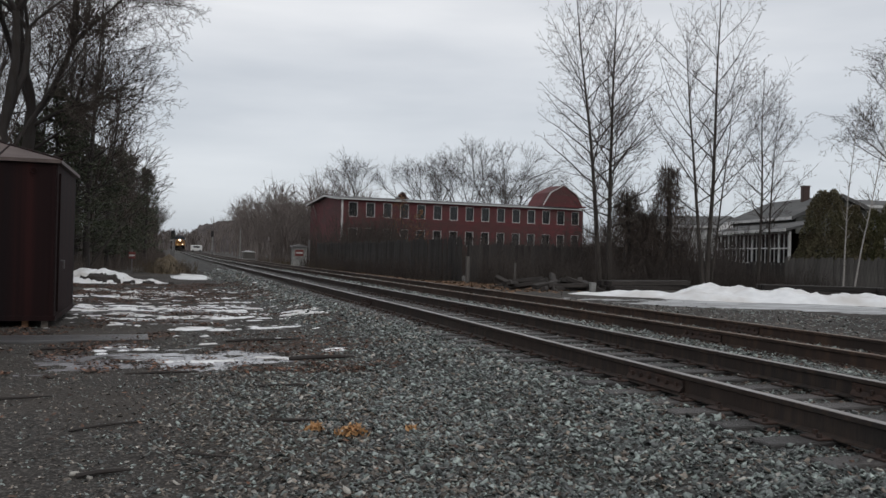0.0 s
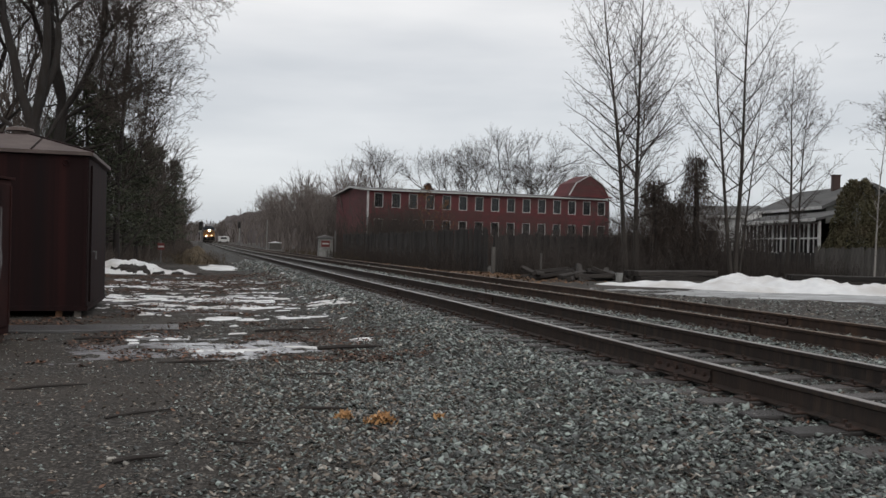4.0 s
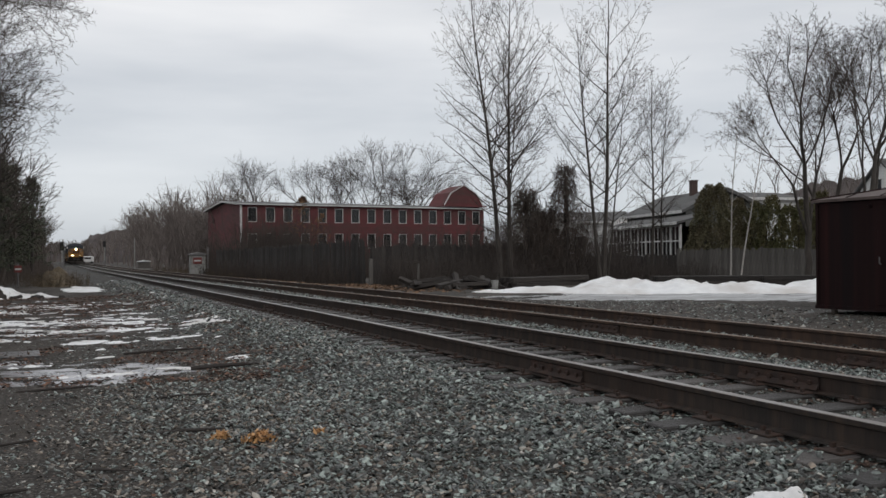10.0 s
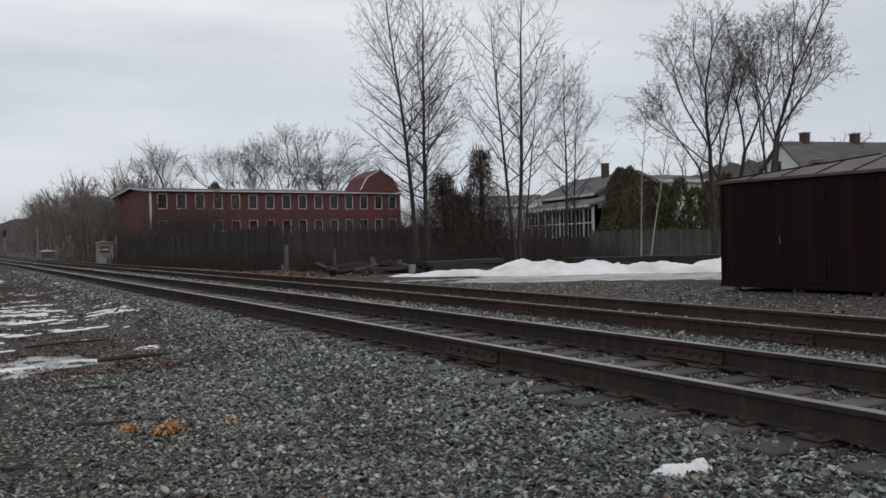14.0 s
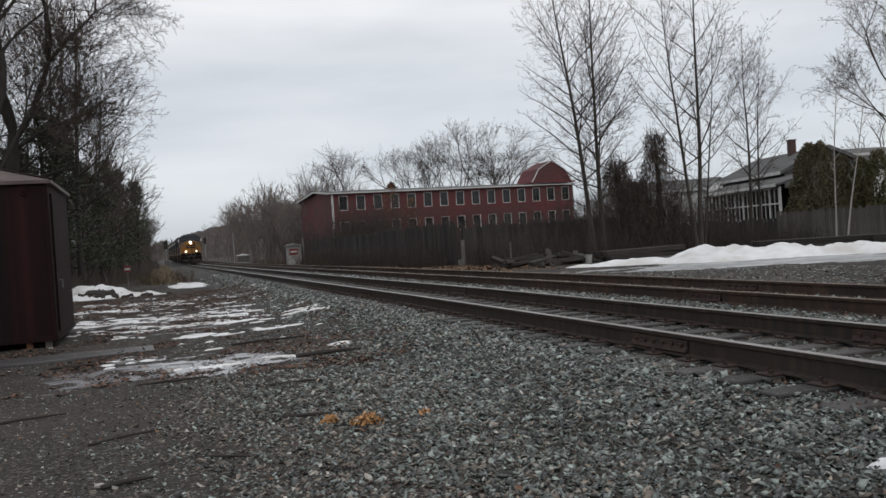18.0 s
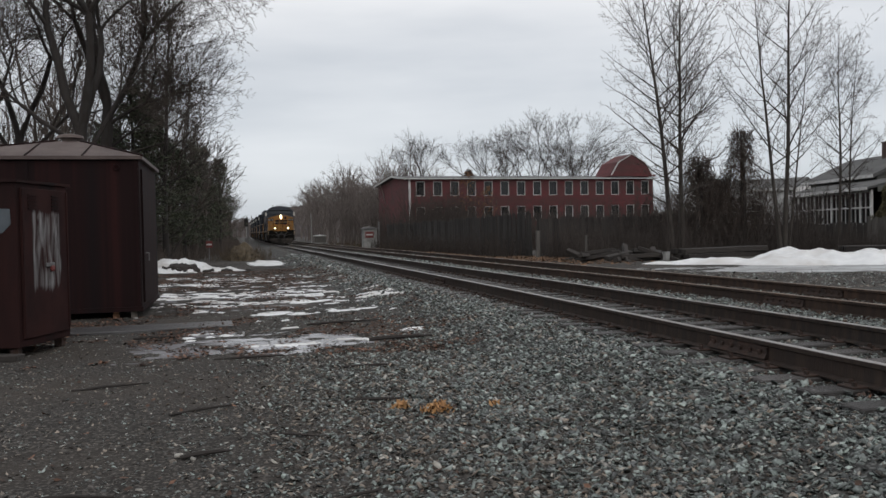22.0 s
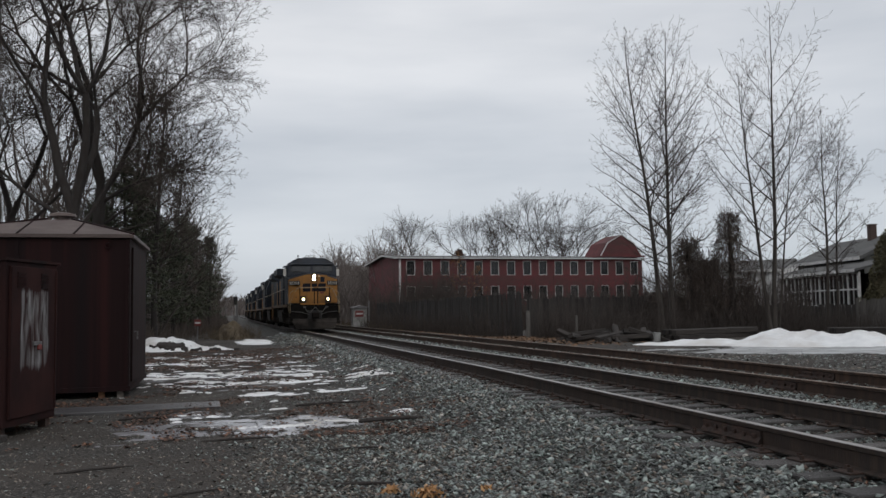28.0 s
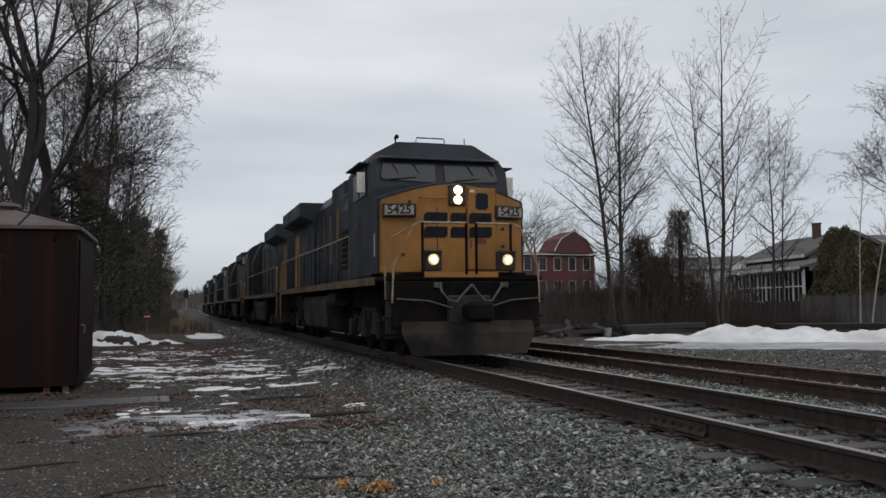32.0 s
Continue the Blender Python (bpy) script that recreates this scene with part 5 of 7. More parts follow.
rows = [(*polar(rw.uniform(44, 75), rw.uniform(90, 140)), rw.uniform(8, 13), rw.uniform(2.5, 4.5)) for _ in range(46)]
rows += [(*polar(rw.uniform(24, 44), rw.uniform(112, 150)), rw.uniform(5, 8), rw.uniform(2.5, 4)) for _ in range(30)]
far_trees("wood_beyond_houses", rows, "bare trees on the rise beyond the houses", 35, "twig_far_haze", 4, 1.6)
for k, (az, dist, high, spread) in enumerate(((12.4, 120, 14.2, 4.0), (16.6, 124, 15.2, 4.5), (17.8, 118, 15.2, 4.2), (19.8, 122, 17.4, 5.0), (21.6, 119, 17, 5.2), (22.7, 125, 15.2, 4.5), (23.6, 117, 13.5, 4))):
    forked_tree(polar(az, dist), high, 3.2, 0.22, ((rw.uniform(-0.3, -0.1), 0, 1.0, 0.16, 1.0), (rw.uniform(0.1, 0.35), 0.1, 1.0, 0.15, 1.0), (rw.uniform(-0.6, 0.6), -0.1, 0.8, 0.11, 0.9)), MILL_TREE, "bare spreading tree behind the red mill", 41 + k, "trees behind the mill", 0.0, "bare_tree", 3, "bark", "twig_dark")


def conifer(place, height, spread, seed, label, mat="needles", name="pine_tree", low=0.12, tufts=1500, ragged=1.0, width=0.10):
    """A trunk, drooping limbs and many small flat needle sprays."""
    rng = random.Random(seed)
    tree = thing(name, pose(place[0], place[1], lay(place[0], place[1])), label, "tree", "evergreens")
    wood, verts, faces = Wood(), [], []
    wood.tube(0, [Vector((0, 0, -0.2)), Vector((0.1, 0, height * 0.5)), Vector((0.0, 0.1, height * 0.97))], [0.02 * height, 0.013 * height, 0.02], 8)
    for k in range(int(tufts / 14)):
        f = low + (1 - low) * rng.random() ** 0.85
        a = rng.uniform(0, 6.283)
        r = spread * (1 - f) ** 0.75 * rng.uniform(0.55, 1.0 + 0.35 * ragged) + 0.15
        z = height * f
        p, q = Vector((0, 0, z)), Vector((math.cos(a) * r, math.sin(a) * r, z + r * rng.uniform(-0.15, 0.35)))
        wood.tube(0, [p, q], [0.03, 0.008], 3)
        for _ in range(14):
            c = p.lerp(q, 0.35 + 0.65 * rng.random() ** 0.6) + Vector((rng.gauss(0, 0.16), rng.gauss(0, 0.16), rng.gauss(0.02, 0.13)))
            for _ in range(4):
                d = Vector((rng.gauss(0, 1), rng.gauss(0, 1), rng.gauss(0.1, 0.6))).normalized() * rng.uniform(0.15, 0.36)
                s = d.cross(Vector((rng.gauss(0, 1), rng.gauss(0, 1), 1))).normalized() * width * rng.uniform(0.35, 0.8)
                n = len(verts)
                verts += [c, c + d * 0.5 + s, c + d, c + d * 0.5 - s]
                faces.append((n, n + 1, n + 2, n + 3))
    raw("trunk", *wood.lots[0], M["bark"], tree)
    raw("foliage", verts, faces, M[mat], tree)
    return tree


PINE = "dark green pine among the bare trees"
for az, dist, high, spread, seed in ((-6.2, 41, 8.3, 2.0, 51), (-5.0, 47, 8.6, 2.2, 52), (-3.9, 54, 7.0, 2.3, 53), (-2.7, 63, 8.0, 2.4, 54), (-7.6, 46, 7.0, 2.2, 56), (-0.95, 84, 8.6, 1.9, 57), (-2.0, 74, 8.8, 2.4, 58)):
    conifer(polar(az, dist), high, spread, seed, PINE, tufts=1500, ragged=1.8, width=0.05, low=0.12)


def round_shrub(name, place, radius, height, count, mat, label, seed, group=""):
    """A dense broad-headed evergreen: stems within an uneven shell of small sprays."""
    rng = random.Random(seed)
    s = thing(name, pose(place[0], place[1], lay(place[0], place[1])), label, "shrub", group)
    verts, faces = [], []
    for k in range(5):
        a = rng.uniform(0, 6.283)
        x, y = math.cos(a), math.sin(a)
        part("stem", rod([(0.1 * x, 0.1 * y, -0.1), (radius * 0.3 * x, radius * 0.3 * y, height * 0.4), (radius * 0.35 * x, radius * 0.35 * y, height * 0.7)], [0.06, 0.04, 0.01], 5), M["bark"], s)
    for k in range(count):
        a, f = rng.uniform(0, 6.283), rng.random() ** 0.9
        w = 0.10 + 0.94 * math.cos(1.5 * f ** 1.05) ** 0.95
        lump = 1 + 0.45 * noise.noise((math.cos(a) * 1.6, math.sin(a) * 1.6, f * 3 + seed)) + 0.25 * noise.noise((math.cos(a) * 4, math.sin(a) * 4, f * 8 + seed))
        r = radius * w * lump * (1 - 0.35 * rng.random() ** 2.5)
        c = Vector((r * math.cos(a), r * math.sin(a), height * f * (0.9 + 0.12 * lump)))
        d, e = Vector((rng.gauss(0, 0.6), rng.gauss(0, 0.6), rng.gauss(0.8, 0.6))).normalized() * rng.uniform(0.08, 0.2), Vector((rng.gauss(0, 1), rng.gauss(0, 1), rng.gauss(0, 0.5))).normalized() * rng.uniform(0.03, 0.06)
        n = len(verts)
        verts += [c, c + d * 0.5 + e, c + d, c + d * 0.5 - e]
        faces.append((n, n + 1, n + 2, n + 3))
    raw("foliage", verts, faces, M[mat], s)


round_shrub("arborvitae", polar(42.2, 56.5), 2.0, 5.6, 16000, "shrub_brown", "broad olive-brown arborvitae beside the grey house", 61)
round_shrub("arborvitae", polar(43.6, 57.5), 1.7, 4.8, 11000, "shrub_brown", "rounded olive-brown arborvitae by the grey fence", 62)
for k in range(6):
    round_shrub("hedge_shrub", polar(44.7 + 0.95 * k, 57 - 0.4 * k), 1.2, 4.5 + 0.4 * math.sin(k * 2.1), 5200, "shrub_green", "dull green hedge shrub behind the board fence", 63 + k, "hedge")
for az, dist, lean in ((43.2, 40.5, 0.02), (43.7, 40.8, 0.22)):
    bare_tree(polar(az, dist), 8.5, ((0, 0, lean, 0, 1.0, 0.045),), BIRCH, "slim white-barked birch by the grey fence", int(az * 10), "birch", "twig", "birches", "birch_tree")


def thicket(name, spots, label, seed, mat="twig", thin=1.0):
    """Upright wiry brush; spots of (x, y, height)."""
    rng, wood = random.Random(seed), Wood()
    for x, y, h in spots:
        p, z = Vector((x, y, lay(x, y) - 0.1)), h * rng.uniform(0.6, 1.1)
        q = p + Vector((rng.gauss(0, 0.24) * z, rng.gauss(0, 0.24) * z, z))
        m = p.lerp(q, 0.5) + Vector((rng.gauss(0, 0.06), rng.gauss(0, 0.06), 0)) * z
        wood.tube(1, [p, m, q], [0.012 * thin, 0.009 * thin, 0.004 * thin], 3)
        for _ in range(4):
            b = p.lerp(q, rng.uniform(0.25, 0.95))
            d = Vector((rng.gauss(0, 1), rng.gauss(0, 1), rng.gauss(0.8, 0.7))).normalized() * rng.uniform(0.2, 0.5) * (0.25 + 0.25 * z)
            wood.tube(1, [b, b + d], [0.006 * thin, 0.003 * thin], 3)
    ob = raw(name, *wood.lots[1], M[mat])
    return tagged(ob, label, "brush", kind="stuff")


rw = random.Random(5)
spots = []
for _ in range(1500):
    s = rw.random()
    spots.append((13.0 + 2.6 * s + rw.gauss(-0.9, 0.5), 74 - 30 * s + rw.uniform(-1, 1), rw.uniform(0.5, 1.9)))
for _ in range(3200):
    x = rw.uniform(15.2, 34)
    spots.append((x, 41.5 - 1.2 * rw.random() ** 2 * 4 + rw.uniform(-1, 0.6), rw.uniform(0.8, 2.3) * (1 if x < 25 else 0.65)))
thicket("fence_brush", spots, "wiry leafless brush along the board fences", 71, "twig_dark")
spots = [(rw.uniform(12.5, 21), rw.uniform(76, 87), rw.uniform(2.0, 4.6)) for _ in range(900)]
spots += [(*polar(rw.uniform(12.5, 27.0), rw.uniform(70, 86)), rw.uniform(2.0, 4.6)) for _ in range(2000)]
spots += [(*polar(rw.uniform(11.3, 15.5), rw.uniform(68, 84)), rw.uniform(3.0, 6.0)) for _ in range(900)]
thicket("mill_brush", spots, "tall bare brush before the red mill", 72, "twig_dark", 2.0)
spots = []
for _ in range(4200):
    y = 38 + 170 * rw.random() ** 1.5
    back = abs(rw.gauss(0, 3.0))
    spots.append((-2.6 + 3.2 * smooth_step(42, 90, y) - back, y, rw.uniform(0.3, 0.9) + min(2.6, 0.8 * back) * rw.random()))
spots += [(rw.uniform(-16, -4), rw.uniform(24, 45), rw.uniform(0.8, 3.0)) for _ in range(900)]
thicket("wood_edge_brush", spots, "tangled leafless brush at the edge of the wood", 73, "twig", 1.3)
spots = [(*polar(rw.uniform(26.5, 37), rw.uniform(46, 60)), rw.uniform(1.5, 4.2)) for _ in range(1300)]
thicket("garden_brush", spots, "bare saplings and brush behind the fence", 74, "twig_dark", 1.7)
spots = [(rw.uniform(10.4, 14.5) + 0.5, rw.uniform(60, 110), rw.uniform(0.3, 1.1)) for _ in range(500)]
thicket("line_side_weeds", spots, "dead weeds beside the second track", 75, "grass_dead", 1.2)


def vine_snag(place, height, spread, seed):
    rng, wood = random.Random(seed), Wood()
    t = thing("vine_snag", pose(place[0], place[1], lay(place[0], place[1])), "dead tree trunk smothered in dark brown vines", "tree", "vine-grown snags")
    part("trunk", rod([(0, 0, -0.2), (0.1, 0, height * 0.6), (0, 0, height)], [0.2, 0.14, 0.04], 8), M["bark"], t)
    for _ in range(2600):
        f = rng.random()
        a = rng.uniform(0, 6.283)
        r = spread * math.sqrt(rng.random()) * (0.35 + 1.1 * math.sin(min(1.0, 0.25 + f * 0.9) * 2.9) ** 2)
        p = Vector((math.cos(a) * r, math.sin(a) * r, height * f))
        d = Vector((rng.gauss(0, 0.6), rng.gauss(0, 0.6), rng.gauss(-0.3, 1.0))) * 0.45
        wood.tube(1, [p, p + d * 0.5 + Vector((0.06, 0, 0)), p + d], [0.014, 0.011, 0.005], 3)
    raw("vines", *wood.lots[1], M["vine"], t)


vine_snag(polar(30.2, 47), 5.0, 1.6, 81)
vine_snag(polar(31.3, 49), 4.0, 1.8, 84)
vine_snag(polar(32.8, 48), 6.4, 1.35, 83)


def leafy_sapling(place, height, seed):
    rng = random.Random(seed)
    t = bare_tree(place, height, ((0, 0, 0.05, 0, 1, 0.08),), dict(SAPLING, least=0.012), "young beech still holding tan dead leaves", seed, "bark", "twig", "", "beech_sapling")
    verts, faces = [], []
    for _ in range(260):
        f = rng.uniform(0.3, 1.0)
        r = height * 0.26 * math.sin(min(1, (1.1 - f) * 1.3) * 1.5) * rng.uniform(0.2, 1)
        a = rng.uniform(0, 6.283)
        c = Vector((math.cos(a) * r, math.sin(a) * r, height * f))
        d, s = Vector((rng.gauss(0, 1), rng.gauss(0, 1), rng.gauss(0, 1))).normalized() * 0.10, Vector((rng.gauss(0, 1), rng.gauss(0, 1), rng.gauss(0, 1))).normalized() * 0.07
        n = len(verts)
        verts += [c, c + d + s, c + 2 * d, c + d - s]
        faces.append((n, n + 1, n + 2, n + 3))
    raw("leaves", verts, faces, M["dead_leaf"], t)


leafy_sapling(polar(15.3, 82), 7.2, 91)
leafy_sapling(polar(16.6, 83), 6.0, 92)
conifer(polar(15.4, 112), 9.5, 2.2, 93, "rusty brown cedar behind the red mill", "litter", "cedar_tree", 0.1, 1100, 0.4, 0.16)


# ---- houses ----
def build_porch_house():
    a, b = Vector((*polar(40.1, 60), 0)), Vector((*polar(35.7, 71), 0))
    along = (b - a).normalized()
    long = (b - a).length
    m = Matrix.Translation(a) @ Matrix.Rotation(math.atan2(along.y, along.x), 4, "Z")
    h = thing("porch_house", m, "grey house with a glazed white-framed porch and a brick chimney", "house")
    # local y goes to the left of the run; the house lies at negative y, away from the railway
    part("house_wall", prism([(-2.6, -0.5), (-9.0, -0.5), (-9.0, 4.1), (-5.8, 5.55), (-2.6, 4.1)], 4.2, long + 2.5, "x"), M["house_grey"], h)
    part("house_roof", prism([(-2.1, 3.95), (-5.8, 5.6), (-9.6, 3.95), (-9.6, 4.18), (-5.8, 5.85), (-2.1, 4.18)], 3.8, long + 3.0, "x"), M["shingle"], h, "grey shingled gable roof")
    part("eaves_trim", box(3.8, -2.096, 3.96, long + 3.0, -2.06, 4.17), M["white_trim"], h)
    part("porch_base", box(0, -2.55, -0.5, long, 0, 0.75), M["house_grey"], h)
    part("porch_roof", prism([(0.35, 3.02), (-2.58, 3.72), (-2.58, 3.86), (0.35, 3.16)], -0.3, long + 0.3, "x"), M["shingle"], h)
    part("porch_fascia", box(-0.3, 0.352, 2.98, long + 0.3, 0.39, 3.17), M["white_trim"], h)
    part("porch_back", box(0.2, -2.5, 0.752, long - 0.2, -2.4, 3.0), M["black"], h)
    n = 9
    for k in range(n + 1):
        x = long * k / n
        part("porch_post", box(x - 0.09, -0.12, 0.752, x + 0.09, 0.02, 3.0), M["white_trim"], h)
    for k in range(n):
        x0, x1 = long * k / n + 0.08, long * (k + 1) / n - 0.08
        w = part("porch_window", box(x0, -0.07, 0.8, x1, -0.05, 2.95), M["dark_glass"], h)
        fb = box(x0, -0.045, 0.8, x1, 0.0, 0.9)
        box(x0, -0.045, 1.85, x1, 0.0, 1.94, 0, fb)
        box(x0, -0.045, 2.87, x1, 0.0, 2.95, 0, fb)
        box((x0 + x1) / 2 - 0.025, -0.045, 0.9, (x0 + x1) / 2 + 0.025, 0.0, 2.87, 0, fb)
        part("window_frame", fb, M["white_trim"], w)
    ch = part("chimney", box(7.9, -5.55, 4.8, 8.35, -5.05, 6.65, 0.02), M["brick_red"], h, "red brick chimney")
    part("chimney_cap", box(7.85, -5.6, 6.651, 8.40, -5.0, 6.73, 0.02), M["brick_red"], ch)
    part("vent_pipe", rod([(3.0, -3.4, 4.6), (3.0, -3.4, 5.1)], 0.08, 8), M["white_trim"], h)


build_porch_house()


def gable_house(name, az0, d0, az1, d1, deep, eave, ridge, wall, label, windows=(), chimneys=(), gable_first=True):
    a, b = Vector((*polar(az0, d0), 0)), Vector((*polar(az1, d1), 0))
    along = (b - a).normalized()
    long = (b - a).length
    h = thing(name, Matrix.Translation(a) @ Matrix.Rotation(math.atan2(along.y, along.x), 4, "Z"), label, "house", "houses")
    part("house_wall", prism([(0, -0.6), (deep, -0.6), (deep, eave), (deep / 2, ridge - 0.15), (0, eave)], 0, long, "x"), M[wall], h)
    slope = (ridge - eave) / (deep / 2)
    part("house_roof", prism([(-0.5, eave - 0.5 * slope + 0.03), (deep / 2, ridge - 0.10), (deep + 0.5, eave - 0.5 * slope + 0.03), (deep + 0.5, eave - 0.5 * slope + 0.22), (deep / 2, ridge + 0.1), (-0.5, eave - 0.5 * slope + 0.22)], -0.4, long + 0.4, "x"), M["shingle"], h)
    part("eaves_trim", box(-0.42, -0.53, eave - 0.5 * slope - 0.03, long + 0.42, -0.502, eave - 0.5 * slope + 0.22), M["white_trim"], h)
    for x, z, face in windows:
        if face == "front":
            w = part("window", box(x - 0.45, -0.03, z, x + 0.45, -0.004, z + 1.4), M["dark_glass"], h)
            fb = box(x - 0.55, -0.05, z - 0.1, x - 0.452, -0.003, z + 1.5)
            box(x + 0.452, -0.05, z - 0.1, x + 0.55, -0.003, z + 1.5, 0, fb)
            box(x - 0.45, -0.05, z + 0.67, x + 0.45, -0.031, z + 0.73, 0, fb)
        else:
            w = part("window", box(-0.03, x - 0.45, z, -0.004, x + 0.45, z + 1.4), M["dark_glass"], h)
            fb = box(-0.05, x - 0.55, z - 0.1, -0.003, x - 0.452, z + 1.5)
            box(-0.05, x + 0.452, z - 0.1, -0.003, x + 0.55, z + 1.5, 0, fb)
        part("window_frame", fb, M["white_trim"], w)
    for x in chimneys:
        c = part("chimney", box(x - 0.35, deep / 2 - 0.35, ridge - 0.4, x + 0.35, deep / 2 + 0.35, ridge + 0.85, 0.02), M["brick_red"], h)
        part("chimney_cap", box(x - 0.42, deep / 2 - 0.42, ridge + 0.851, x + 0.42, deep / 2 + 0.42, ridge + 0.97), M["concrete"], c)


gable_house("white_house", 53.4, 86, 59.2, 94, 8.0, 6.2, 9.6, "house_white", "white house with a grey roof and two chimneys behind the trees", ((2.5, 3.6, "front"), (6, 3.6, "front"), (3, 3.6, "end"), (6, 3.6, "end"), (4.5, 6.4, "end")), (2.6, 8.4))
gable_house("flat_house", 43.2, 84, 47.2, 88, 8.0, 6.1, 6.9, "house_white", "pale house with a low roof behind the hedge", ((1.5, 4.1, "front"), (4, 4.1, "front")), ())
gable_house("white_barn", 29.5, 100, 35.8, 96, 8.0, 4.6, 5.8, "house_white", "long low white building behind the trees", ((2, 1.6, "front"), (5, 1.6, "front"), (8, 1.6, "front")), ())


# ---- line-side things ----
def signal_mast(x, y, high, label):
    s = thing("signal_mast", pose(x, y, lay(x, y)), label, "railway signal", "railway signals")
    part("mast", rod([(0, 0, -0.2), (0, 0, high)], 0.09, 8), M["concrete"], s)
    part("base_box", box(-0.35, -0.3, 0, 0.35, 0.3, 1.1, 0.02), M["steel_grey"], s)
    hd = part("signal_head", box(-0.3, -0.25, high - 0.2, 0.3, -0.1, high + 1.2, 0.05), M["black"], s)
    for z in (0.05, 0.5, 0.95):
        part("lens_hood", rod([(0, -0.25, high + z), (0, -0.5, high + z)], 0.11, 8), M["black"], hd)
    part("ladder", box(0.12, -0.05, 0.3, 0.36, 0.0, high), M["steel_grey"], s)


signal_mast(1.9, 150, 3.2, "tall black-headed railway signal on a pale mast")
signal_mast(11.2, 205, 4.3, "black-headed railway signal beyond the second track")
pole = part("pole", rod([(0, 0, -0.2), (0, 0, 4.6)], [0.1, 0.07], 8), M["concrete"], None, "", pose(11.4, 133, lay(11.4, 133)))
tagged(pole, "thin pale pole beside the line", "pole")


def relay_cabinet(x, y, w, dp, high, mat, top, label):
    c = thing("relay_cabinet", pose(x, y, lay(x, y)), label, "cabinet", "relay cabinets")
    part("body", box(-w / 2, -dp / 2, 0.15, w / 2, dp / 2, high, 0.02), M[mat], c)
    part("roof", prism([(-w / 2 - 0.12, high), (w / 2 + 0.12, high), (w / 2 + 0.12, high + 0.08), (0, high + 0.25), (-w / 2 - 0.12, high + 0.08)], -dp / 2 - 0.12, dp / 2 + 0.12), M[top], c)
    part("plinth", box(-w / 2 - 0.1, -dp / 2 - 0.1, -0.15, w / 2 + 0.1, dp / 2 + 0.1, 0.149), M["concrete"], c)
    return c


relay_cabinet(12.4, 130, 1.6, 1.2, 1.1, "fence_grey", "snow", "low dark line-side hut with a snow-white roof")
kiosk = relay_cabinet(11.4, 74.5, 1.2, 1.0, 1.75, "concrete", "steel_grey", "pale grey line-side box with a red notice")
part("notice", box(-0.42, -0.545, 1.0, 0.3, -0.505, 1.55), M["red_mark"], kiosk, "red and white notice")
part("notice_bar", box(-0.34, -0.56, 1.22, 0.22, -0.546, 1.34), M["white_trim"], kiosk)
part("side_frame", box(0.8, -0.1, 0, 0.92, 0.1, 2.4), M["steel_grey"], kiosk)
van = thing("parked_van", pose(9.9, 262, lay(9.9, 262)), "small white van parked by a far level crossing", "van")
part("body", box(-1.6, -0.9, 0.35, 1.6, 0.9, 2.0, 0.15), M["house_white"], van)
part("window", box(-0.9, -0.92, 1.25, 0.9, -0.89, 1.75), M["dark_glass"], van)
for x in (-1.0, 1.0):
    part("wheel", rod([(x, -0.95, 0.33), (x, -0.7, 0.33)], 0.33, 12), M["black"], van)

def hummock(x, y):
    u, v = (x - 0.35) / 1.25, (y - 53) / 2.6
    return 1.0 * (1 - u * u - v * v) * (0.8 + 0.5 * noise.noise((x * 1.1, y * 1.1, 9)) + 0.25 * noise.noise((x * 4, y * 4, 9)))


patches("earth_mound", -1.4, 2.2, 49.5, 56.5, 0.12, hummock, 1.0, "mound", "brown hummock of earth and dead grass beside the line", "mound")
hay = random.Random(66)
thicket("mound_grass", [(0.35 + hay.gauss(0, 0.7), 52.5 + hay.gauss(0, 1.3), hay.uniform(0.3, 1.0)) for _ in range(700)], "dead grass on the earth mound", 67, "grass_dead", 0.9)
sgn = thing("track_sign", pose(-1.45, 50, lay(-1.45, 50)), "small red sign with a white bar on a post", "sign")
part("post", rod([(0, 0, -0.2), (0, 0, 1.3)], 0.035, 6), M["steel_grey"], sgn)
part("plate", box(-0.18, -0.06, 0.80, 0.18, -0.036, 1.16, 0.01), M["red_mark"], sgn)
part("plate_bar", box(-0.15, -0.066, 0.93, 0.15, -0.061, 1.02), M["white_trim"], sgn)
lean_log = part("leaning_trunk", rod([(0, 0, 0), (0.9, 0.2, 1.5), (1.9, 0.3, 2.9)], [0.07, 0.055, 0.03], 7), M["bark_grey"], None, "", pose(-3.4, 44, lay(-3.4, 44)))
tagged(lean_log, "pale dead trunk leaning at the wood's edge", "dead trunk")
fallen = part("fallen_limb", rod([(0, 0, 0), (1.6, 0.2, 0.9), (3.6, 0.3, 1.5)], [0.10, 0.07, 0.03], 7), M["bark_grey"], None, "", pose(-6.6, 39.5, 3.6))
tagged(fallen, "pale broken limb hung up in the trees", "dead limb")


# ---- timbers and debris beyond the tracks ----
def timber_stack(name, place, turn, count, long, label, seed):
    rng = random.Random(seed)
    t = thing(name, pose(place[0], place[1], lay(*place), 0, 0, turn), label, "timber stack", "timber stacks")
    for k in range(count):
        layer, col = divmod(k, 4)
        x = rng.uniform(-0.3, 0.3)
        part("timber", box(-long / 2 + x, -0.55 + 0.28 * col, 0.22 * layer, long / 2 + x, -0.30 + 0.28 * col, 0.22 * layer + 0.21, 0.015), M["old_timber"], t, "", pose(0, 0, 0, 0, 0, rng.uniform(-1.5, 1.5)))
    return t


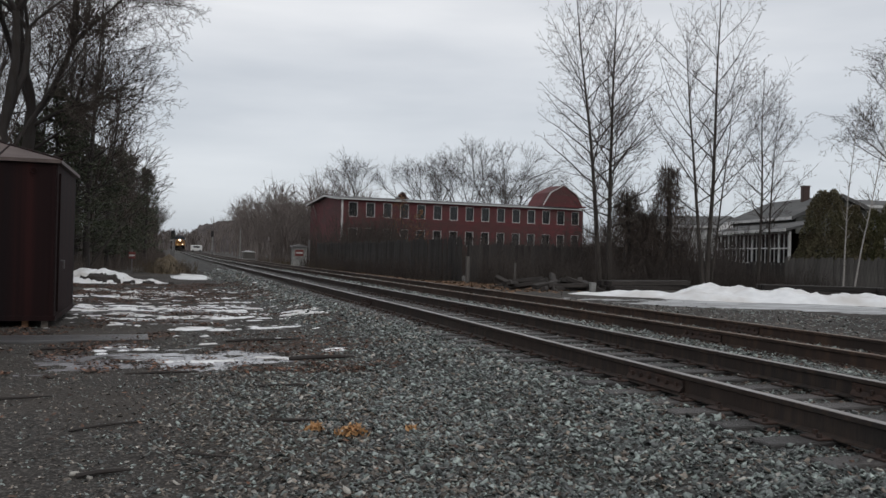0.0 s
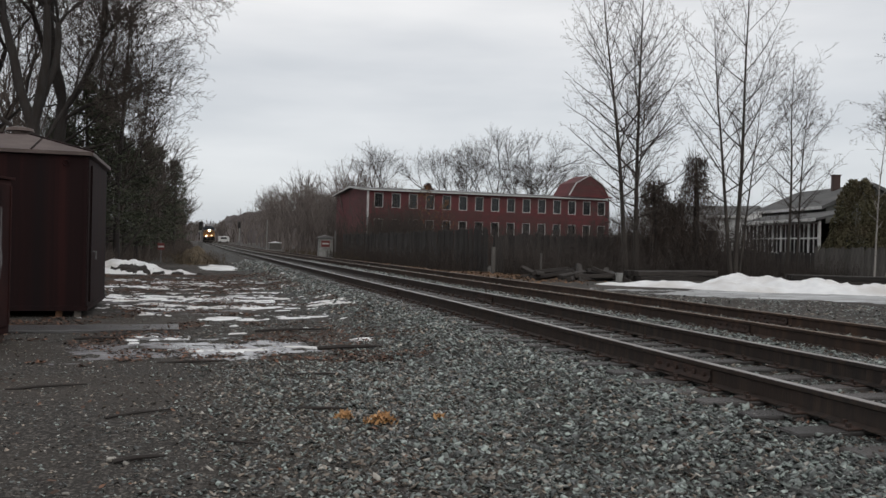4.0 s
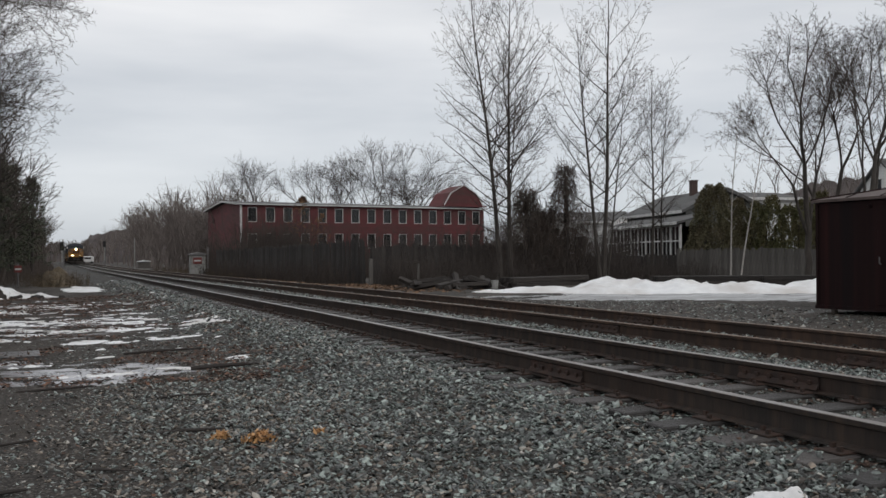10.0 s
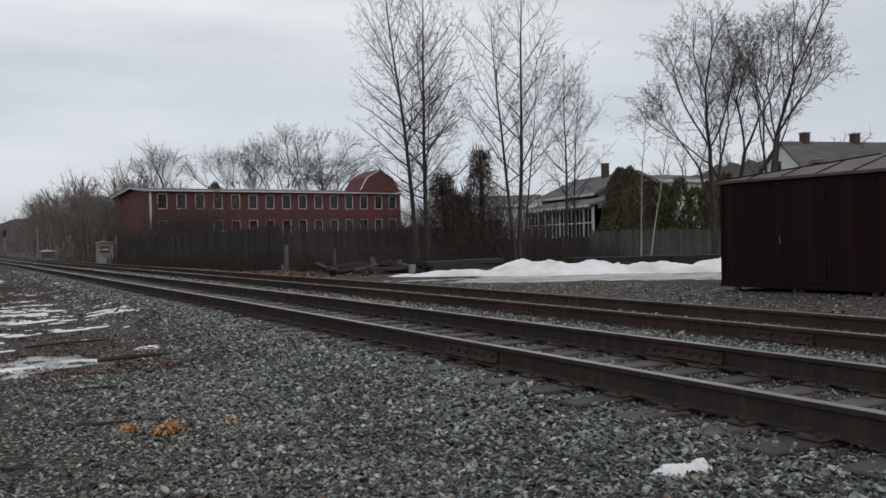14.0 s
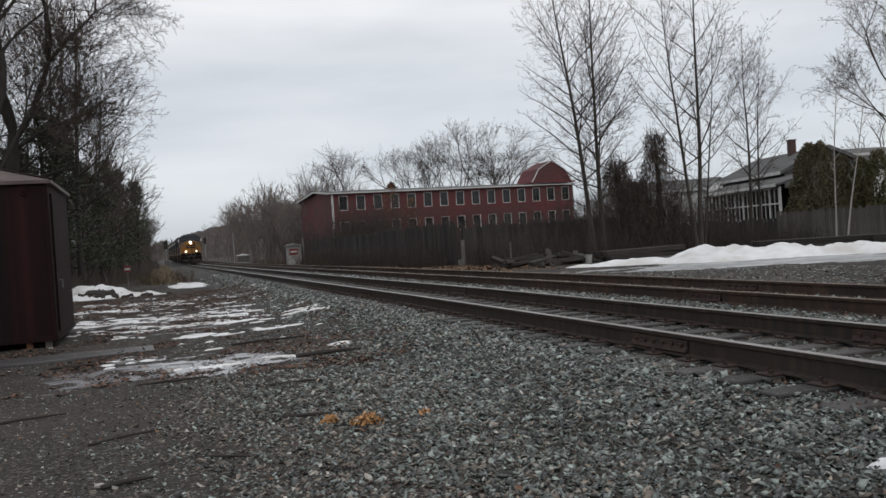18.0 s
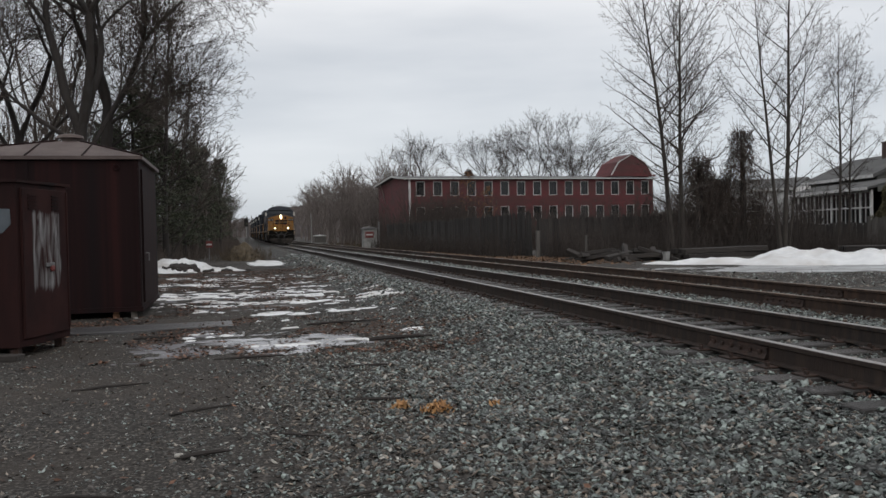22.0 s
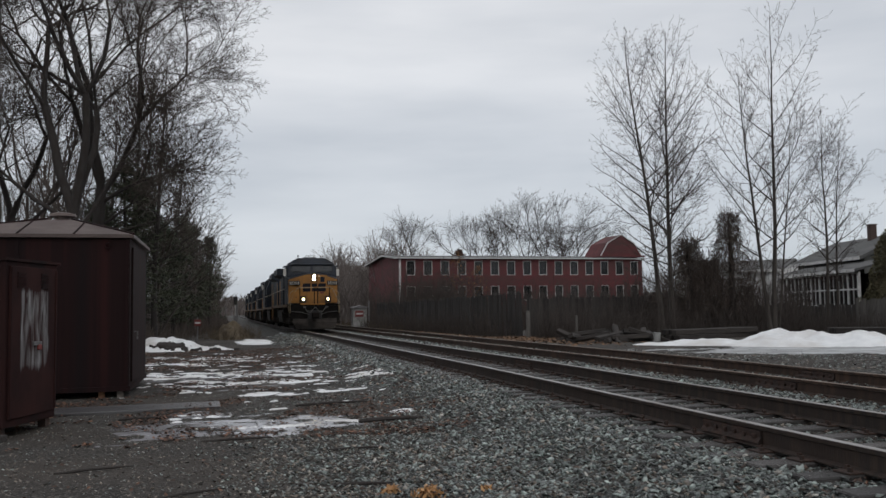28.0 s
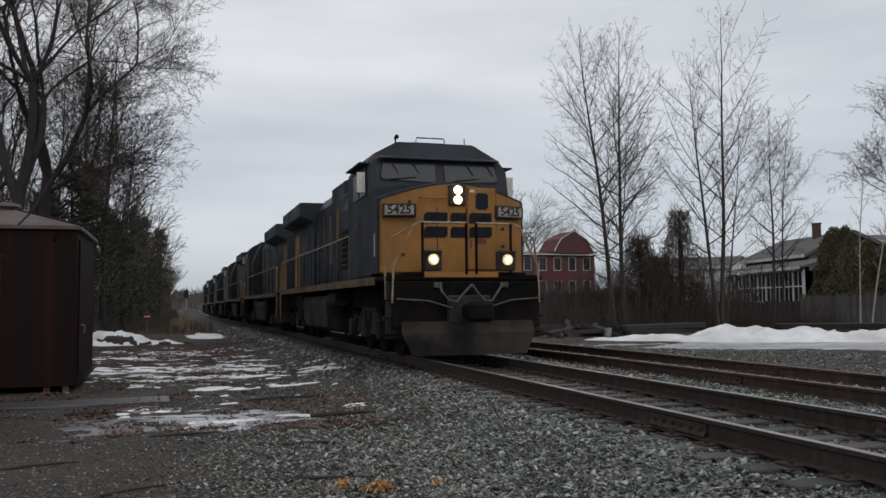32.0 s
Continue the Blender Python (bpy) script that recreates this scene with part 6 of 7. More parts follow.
timber_stack("timber_stack", (20.9, 34.0), 22, 8, 5.6, "low stack of old black railway ties", 1)
timber_stack("timber_stack", (26.5, 29.5), -25, 8, 5.0, "low stack of old black railway ties behind the snow bank", 2)
timber_stack("timber_stack", (30.5, 27.5), -20, 6, 4.6, "low stack of old black railway ties behind the snow bank", 3)
rg = random.Random(9)
for k in range(22):
    x, y = 14.2 + rg.uniform(0, 3.6), 33.5 + rg.uniform(-1.6, 2.4)
    ob = part("broken_tie", box(-rg.uniform(0.4, 1.2), -0.11, 0, rg.uniform(0.4, 1.2), 0.11, 0.18, 0.02), M["old_timber"], None, "", pose(x, y, lay(x, y) + rg.uniform(0.0, 0.25), rg.uniform(-25, 25), rg.uniform(-22, 22), rg.uniform(-70, 70)))
    tagged(ob, "broken old railway tie in a heap by the fence", "debris", "heap of broken ties")
for x, y, long, tall in ((15.4, 36.2, 0.05, 1.1), (12.0, 16.0, 0.03, 0.15)):
    ob = part("marker_stake", rod([(0, 0, -0.1), (0, 0, tall)], long, 6), M["fence_grey"], None, "", pose(x, y, lay(x, y)))
    tagged(ob, "thin pale marker stake", "stake")
tub = part("pale_bucket", rod([(0, 0, 0), (0, 0, 0.36)], [0.13, 0.16], 12), M["concrete"], None, "", pose(16.9, 31.6, lay(16.9, 31.6)))
tagged(tub, "small pale bucket by the timber heap", "bucket")


# ---- leaf litter, sticks and turnout pieces ----
def flakes(name, spots, mat, label, seed, size=(0.025, 0.06)):
    rng = random.Random(seed)
    verts, faces = [], []
    for x, y in spots:
        c = Vector((x, y, lay(x, y) + rng.uniform(0.008, 0.03)))
        a, s = rng.uniform(0, 6.283), rng.uniform(*size)
        d, e = Vector((math.cos(a), math.sin(a), rng.uniform(-0.4, 0.5))) * s, Vector((-math.sin(a), math.cos(a), rng.uniform(-0.4, 0.5))) * s * 0.55
        n = len(verts)
        verts += [c - d, c - d * 0.2 + e, c + d, c - d * 0.1 - e]
        faces.append((n, n + 1, n + 2, n + 3))
    return tagged(raw(name, verts, faces, M[mat]), label, "leaves", kind="stuff")


rl = random.Random(14)
spots = []
while len(spots) < 27000:
    x, y = rl.uniform(-4.2, 3.3), 10 + 26 * rl.random() ** 1.2
    if noise.noise((x * 0.7, y * 0.6, 33)) + 0.6 * noise.noise((x * 2.4, y * 2.2, 35)) > 0.20 - 0.30 * smooth_step(20, 26, y) - 0.12 * smooth_step(1.6, 0.4, abs(y - 13.8)) - 0.16 * smooth_step(0.9, 0.1, abs(y - 10.6)):
        spots.append((x, y))
flakes("yard_litter", spots, "litter", "brown leaf and bark litter on the yard", 15, (0.012, 0.040))
flakes("fence_litter", [(14.2 + rl.gauss(0, 1.0), 38 + rl.gauss(0, 3.5)) for _ in range(1900)] + [(13.3 + rl.gauss(0, 0.5), rl.uniform(42, 72)) for _ in range(1500)], "drift_leaf", "dull brown dead leaves drifted under the board fence", 16, (0.05, 0.12))
flakes("rail_leaves", [(c + d * rl.uniform(0.06, 0.30), 3 + 30 * rl.random() ** 1.4) for c in (4.4775, 5.9825, 7.6875) for d in (-1, 1) for _ in range(260)], "litter", "brown leaves and rust flakes caught along the rails", 18, (0.012, 0.035))
flakes("ballast_leaves", [(rl.uniform(1.0, 9.5), 2 + 14 * rl.random() ** 1.5) for _ in range(300)] + [(rl.uniform(-3.5, 1.8), 2.2 + 8 * rl.random() ** 1.3) for _ in range(420)], "litter", "scattered brown leaves on the ballast", 17, (0.012, 0.035))
for cx, cy, wide, n_leaf in ((1.21, 6.64, 0.075, 60), (1.46, 6.45, 0.12, 100), (1.95, 6.55, 0.035, 14)):
    bm_v, bm_f = [], []
    for _ in range(n_leaf):
        c = Vector((max(-1, min(1, rl.gauss(0, 0.45))) * wide, max(-1, min(1, rl.gauss(0, 0.4))) * wide * 0.6, 0))
        c.z = max(0.0, 0.62 * wide * (1 - (c.x / wide) ** 2) * rl.random())
        d, e = Vector((rl.gauss(0, 1), rl.gauss(0, 1), rl.gauss(0.3, 0.6))).normalized() * 0.032, Vector((rl.gauss(0, 1), rl.gauss(0, 1), rl.gauss(0, 1))).normalized() * 0.016
        n = len(bm_v)
        bm_v += [c - d, c - d * 0.3 + e, c + d + Vector((0, 0, 0.012)), c - d * 0.2 - e]
        bm_f += [(n, n + 1, n + 2), (n, n + 2, n + 3)]
    clump = raw("leaf_clump", bm_v, bm_f, M["tan_leaf"], None, "", pose(cx, cy, lay(cx, cy) + 0.018))
    tagged(clump, "curled tan-orange dead leaf clump on the gravel", "leaves", "leaf clumps")

for x, y, turn, long, thick in ((-0.25, 5.75, 12, 0.32, 0.018), (1.05, 7.1, -8, 0.5, 0.016), (2.1, 11.2, 5, 0.9, 0.03), (-0.3, 7.2, 25, 0.6, 0.012), (0.35, 6.1, -30, 0.4, 0.01), (-1.2, 8.6, 14, 0.7, 0.014),
                                (1.3, 9.0, -5, 0.6, 0.014), (0.1, 10.2, 3, 0.8, 0.016), (-1.0, 12.6, -6, 0.9, 0.018), (1.6, 13.3, 8, 1.2, 0.022), (0.6, 4.6, 20, 0.35, 0.01), (-0.9, 5.0, -18, 0.4, 0.012)):
    pts = [(-long / 2, 0, 0), (-long * 0.1, 0.02 * long, 0.01), (long * 0.25, -0.02 * long, 0.012), (long / 2, 0.03 * long, 0.004)]
    st = part("stick", rod(pts, [thick * 0.9, thick, thick * 0.8, thick * 0.4], 6), M["bark"], None, "", pose(x, y, lay(x, y) + thick * 0.8, 0, 0, turn))
    tagged(st, "dark fallen stick on the ground", "stick", "fallen sticks")
chip = part("bark_chip", box(-0.028, -0.02, 0, 0.028, 0.02, 0.028, 0.008), M["stone_pale"], None, "", pose(-0.42, 5.78, lay(-0.42, 5.78)))
tagged(chip, "pale chip of wood on the ground", "wood chip")

# plates and braces of a turnout between the two tracks
for k in range(6):
    y = 13.2 + 0.55 * k
    ob = part("rail_brace", prism([(0, 0), (0.16, 0), (0.16, 0.03), (0.02, 0.13), (0, 0.13)], -0.05, 0.05), M["rail_rust"], siding, "rusty rail brace", pose(7.75, y, -0.186 + fall(y)))
for k in range(3):
    part("pale_plate", box(-0.28, -0.07, 0, 0.28, 0.07, 0.02, 0.004), M["concrete"], siding, "pale steel slide plate", pose(6.95 + 0.1 * k, 14.2 + 0.9 * k, -0.20))


# ---- locomotives ----
def along(y):
    """Drawing length to built length, behind the cab front."""
    return y if y < 1.0 else 1.0 + (y - 1.0) * 0.77


def build_locomotive():
    """A wide-nosed six-axle diesel; its nose is at y 0 and it faces -y, rails at z 0."""
    L = thing("locomotive", pose(0, 0, 0), "dark blue freight locomotive with yellow nose and lit headlamps", "locomotive", "train of locomotives")
    Y, B, D, S = M["loco_yellow"], M["loco_blue"], M["loco_dark"], M["loco_dust"]
    # frame and deck
    part("underframe", box(-1.0, -0.5, 0.98, 1.0, 20.6, 1.50, 0.02), D, L)
    part("deck", box(-1.53, -0.66, 1.505, 1.53, 20.7, 1.60, 0.01), D, L)
    for s in (-1, 1):
        part("side_sill", box(s * 1.542 - 0.012, 0.4, 1.44, s * 1.542 + 0.012, 20.2, 1.60, 0.003), M["sill_dirt"], L, "grimy yellow sill stripe")
    # nose: arched yellow face, its flanks swept back a little
    xs = (-1.48, -1.15, -0.80, -0.42, 0.0, 0.42, 0.80, 1.15, 1.48)

    def brow(x):
        return 3.46 - 0.34 * (abs(x) / 1.48) ** 1.5

    def sweep(x):
        return 0.20 * max(0.0, (abs(x) - 0.35) / 1.13) ** 1.6

    bm = bmesh.new()
    low, top = [bm.verts.new((x, sweep(x), 1.66)) for x in xs], [bm.verts.new((x, sweep(x), brow(x))) for x in xs]
    low_b, top_b = [bm.verts.new((x, 0.94, 1.66)) for x in xs], [bm.verts.new((x, 0.94, brow(x))) for x in xs]
    for i in range(len(xs) - 1):
        bm.faces.new((low[i], low[i + 1], top[i + 1], top[i]))
        bm.faces.new((top[i], top[i + 1], top_b[i + 1], top_b[i]))
        bm.faces.new((low[i + 1], low[i], low_b[i], low_b[i + 1]))
        bm.faces.new((low_b[i + 1], low_b[i], top_b[i], top_b[i + 1]))
    bm.faces.new((low[0], top[0], top_b[0], low_b[0]))
    bm.faces.new((low[-1], low_b[-1], top_b[-1], top[-1]))
    bmesh.ops.recalc_face_normals(bm, faces=bm.faces)
    bmesh.ops.bevel(bm, geom=[e for e in bm.edges if e.calc_face_angle(0) > 0.8], offset=0.03, segments=2, affect="EDGES")
    part("nose", bm, Y, L, "yellow wide nose with an arched brow")
    # dark sloping top between the brow and the windscreens
    bm = bmesh.new()
    front, back = [bm.verts.new((x * 1.012, sweep(x) + 0.01, brow(x) + 0.006)) for x in xs], [bm.verts.new((x * 1.012, 1.0, brow(x) + 0.14)) for x in xs]
    under_f, under_b = [bm.verts.new((x * 1.012, sweep(x) + 0.01, brow(x) - 0.035)) for x in xs], [bm.verts.new((x * 1.012, 1.0, brow(x) - 0.035)) for x in xs]
    for i in range(len(xs) - 1):
        for a, b in ((front, back), (under_f, front), (back, under_b), (under_b, under_f)):
            bm.faces.new((a[i], a[i + 1], b[i + 1], b[i]))
    for i in (0, -1):
        bm.faces.new((front[i], back[i], under_b[i], under_f[i]))
    bmesh.ops.recalc_face_normals(bm, faces=bm.faces)
    part("nose_top", bm, B, L, "blue-black sloping nose top")
    door = part("nose_door", box(0.24, -0.03, 1.72, 0.84, 0.0, 3.36, 0.02), Y, L)
    part("nose_door_window", prism([(0.41, 2.97), (0.45, 2.92), (0.63, 2.92), (0.67, 2.97), (0.67, 3.20), (0.63, 3.25), (0.45, 3.25), (0.41, 3.20)], -0.044, -0.031), M["nose_pane"], door)
    for z in (1.95, 2.6, 3.1):
        part("hinge", rod([(0.86, -0.02, z - 0.06), (0.86, -0.02, z + 0.06)], 0.016, 6), Y, door)
    part("door_handle", rod([(0.30, -0.03, 2.16), (0.30, -0.07, 2.16), (0.30, -0.07, 2.30), (0.30, -0.03, 2.30)], 0.012, 6), M["hose"], door)
    part("grab_rail", rod([(-0.72, 0.02, 3.15), (-0.72, -0.06, 3.13), (-0.22, -0.06, 3.13), (-0.22, 0.0, 3.15)], 0.014, 6), Y, L)
    # cab: raked windscreens under a faceted roof
    bm = bmesh.new()
    rings = []
    for y, a, b, c in ((0.95, 3.30, 3.42, 3.50), (1.12, 3.88, 4.05, 4.08), (1.42, 3.94, 4.18, 4.47), (3.9, 3.94, 4.18, 4.47)):
        rings.append([bm.verts.new((x, y, z)) for x, z in ((-1.51, 1.62), (1.51, 1.62), (1.51, a), (1.37, b), (0.84, c), (-0.84, c), (-1.37, b), (-1.51, a))])
    for p, q in zip(rings, rings[1:]):
        for i in range(8):
            bm.faces.new((p[i], p[(i + 1) % 8], q[(i + 1) % 8], q[i]))
    bm.faces.new(rings[0])
    bm.faces.new(list(reversed(rings[-1])))
    bmesh.ops.recalc_face_normals(bm, faces=bm.faces)
    bmesh.ops.bevel(bm, geom=[e for e in bm.edges if e.calc_face_angle(0) > 0.3], offset=0.025, segments=2, affect="EDGES")
    cab = part("cab", bm, B, L, "blue-black crew cab")
    for s in (-1, 1):
        part("cab_side_blank", box(min(s * 1.525, s * 1.49), 0.24, 1.66, max(s * 1.525, s * 1.49), 0.95, 3.10, 0.008), B, L)
    part("visor", prism([(1.13, 4.13), (0.94, 4.07), (0.94, 4.045), (1.13, 4.09)], -1.30, 1.30, "x"), B, cab)
    rake = pose(0, 0.992, 3.62, -15.5, 0, 0)
    for s in (-1, 1):
        inner, outer = s * 0.10, s * 1.27
        pane = [(inner + s * 0.04, -0.06), (outer - s * 0.04, 0.0), (outer, 0.05), (outer - s * 0.07, 0.38), (outer - s * 0.13, 0.42), (inner + s * 0.04, 0.42), (inner, 0.38), (inner, -0.02)]
        mid = ((inner + outer) / 2, 0.18)
        rim = [(mid[0] + (x - mid[0]) * 1.05, mid[1] + (z - mid[1]) * 1.14) for x, z in pane]
        fr = part("windscreen_frame", prism(rim, -0.020, 0.03), M["black"], cab, "", rake)
        part("windscreen", prism(pane, -0.034, -0.021), M["loco_glass"], fr, "dark raked windscreen")
        for f in (0.42, 0.80):
            x = s * (0.10 + 1.17 * f)
            part("wiper", rod([(x - 0.02, -0.045, 0.40), (x + 0.13, -0.045, 0.14)], 0.011, 5), M["black"], fr)
        part("wiper_arm", rod([(mid[0] - 0.4, -0.05, -0.02), (mid[0] + 0.15, -0.05, 0.05)], 0.010, 5), M["black"], fr)
        for y0, y1 in ((1.40, 2.1), (2.3, 3.0)):
            part("side_window", box(min(s * 1.512, s * 1.532), y0, 3.30, max(s * 1.512, s * 1.532), y1, 3.86, 0.01), M["loco_glass"], cab)
        part("wind_deflector", box(min(s * 1.55, s * 1.72), 1.28, 3.36, max(s * 1.55, s * 1.72), 1.31, 3.78, 0.004), M["board_white"], cab, "pale wind deflector by the cab window")
        part("awning", prism([(1.2, 3.95), (3.1, 3.95), (3.1, 3.98), (1.2, 3.98)], min(s * 1.47, s * 1.68), max(s * 1.47, s * 1.68), "x"), B, cab)
        part("corner_post_mark", box(min(s * 1.526, s * 1.531), 0.45, 2.0, max(s * 1.526, s * 1.531), 0.52, 2.45), M["board_white"], L, "short pale strip on the cab corner")
        skew = pose(s * 1.13, 0.055, 2.88, 0, 0, s * 13)
        nb = part("number_board", box(-0.33, -0.07, -0.125, 0.33, 0.04, 0.125, 0.012), M["black"], L, "lit number board", skew)
        tx = bpy.data.curves.new("numeral", "FONT")
        tx.body, tx.size, tx.align_x, tx.align_y, tx.extrude = "5425", 0.235, "CENTER", "CENTER", 0.002
        tx.offset = 0.007
        tmp = bpy.data.objects.new("numeral", tx)
        scene.collection.objects.link(tmp)
        me = bpy.data.meshes.new_from_object(tmp.evaluated_get(bpy.context.evaluated_depsgraph_get()))
        bpy.data.objects.remove(tmp)
        part("board_face", box(-0.28, -0.004, -0.092, 0.28, 0.0, 0.092), M["board_face"], nb, "", pose(0, -0.072, 0))
        link("numeral", me, M["black"], nb, "", pose(0, -0.079, 0, 90, 0, 0))
    part("roof_hatch", box(-0.45, 1.9, 4.46, 0.35, 2.9, 4.55, 0.03), M["steel_grey"], cab)
    part("roof_antenna", rod([(-0.35, 1.8, 4.54), (-0.33, 1.8, 4.63), (0.28, 1.8, 4.63), (0.30, 1.8, 4.54)], 0.016, 6), M["steel_grey"], cab)
    part("horn", rod([(-0.80, 1.8, 4.50), (-0.80, 1.8, 4.60), (-0.80, 1.65, 4.61)], [0.02, 0.03, 0.05], 7), D, cab)
    part("whip_antenna", rod([(0.75, 1.8, 4.52), (0.75, 1.8, 4.66)], 0.01, 5), D, cab)
    # lamps
    hl = part("headlamp_box", box(-0.14, -0.06, 2.99, 0.20, 0.02, 3.40, 0.015), M["rust"], L)
    for z in (3.10, 3.29):
        lens = part("headlamp", rod([(0.03, -0.062, z), (0.03, -0.080, z)], 0.088, 16), M["lamp_rim"], hl, "lit round headlamp")
        part("bulb", rod([(0.03, -0.0805, z), (0.03, -0.088, z)], 0.062, 14), M["lamp_on"], lens)
    for x in (-0.68, 0.80):
        dl = part("ditch_light_box", box(x - 0.17, -0.72, 1.68, x + 0.17, -0.50, 2.07, 0.02), M["black"], L)
        part("visor", box(x - 0.16, -0.78, 2.02, x + 0.16, -0.721, 2.045), M["black"], dl)
        lens = part("ditch_light", rod([(x, -0.722, 1.89), (x, -0.740, 1.89)], 0.105, 16), M["ditch_rim"], dl, "lit ditch light")
        part("bulb", rod([(x, -0.7405, 1.89), (x, -0.748, 1.89)], 0.044, 12), M["ditch_on"], lens)
    # emblem on the nose: three plain slanted blue blocks, each of two bars
    for k, (x0, x1) in enumerate(((-0.64, -0.17), (-0.11, 0.22), (0.27, 0.74))):
        y = -0.046 if k == 2 else -0.012
        for z0, z1 in ((2.36, 2.57), (2.64, 2.85)):
            part("nose_emblem", prism([(x0, z0), (x1 - 0.05, z0), (x1, z0 + 0.05), (x1, z1), (x0 + 0.05, z1), (x0, z1 - 0.05)], y, y + 0.03), M["loco_mark"], L, "plain dark blue emblem bar")
    part("red_sticker", box(0.40, -0.038, 2.24, 0.62, -0.031, 2.34), M["red_mark"], L)
    part("white_sticker", box(0.29, -0.038, 3.26, 0.39, -0.031, 3.31), M["board_white"], L)
    for x, z in ((-1.05, 2.02), (-0.62, 2.02), (-0.92, 3.05), (1.02, 2.55), (1.02, 2.2)):
        part("latch", box(x - 0.03, sweep(x) - 0.025, z - 0.03, x + 0.03, sweep(x) + 0.01, z + 0.03, 0.004), M["rust"], L)
    for x in (-0.38, 0.22):
        part("panel_joint", box(x - 0.008, -0.008, 1.70, x + 0.008, 0.01, 2.95), M["rust"], L)
    # front platform, plough and coupler
    part("front_walkway", box(-1.2, -0.67, 1.601, 1.2, -0.05, 1.65, 0.01), D, L)
    part("step_plate", box(-0.85, -0.69, 1.555, 0.62, -0.672, 1.66, 0.004), Y, L, "yellow front walkway step edge")
    part("pilot_plate", box(-1.45, -0.70, 0.62, 1.45, -0.57, 1.49, 0.02), D, L)
    bm = bmesh.new()
    rows = [[(-1.30, -0.71, 0.74), (0.0, -0.77, 0.74), (1.30, -0.71, 0.74)], [(-1.31, -0.80, 0.52), (0.0, -0.98, 0.52), (1.31, -0.80, 0.52)], [(-1.12, -0.84, 0.12), (0.0, -1.06, 0.12), (1.12, -0.84, 0.12)]]
    vv = [[bm.verts.new(p) for p in r] for r in rows]
    bk = [[bm.verts.new((p[0], p[1] + 0.06, p[2])) for p in r] for r in rows]
    for j in range(2):
        for i in range(2):
            bm.faces.new((vv[j][i], vv[j][i + 1], vv[j + 1][i + 1], vv[j + 1][i]))
            bm.faces.new((bk[j][i], bk[j + 1][i], bk[j + 1][i + 1], bk[j][i + 1]))
    loop = vv[0] + [vv[1][2], vv[2][2], vv[2][1], vv[2][0], vv[1][0]]
    back = bk[0] + [bk[1][2], bk[2][2], bk[2][1], bk[2][0], bk[1][0]]
    for i in range(len(loop)):
        j = (i + 1) % len(loop)
        bm.faces.new((loop[i], back[i], back[j], loop[j]))
    bmesh.ops.recalc_face_normals(bm, faces=bm.faces)
    part("snow_plough", bm, S, L, "dusty dark steel plough")
    cp = part("coupler", box(-0.14, -1.30, 0.80, 0.14, -0.65, 1.05, 0.03), D, L)
    part("coupler_knuckle", box(-0.24, -1.53, 0.74, 0.22, -1.25, 1.10, 0.06), D, cp)
    part("draft_box", box(-0.42, -0.79, 0.70, 0.42, -0.69, 1.22, 0.03), M["black"], L)
    for s in (-1, 1):
        part("brake_hose", rod([(s * 0.62 + 0.05, -0.75, 1.42), (s * 0.55, -0.83, 1.28), (s * 0.42, -0.87, 1.12), (s * 0.28, -0.89, 1.10), (s * 0.12, -0.87, 1.28), (0.03, -0.85, 1.42)], 0.022, 6), M["hose"], L, "hanging air hose")
        part("hose_bracket", box(s * 0.66 - 0.02, -0.75, 1.36, s * 0.66 + 0.14, -0.63, 1.46, 0.01), M["hose"], L)
        # steps and handrails at the corners
        part("step_well", box(min(s * 1.20, s * 1.52), -0.60, 0.42, max(s * 1.20, s * 1.52), -0.35, 1.50, 0.02), S, L)
        for z in (0.50, 0.80, 1.12):
            part("step", box(min(s * 1.2, s * 1.56), -0.64, z, max(s * 1.2, s * 1.56), -0.40, z + 0.03), D, L)
        part("front_handrail", rod([(s * 1.46, -0.67, 1.08), (s * 1.44, -0.69, 1.75), (s * 1.06, -0.69, 2.52), (s * 0.92, -0.69, 2.58), (s * 0.10 + 0.08, -0.69, 2.58), (s * 0.10 + 0.08, -0.69, 2.5)], 0.022, 7), M["rail_white"], L, "pale grab handrail")
        part("front_handrail", rod([(s * 1.52, -0.40, 1.15), (s * 1.53, -0.42, 1.80), (s * 1.42, -0.55, 2.30), (s * 1.20, -0.67, 2.44)], 0.022, 7), M["rail_white"], L, "pale grab handrail")
        for x in (s * 0.88, s * 0.10 + 0.08):
            part("rail_post", rod([(x, -0.69, 2.58), (x, -0.69, 1.62)], 0.028, 7), D, L)
        part("uncoupling_lever", rod([(s * 0.35, -0.81, 0.98), (s * 0.8, -0.81, 1.12), (s * 1.4, -0.75, 1.16)], 0.018, 6), M["hose"], L)
        # side handrails along the walkway
        part("side_handrail", rod([(s * 1.50, 3.7, 2.60), (s * 1.50, 20.4, 2.60)], 0.020, 6), M["rail_white"], L)
        for k in range(10):
            part("stanchion", rod([(s * 1.50, 3.8 + 1.83 * k, 1.60), (s * 1.50, 3.8 + 1.83 * k, 2.60)], 0.018, 6), M["rail_white"] if k in (0, 9) else B, L)
        part("rear_handrail", rod([(s * 1.52, 20.6, 0.6), (s * 1.52, 20.62, 2.2), (s * 1.48, 20.5, 2.6)], 0.022, 6), Y, L, "yellow corner handrail")
        part("step_well", box(min(s * 1.20, s * 1.52), 20.35, 0.42, max(s * 1.20, s * 1.52), 20.75, 1.50, 0.02), S, L)
    # hood behind the cab
    hood = part("engine_hood", prism([(-0.98, 1.6), (0.98, 1.6), (0.98, 3.95), (0.70, 4.35), (-0.70, 4.35), (-0.98, 3.95)], 5.6, 14.18, "y", None, 0.02), B, L, "blue-black engine hood")
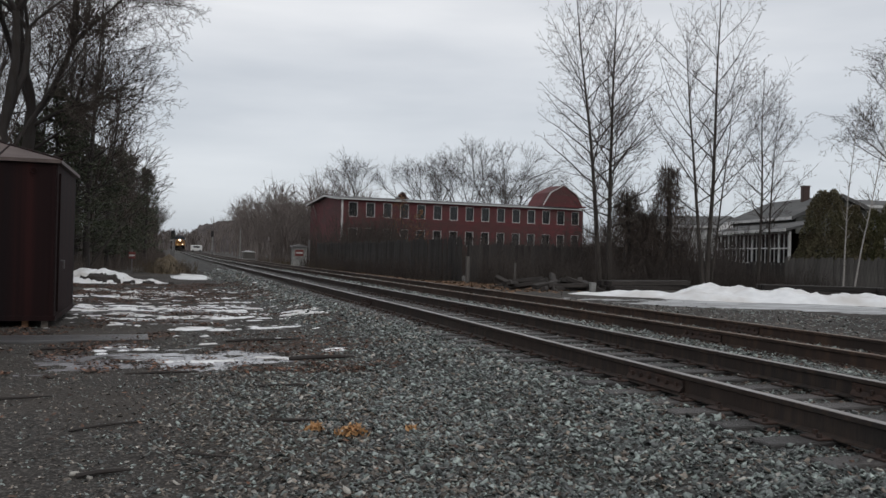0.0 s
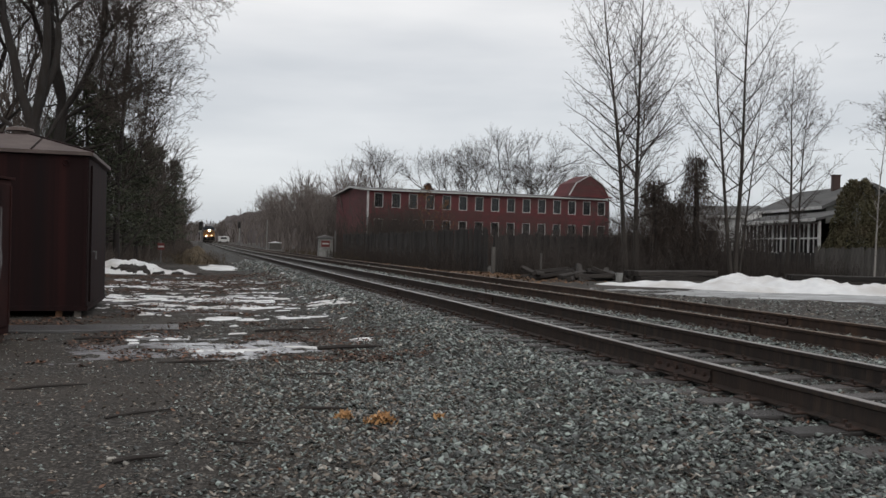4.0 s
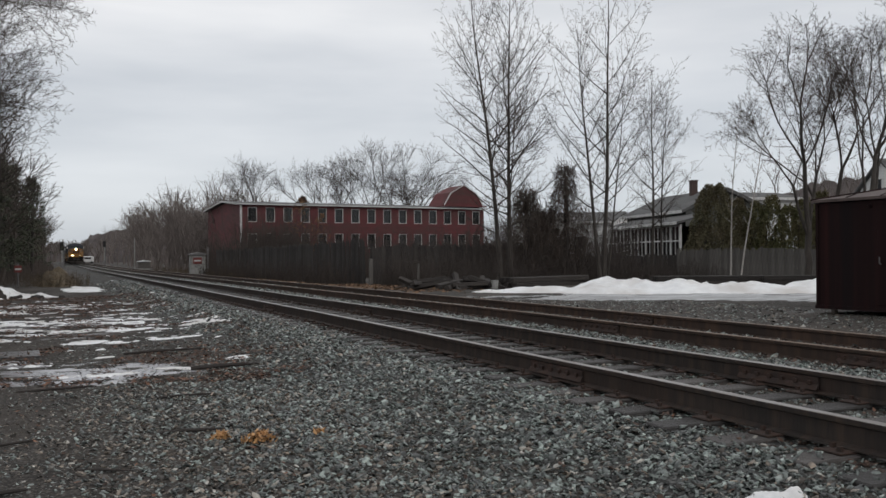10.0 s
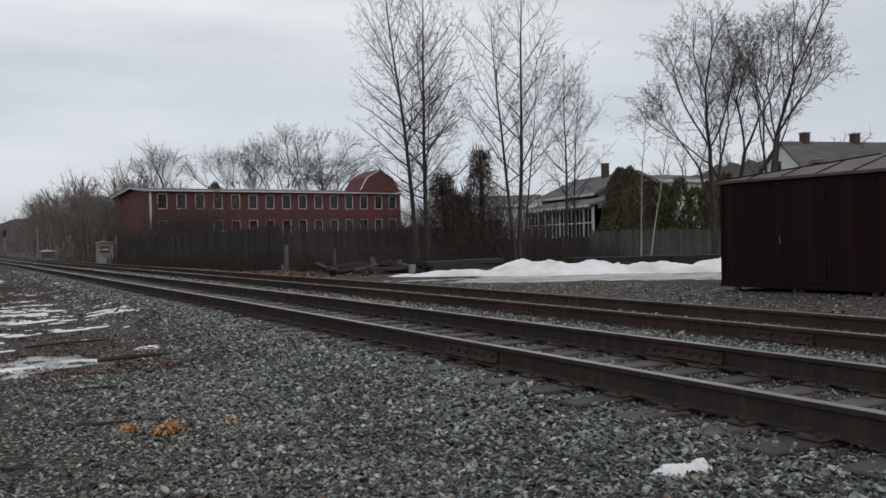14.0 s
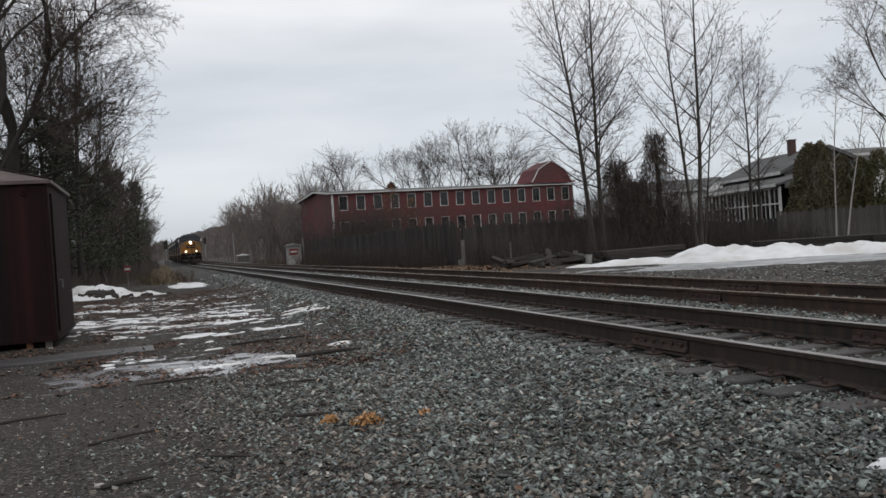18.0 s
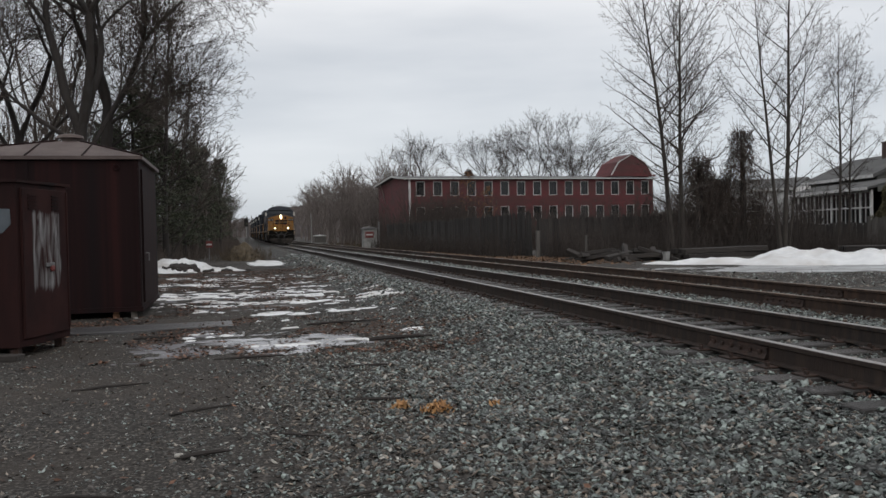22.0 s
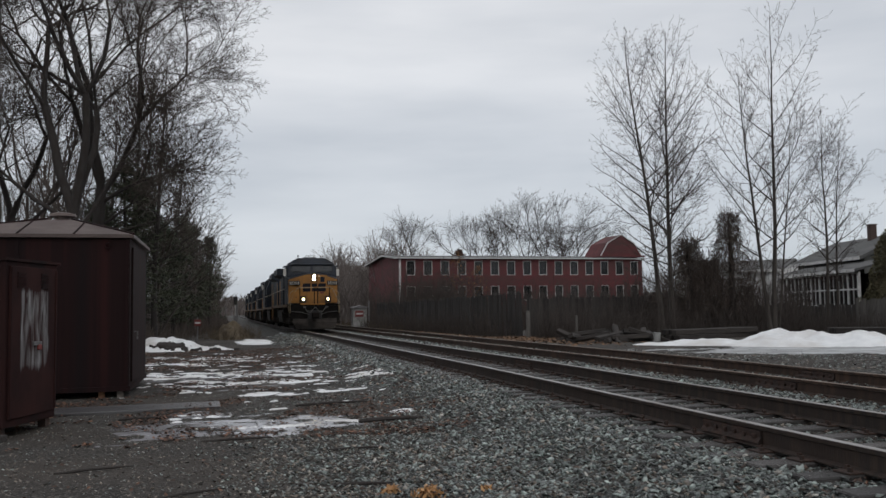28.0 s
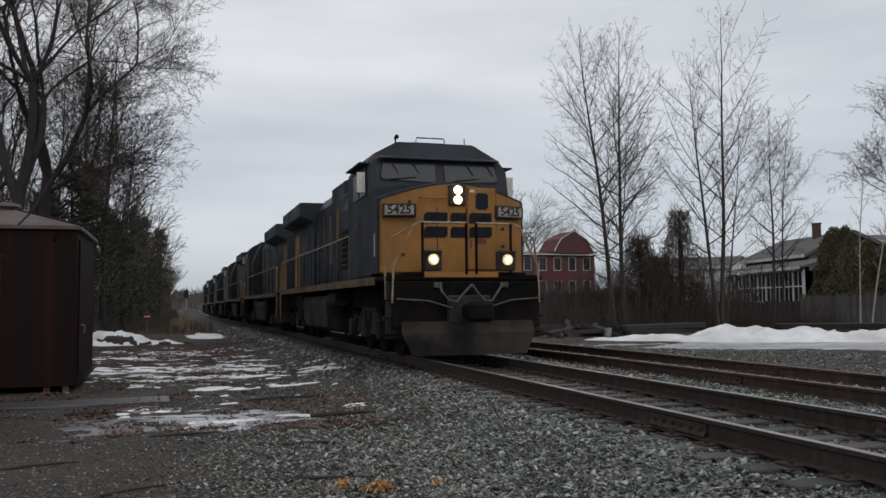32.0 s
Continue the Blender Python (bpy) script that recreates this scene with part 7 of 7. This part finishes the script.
    part("equipment_cabinet", prism([(-1.42, 1.6), (1.42, 1.6), (1.42, 3.3), (1.0, 4.30), (-1.0, 4.30), (-1.42, 3.3)], 3.92, 5.58, "y", None, 0.02), B, L)
    part("radiator_housing", prism([(-1.05, 1.6), (1.05, 1.6), (1.05, 3.68), (1.5, 3.86), (1.5, 4.30), (-1.5, 4.30), (-1.5, 3.86), (-1.05, 3.68)], 14.2, 20.0, "y", None, 0.02), B, L, "flared radiator housing")
    part("dynamic_brake_hood", box(-0.97, 8.0, 3.9, 0.97, 10.6, 4.37, 0.04), B, L)
    part("exhaust_stack", box(-0.35, 12.3, 4.34, 0.35, 13.2, 4.52, 0.03), D, L)
    for s in (-1, 1):
        for k in range(7):
            y = 5.95 + 1.15 * k
            door = part("hood_door", box(min(s * 0.982, s * 1.0), y, 1.75, max(s * 0.982, s * 1.0), y + 1.0, 3.7, 0.004), B, L)
            part("door_latch", box(min(s * 1.001, s * 1.02), y + 0.9, 2.5, max(s * 1.001, s * 1.02), y + 0.94, 2.66), M["steel_grey"], door)
        for k in range(7):
            part("louvre", box(min(s * 1.422, s * 1.45), 4.0, 1.9 + 0.14 * k, max(s * 1.422, s * 1.45), 4.6, 1.97 + 0.14 * k, 0.004), D, L)
            part("louvre", box(min(s * 1.422, s * 1.45), 4.65, 1.9 + 0.14 * k, max(s * 1.422, s * 1.45), 5.4, 1.97 + 0.14 * k, 0.004), D, L)
        for y0, y1, z0, z1 in ((6.0, 6.5, 2.0, 3.7), (7.1, 7.5, 2.0, 3.7), (7.5, 8.2, 2.0, 2.4), (8.9, 9.4, 2.0, 3.7), (10.4, 10.8, 2.2, 3.6)):
            part("side_lettering_block", box(min(s * 1.003, s * 1.008), y0, z0, max(s * 1.003, s * 1.008), y1, z1), M["worn_yellow"], L, "worn yellow marking block")
        part("yellow_end_panel", box(min(s * 1.052, s * 1.058), 18.4, 1.7, max(s * 1.052, s * 1.058), 19.9, 3.5), M["loco_yellow"], L, "faded yellow end panel")
        part("cab_mark", box(min(s * 1.523, s * 1.528), 2.3, 2.70, max(s * 1.523, s * 1.528), 2.7, 2.82), M["sill_dirt"], cab, "worn yellow marks")
        # tanks, trucks
    tank = [(-1.40, 1.30), (-1.48, 1.1), (-1.40, 0.45), (-1.0, 0.32), (1.0, 0.32), (1.40, 0.45), (1.48, 1.1), (1.40, 1.30)]
    part("fuel_tank", prism(tank, 8.2, 13.6, "y", None, 0.03), S, L, "dusty grey fuel tank")
    for s in (-1, 1):
        part("air_reservoir", rod([(s * 1.25, 6.6, 1.22), (s * 1.25, 8.1, 1.22)], 0.20, 12), S, L)
        part("battery_box", box(min(s * 1.0, s * 1.46), 13.8, 0.6, max(s * 1.0, s * 1.46), 15.2, 1.38, 0.02), D, L)
    for y0 in (3.2, 17.0):
        for s in (-1, 1):
            tf = part("truck_frame", prism([(y0 - 2.3, 0.62), (y0 - 2.0, 0.42), (y0 + 2.0, 0.42), (y0 + 2.3, 0.62), (y0 + 2.3, 0.86), (y0 + 1.2, 0.80), (y0 + 0.9, 1.0), (y0 - 0.9, 1.0), (y0 - 1.2, 0.80), (y0 - 2.3, 0.86)], min(s * 1.02, s * 1.16), max(s * 1.02, s * 1.16), "x", None, 0.015), S, L, "dusty truck side frame")
            for k in (-1, 0, 1):
                part("axle_box", box(min(s * 1.10, s * 1.30), y0 + 1.85 * k - 0.2, 0.34, max(s * 1.10, s * 1.30), y0 + 1.85 * k + 0.2, 0.74, 0.03), S, tf)
                for e in (-0.32, 0.32):
                    part("spring", rod([(s * 1.12, y0 + 1.85 * k + e, 0.55), (s * 1.12, y0 + 1.85 * k + e, 0.92)], 0.07, 8), D, tf)
    for y0 in (3.2, 17.0):
        for k in (-1, 0, 1):
            bm = rod([(-0.95, 0, 0), (0.95, 0, 0)], 0.09, 8)
            for s in (-1, 1):
                x = s * 0.7525
                rod([(x - s * 0.10, 0, 0), (x - s * 0.07, 0, 0), (x - s * 0.068, 0, 0), (x + s * 0.07, 0, 0)], [0.56, 0.56, 0.525, 0.515], 20, bm)
                box(min(x + s * 0.068, x + s * 0.082), -0.30, -0.05, max(x + s * 0.068, x + s * 0.082), 0.30, 0.05, 0, bm)
            part("wheelset", bm, D, L, "", pose(0, along(y0 + 1.85 * k), 0.524))
    # the long hood and running gear are laid out at drawing length and set to the built length here
    for c in L.children:
        for ob in [c] + list(c.children):
            if not c.name.startswith(("wheelset", "windscreen_frame", "number_board")):
                for v in ob.data.vertices:
                    v.co.y = along(v.co.y)
    return L


lead = build_locomotive()
TRAIN = [lead] + [copy_thing(lead, pose(0, 0, 0)) for _ in range(5)]
for unit in TRAIN[1:]:
    tagged(unit, "dark blue freight locomotive with yellow ends, coupled behind the leading one")
    for c in unit.children:
        if c.name.startswith(("headlamp_box", "ditch_light_box")):
            for g in c.children:
                for lens in [g] + list(g.children):
                    lens.data = lens.data.copy()
                    lens.data.materials[0] = M["board_white"]

# where the leading nose is, second by second
NOSE = [(0.0, 265.0), (3.0, 247.3), (6.0, 228.5), (9.0, 207.5), (13.0, 175.5), (16.0, 151.0), (19.0, 126.5), (21.0, 110.3), (23.0, 94.2), (25.0, 77.8), (26.0, 69.5),
        (27.0, 61.0), (28.0, 52.4), (29.0, 43.6), (30.0, 34.5), (31.0, 25.3), (32.0, 15.95)]


def motions():
    for k, unit in enumerate(TRAIN):
        rows = []
        for t, y in NOSE:
            q = y + 18.0 * k
            z = fall(q + 10)
            rows.append((t, pose(5.23, q, z) if k == 0 else pose(5.23, q + 15.55, z, 0, 0, 180)))
        walk(unit, rows)
    times = np.arange(0, 32.001, 0.08)
    ys = np.interp(times, [t for t, _ in NOSE], [y for _, y in NOSE])
    for c in lead.children:
        if c.name.startswith("wheelset"):
            p = c.matrix_basis.translation.copy()
            walk(c, [(float(t), pose(p.x, p.y, p.z, math.degrees(y / 0.52) % 360, 0, 0)) for t, y in zip(times, ys)])


motions()
